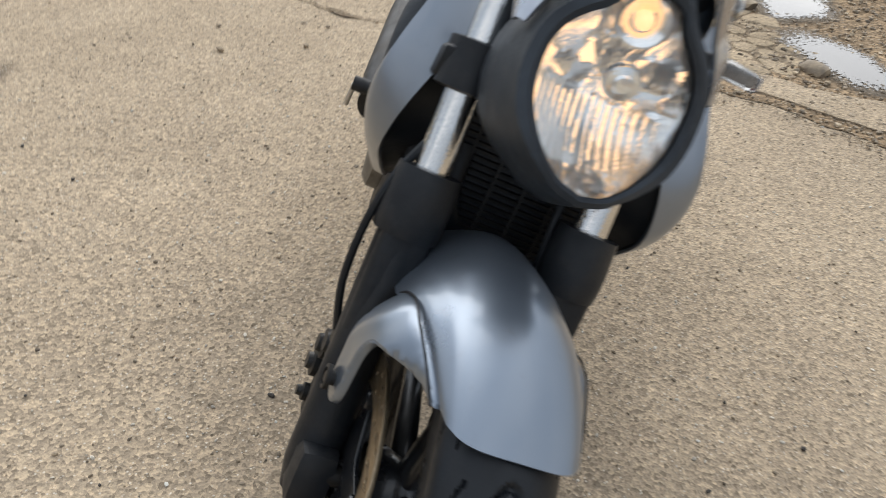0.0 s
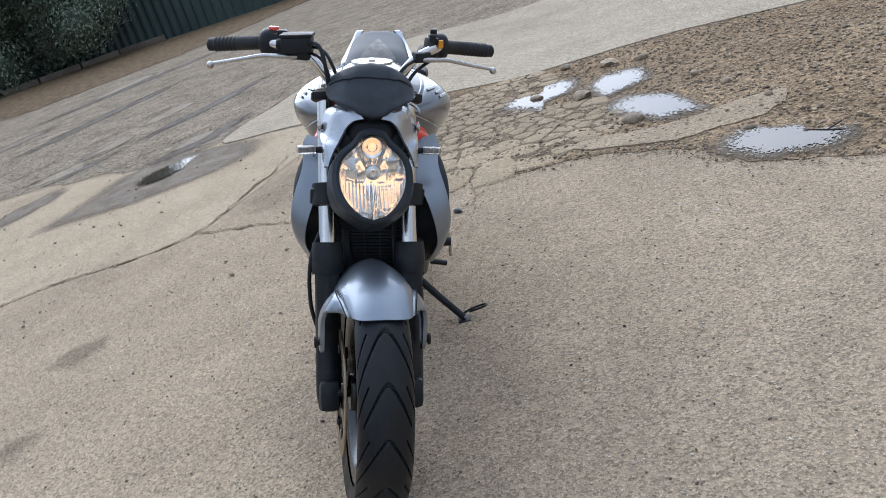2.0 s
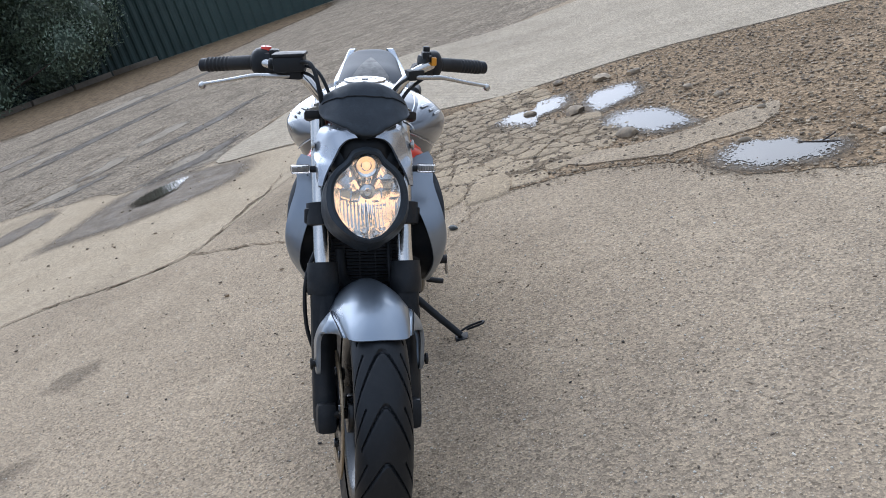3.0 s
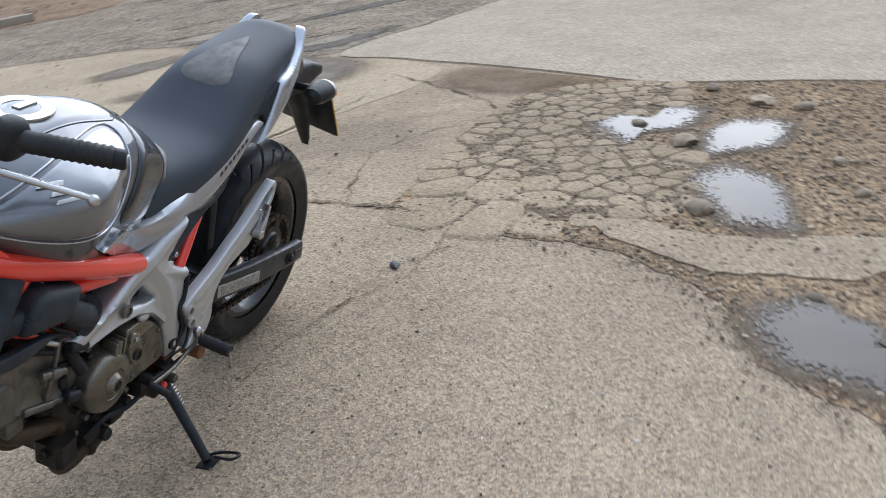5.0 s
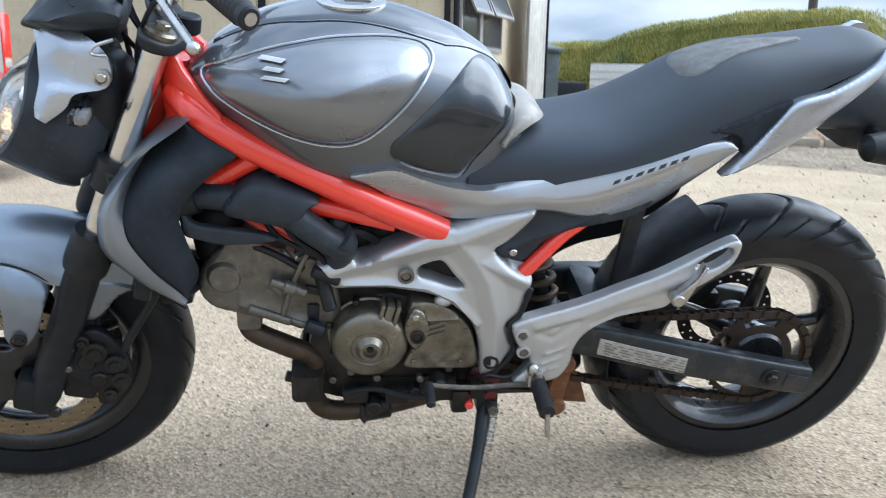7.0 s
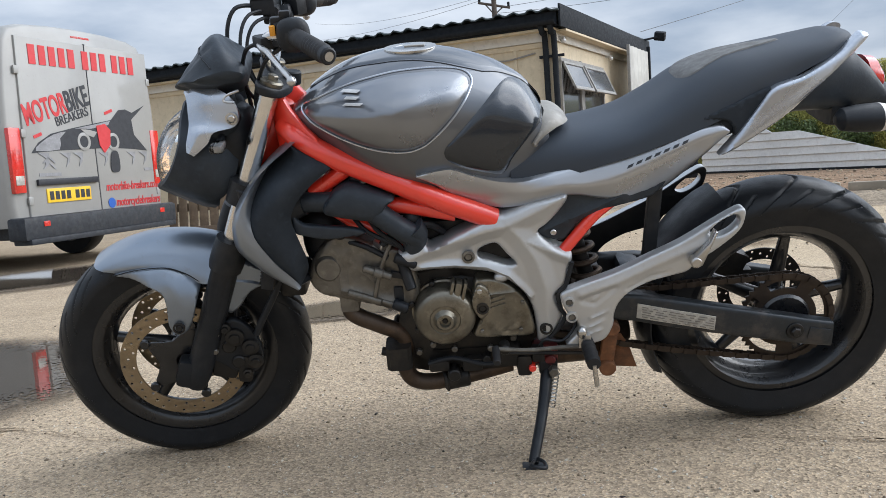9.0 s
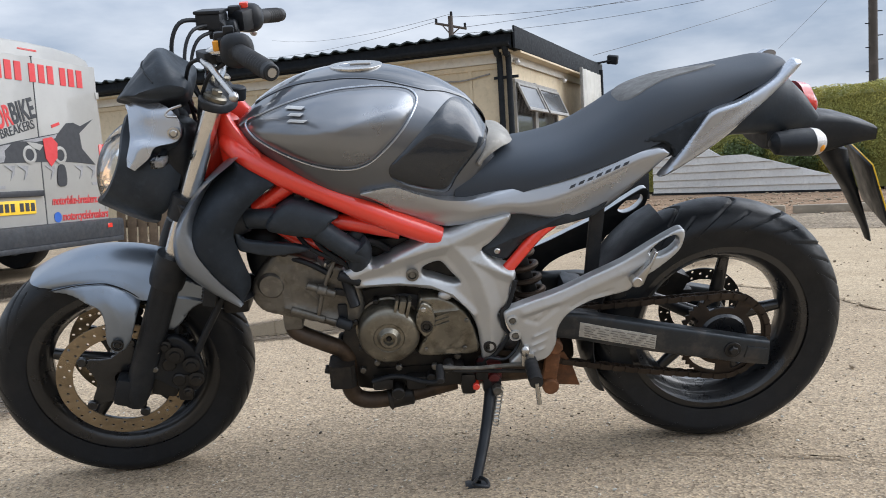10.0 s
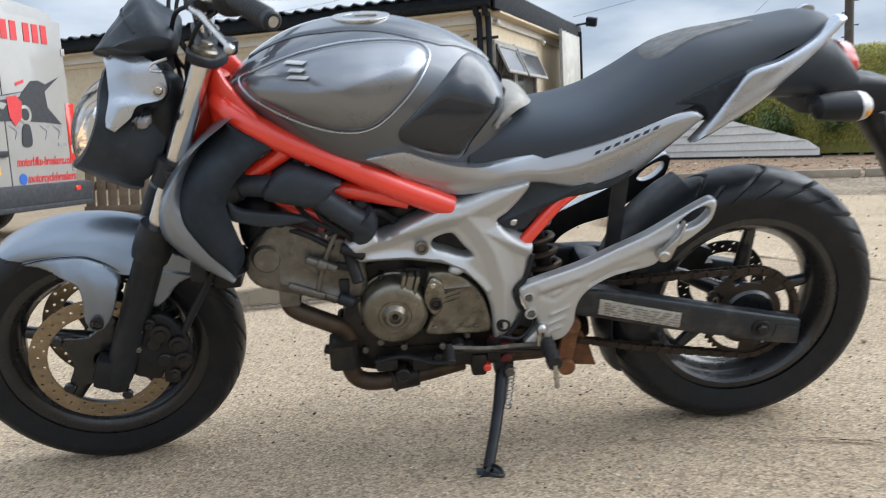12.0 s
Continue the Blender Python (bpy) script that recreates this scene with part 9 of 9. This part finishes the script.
# ---- blue post and wire gate past the hedge ----
thing("blue_post", join(box(9.75, 12.15, 0.65, 0.09, 0.07, 1.30, 0.008), box(9.75, 12.15, 1.305, 0.10, 0.08, 0.02, 0.004)), plain("faded blue paint", (0.16, 0.26, 0.42), 0.6, grain=14, dust=(0.3, 0.3, 0.3), dusty=0.4), "faded blue steel post at the hedge end", "post")
gate = holder("wire_gate", pose(10.35, 12.75, 0, 0, 0, -37), "galvanised wire gate beside the hedge", "gate")
GALV = plain("galvanised steel", (0.42, 0.44, 0.46), 0.5, 0.6)
for x in (0.0, 1.25, 2.5):
    part("gate_post", rod((x, 0, 0), (x, 0, 1.72), 0.03, 10), GALV, gate)
for k in range(9):
    part("gate_wire", rod((0, 0, 0.14 + 0.19 * k), (2.5, 0, 0.14 + 0.19 * k), 0.012 if k in (0, 8) else 0.006, 6), GALV, gate)

# ---- poles and wires ----
WIREM = plain("weathered wire", (0.10, 0.10, 0.105), 0.7)
POLEM = plain("weathered pole timber", (0.085, 0.07, 0.06), 0.85, grain=5)
pole = holder("telegraph_pole", pose(13.37, 20.6, 0), "dark timber telegraph pole with climbing steps", "pole")
part("shaft", tube([(0, 0, -0.2), (0, 0, 4), (0.03, 0, 9)], lambda u: 0.13 - 0.03 * u, 14), POLEM, pole)
for k in range(14):
    s = 1 if k % 2 else -1
    part("step", rod((s * 0.08, 0, 2.9 + 0.32 * k), (s * 0.24, -0.05, 2.9 + 0.32 * k), 0.014, 6), GUTTER, pole)
far = holder("utility_pole", pose(3.0, 38.8, 0), "distant pole with a crossarm and insulators", "pole")
part("shaft", tube([(0, 0, -0.2), (0, 0, 8.35)], lambda u: 0.16 - 0.04 * u, 10, sharp=True), POLEM, far)
arm = part("crossarm", rod((-0.75, 0, 8.05), (0.75, 0, 7.72), 0.06, 8), POLEM, far)
for x, z in ((-0.68, 8.12), (0.05, 8.42), (0.68, 7.86)):
    part("insulator", rod((x, 0, z - 0.08), (x, 0, z + 0.14), 0.06, 8, 0.02), GUTTER, far)
for s in (-1, 1):
    part("brace", rod((0, 0, 7.45), (0.45 * s, 0, 7.9 - 0.1 * s), 0.03, 6), POLEM, far)
for a, b, sag, r in (((4.1, 13.0, 2.72), (19.2, 32.2, 8.2), 0.15, 0.012), ((3.0, 38.8, 7.5), (26, 37.0, 10.6), 0.8, 0.022), ((3.0, 38.8, 8.3), (24, 37.4, 10.2), 0.6, 0.022), ((12.84, 25.3, 4.25), (8.6, 9.2, 4.85), 0.05, 0.009),
                     ((-16, 82, 13.5), (2.35, 38.8, 8.14), 0.6, 0.022), ((-13, 88, 16), (3.05, 38.8, 8.45), 0.6, 0.022), ((3.7, 38.8, 7.8), (26, 39.2, 11.6), 0.5, 0.022)):
    a, b = Vector(a), Vector(b)
    pts = [a.lerp(b, i / 16) - Vector((0, 0, sag * 4 * (i / 16) * (1 - i / 16))) for i in range(17)]
    thing("overhead_wire", tube(pts, r * 0.45, 5, sharp=True), WIREM, "thin dark overhead wire", "wire", "overhead wires")

# distant green rise closes the view
bm = bmesh.new()
rows = []
for i in range(61):
    a = radians(-30 + 3.2 * i)
    rows.append([bm.verts.new((150 * math.cos(a), 150 * math.sin(a), -0.5)), bm.verts.new((158 * math.cos(a), 158 * math.sin(a), 2.4 + 1.4 * noise.noise(Vector((i * 0.4, 0, 0)))))])
for a, b in zip(rows, rows[1:]):
    bm.faces.new((a[0], b[0], b[1], a[1]))
thing("backdrop", bm, plain("far hedgerow", (0.05, 0.07, 0.03), 0.9, grain=0.6), "far low hedgerows on the horizon", "backdrop", kind="structure")


# ---- broken asphalt beside the puddles, piece by piece ----
def clip(poly, p, q):
    """The part of a polygon that lies nearer to p than to q."""
    m, d = (p + q) / 2, q - p
    out = []
    for i in range(len(poly)):
        a, b = poly[i - 1], poly[i]
        da, db = (a - m).dot(d), (b - m).dot(d)
        if da <= 0:
            out.append(a)
        if da * db < 0:
            out.append(a + (b - a) * (da / (da - db)))
    return out


BROKEN = [(2.62, -1.28), (2.42, -0.85), (2.50, -0.34), (2.8, -0.20), (3.3, -0.13), (3.8, -0.20), (4.25, -0.32), (4.5, -0.75), (4.42, -1.1), (4.05, -1.15), (3.75, -0.78), (3.4, -0.86), (3.2, -1.25), (2.95, -1.22), (2.80, -1.30)]
patch("broken_bed", [(x, y) for x, y in BROKEN], 0.0058, CRACK, "dark soil showing between broken paving", "dirt", 0.05, 4)
rnd = random.Random(21)
seeds = []
for trial in range(9000):
    p = Vector((rnd.uniform(2.38, 4.55), rnd.uniform(-1.32, -0.1)))
    if not inside(p, BROKEN):
        continue
    # large plates by the crack, crumbled cobble-like bits towards the puddles
    d = 0.085 + 0.15 * max(0, min(1, (3.05 - p.x) / 0.45)) * max(0, min(1, (p.y + 0.95) / 0.4)) + 0.05 * max(0, noise.noise(Vector((p.x * 2.2, p.y * 2.2, 0))))
    if all((q - p).length > (d + e) * 0.5 for q, e in seeds):
        seeds.append((p, d))
for p, d in seeds:
    near = sorted((q for q, e in seeds if q is not p and (q - p).length < 0.6), key=lambda q: (q - p).length)[:14]
    cell = [p + Vector(c) * d * 1.0 for c in ((-1, -0.6), (-0.6, -1), (0.6, -1), (1, -0.6), (1, 0.6), (0.6, 1), (-0.6, 1), (-1, 0.6))]
    for q in near:
        cell = clip(cell, p, q)
        if len(cell) < 3:
            break
    if len(cell) < 3 or rnd.random() < 0.10:
        continue
    c = sum(cell, Vector((0, 0))) / len(cell)
    gap = rnd.uniform(0.76, 0.90) if d < 0.15 else rnd.uniform(0.88, 0.96)
    ring = []
    for v in smooth_path([(v.x - c.x, v.y - c.y, 0) for v in cell], 3, True):
        r = v * gap * (0.97 + 0.11 * noise.noise((v + Vector((c.x, c.y, 0))) * 38))
        ring.append(r)
    h = rnd.uniform(0.002, 0.009)
    tx, ty = rnd.uniform(-0.035, 0.035), rnd.uniform(-0.035, 0.035)
    bm = bmesh.new()
    low = [bm.verts.new((v.x * 1.05, v.y * 1.05, -0.006)) for v in ring]
    mid = [bm.verts.new((v.x * 0.97, v.y * 0.97, h * 0.75 + tx * v.x + ty * v.y)) for v in ring]
    top = [bm.verts.new((v.x * 0.88, v.y * 0.88, h + tx * v.x + ty * v.y)) for v in ring]
    for a, b in ((low, mid), (mid, top)):
        for k in range(len(a)):
            bm.faces.new((a[k - 1], a[k], b[k], b[k - 1]))
    bm.faces.new(top)
    bmesh.ops.recalc_face_normals(bm, faces=bm.faces)
    ob = part("asphalt_fragment", bm, FRAG, dirt, angle=50)
    ob.location = (c.x, c.y, 0.004)
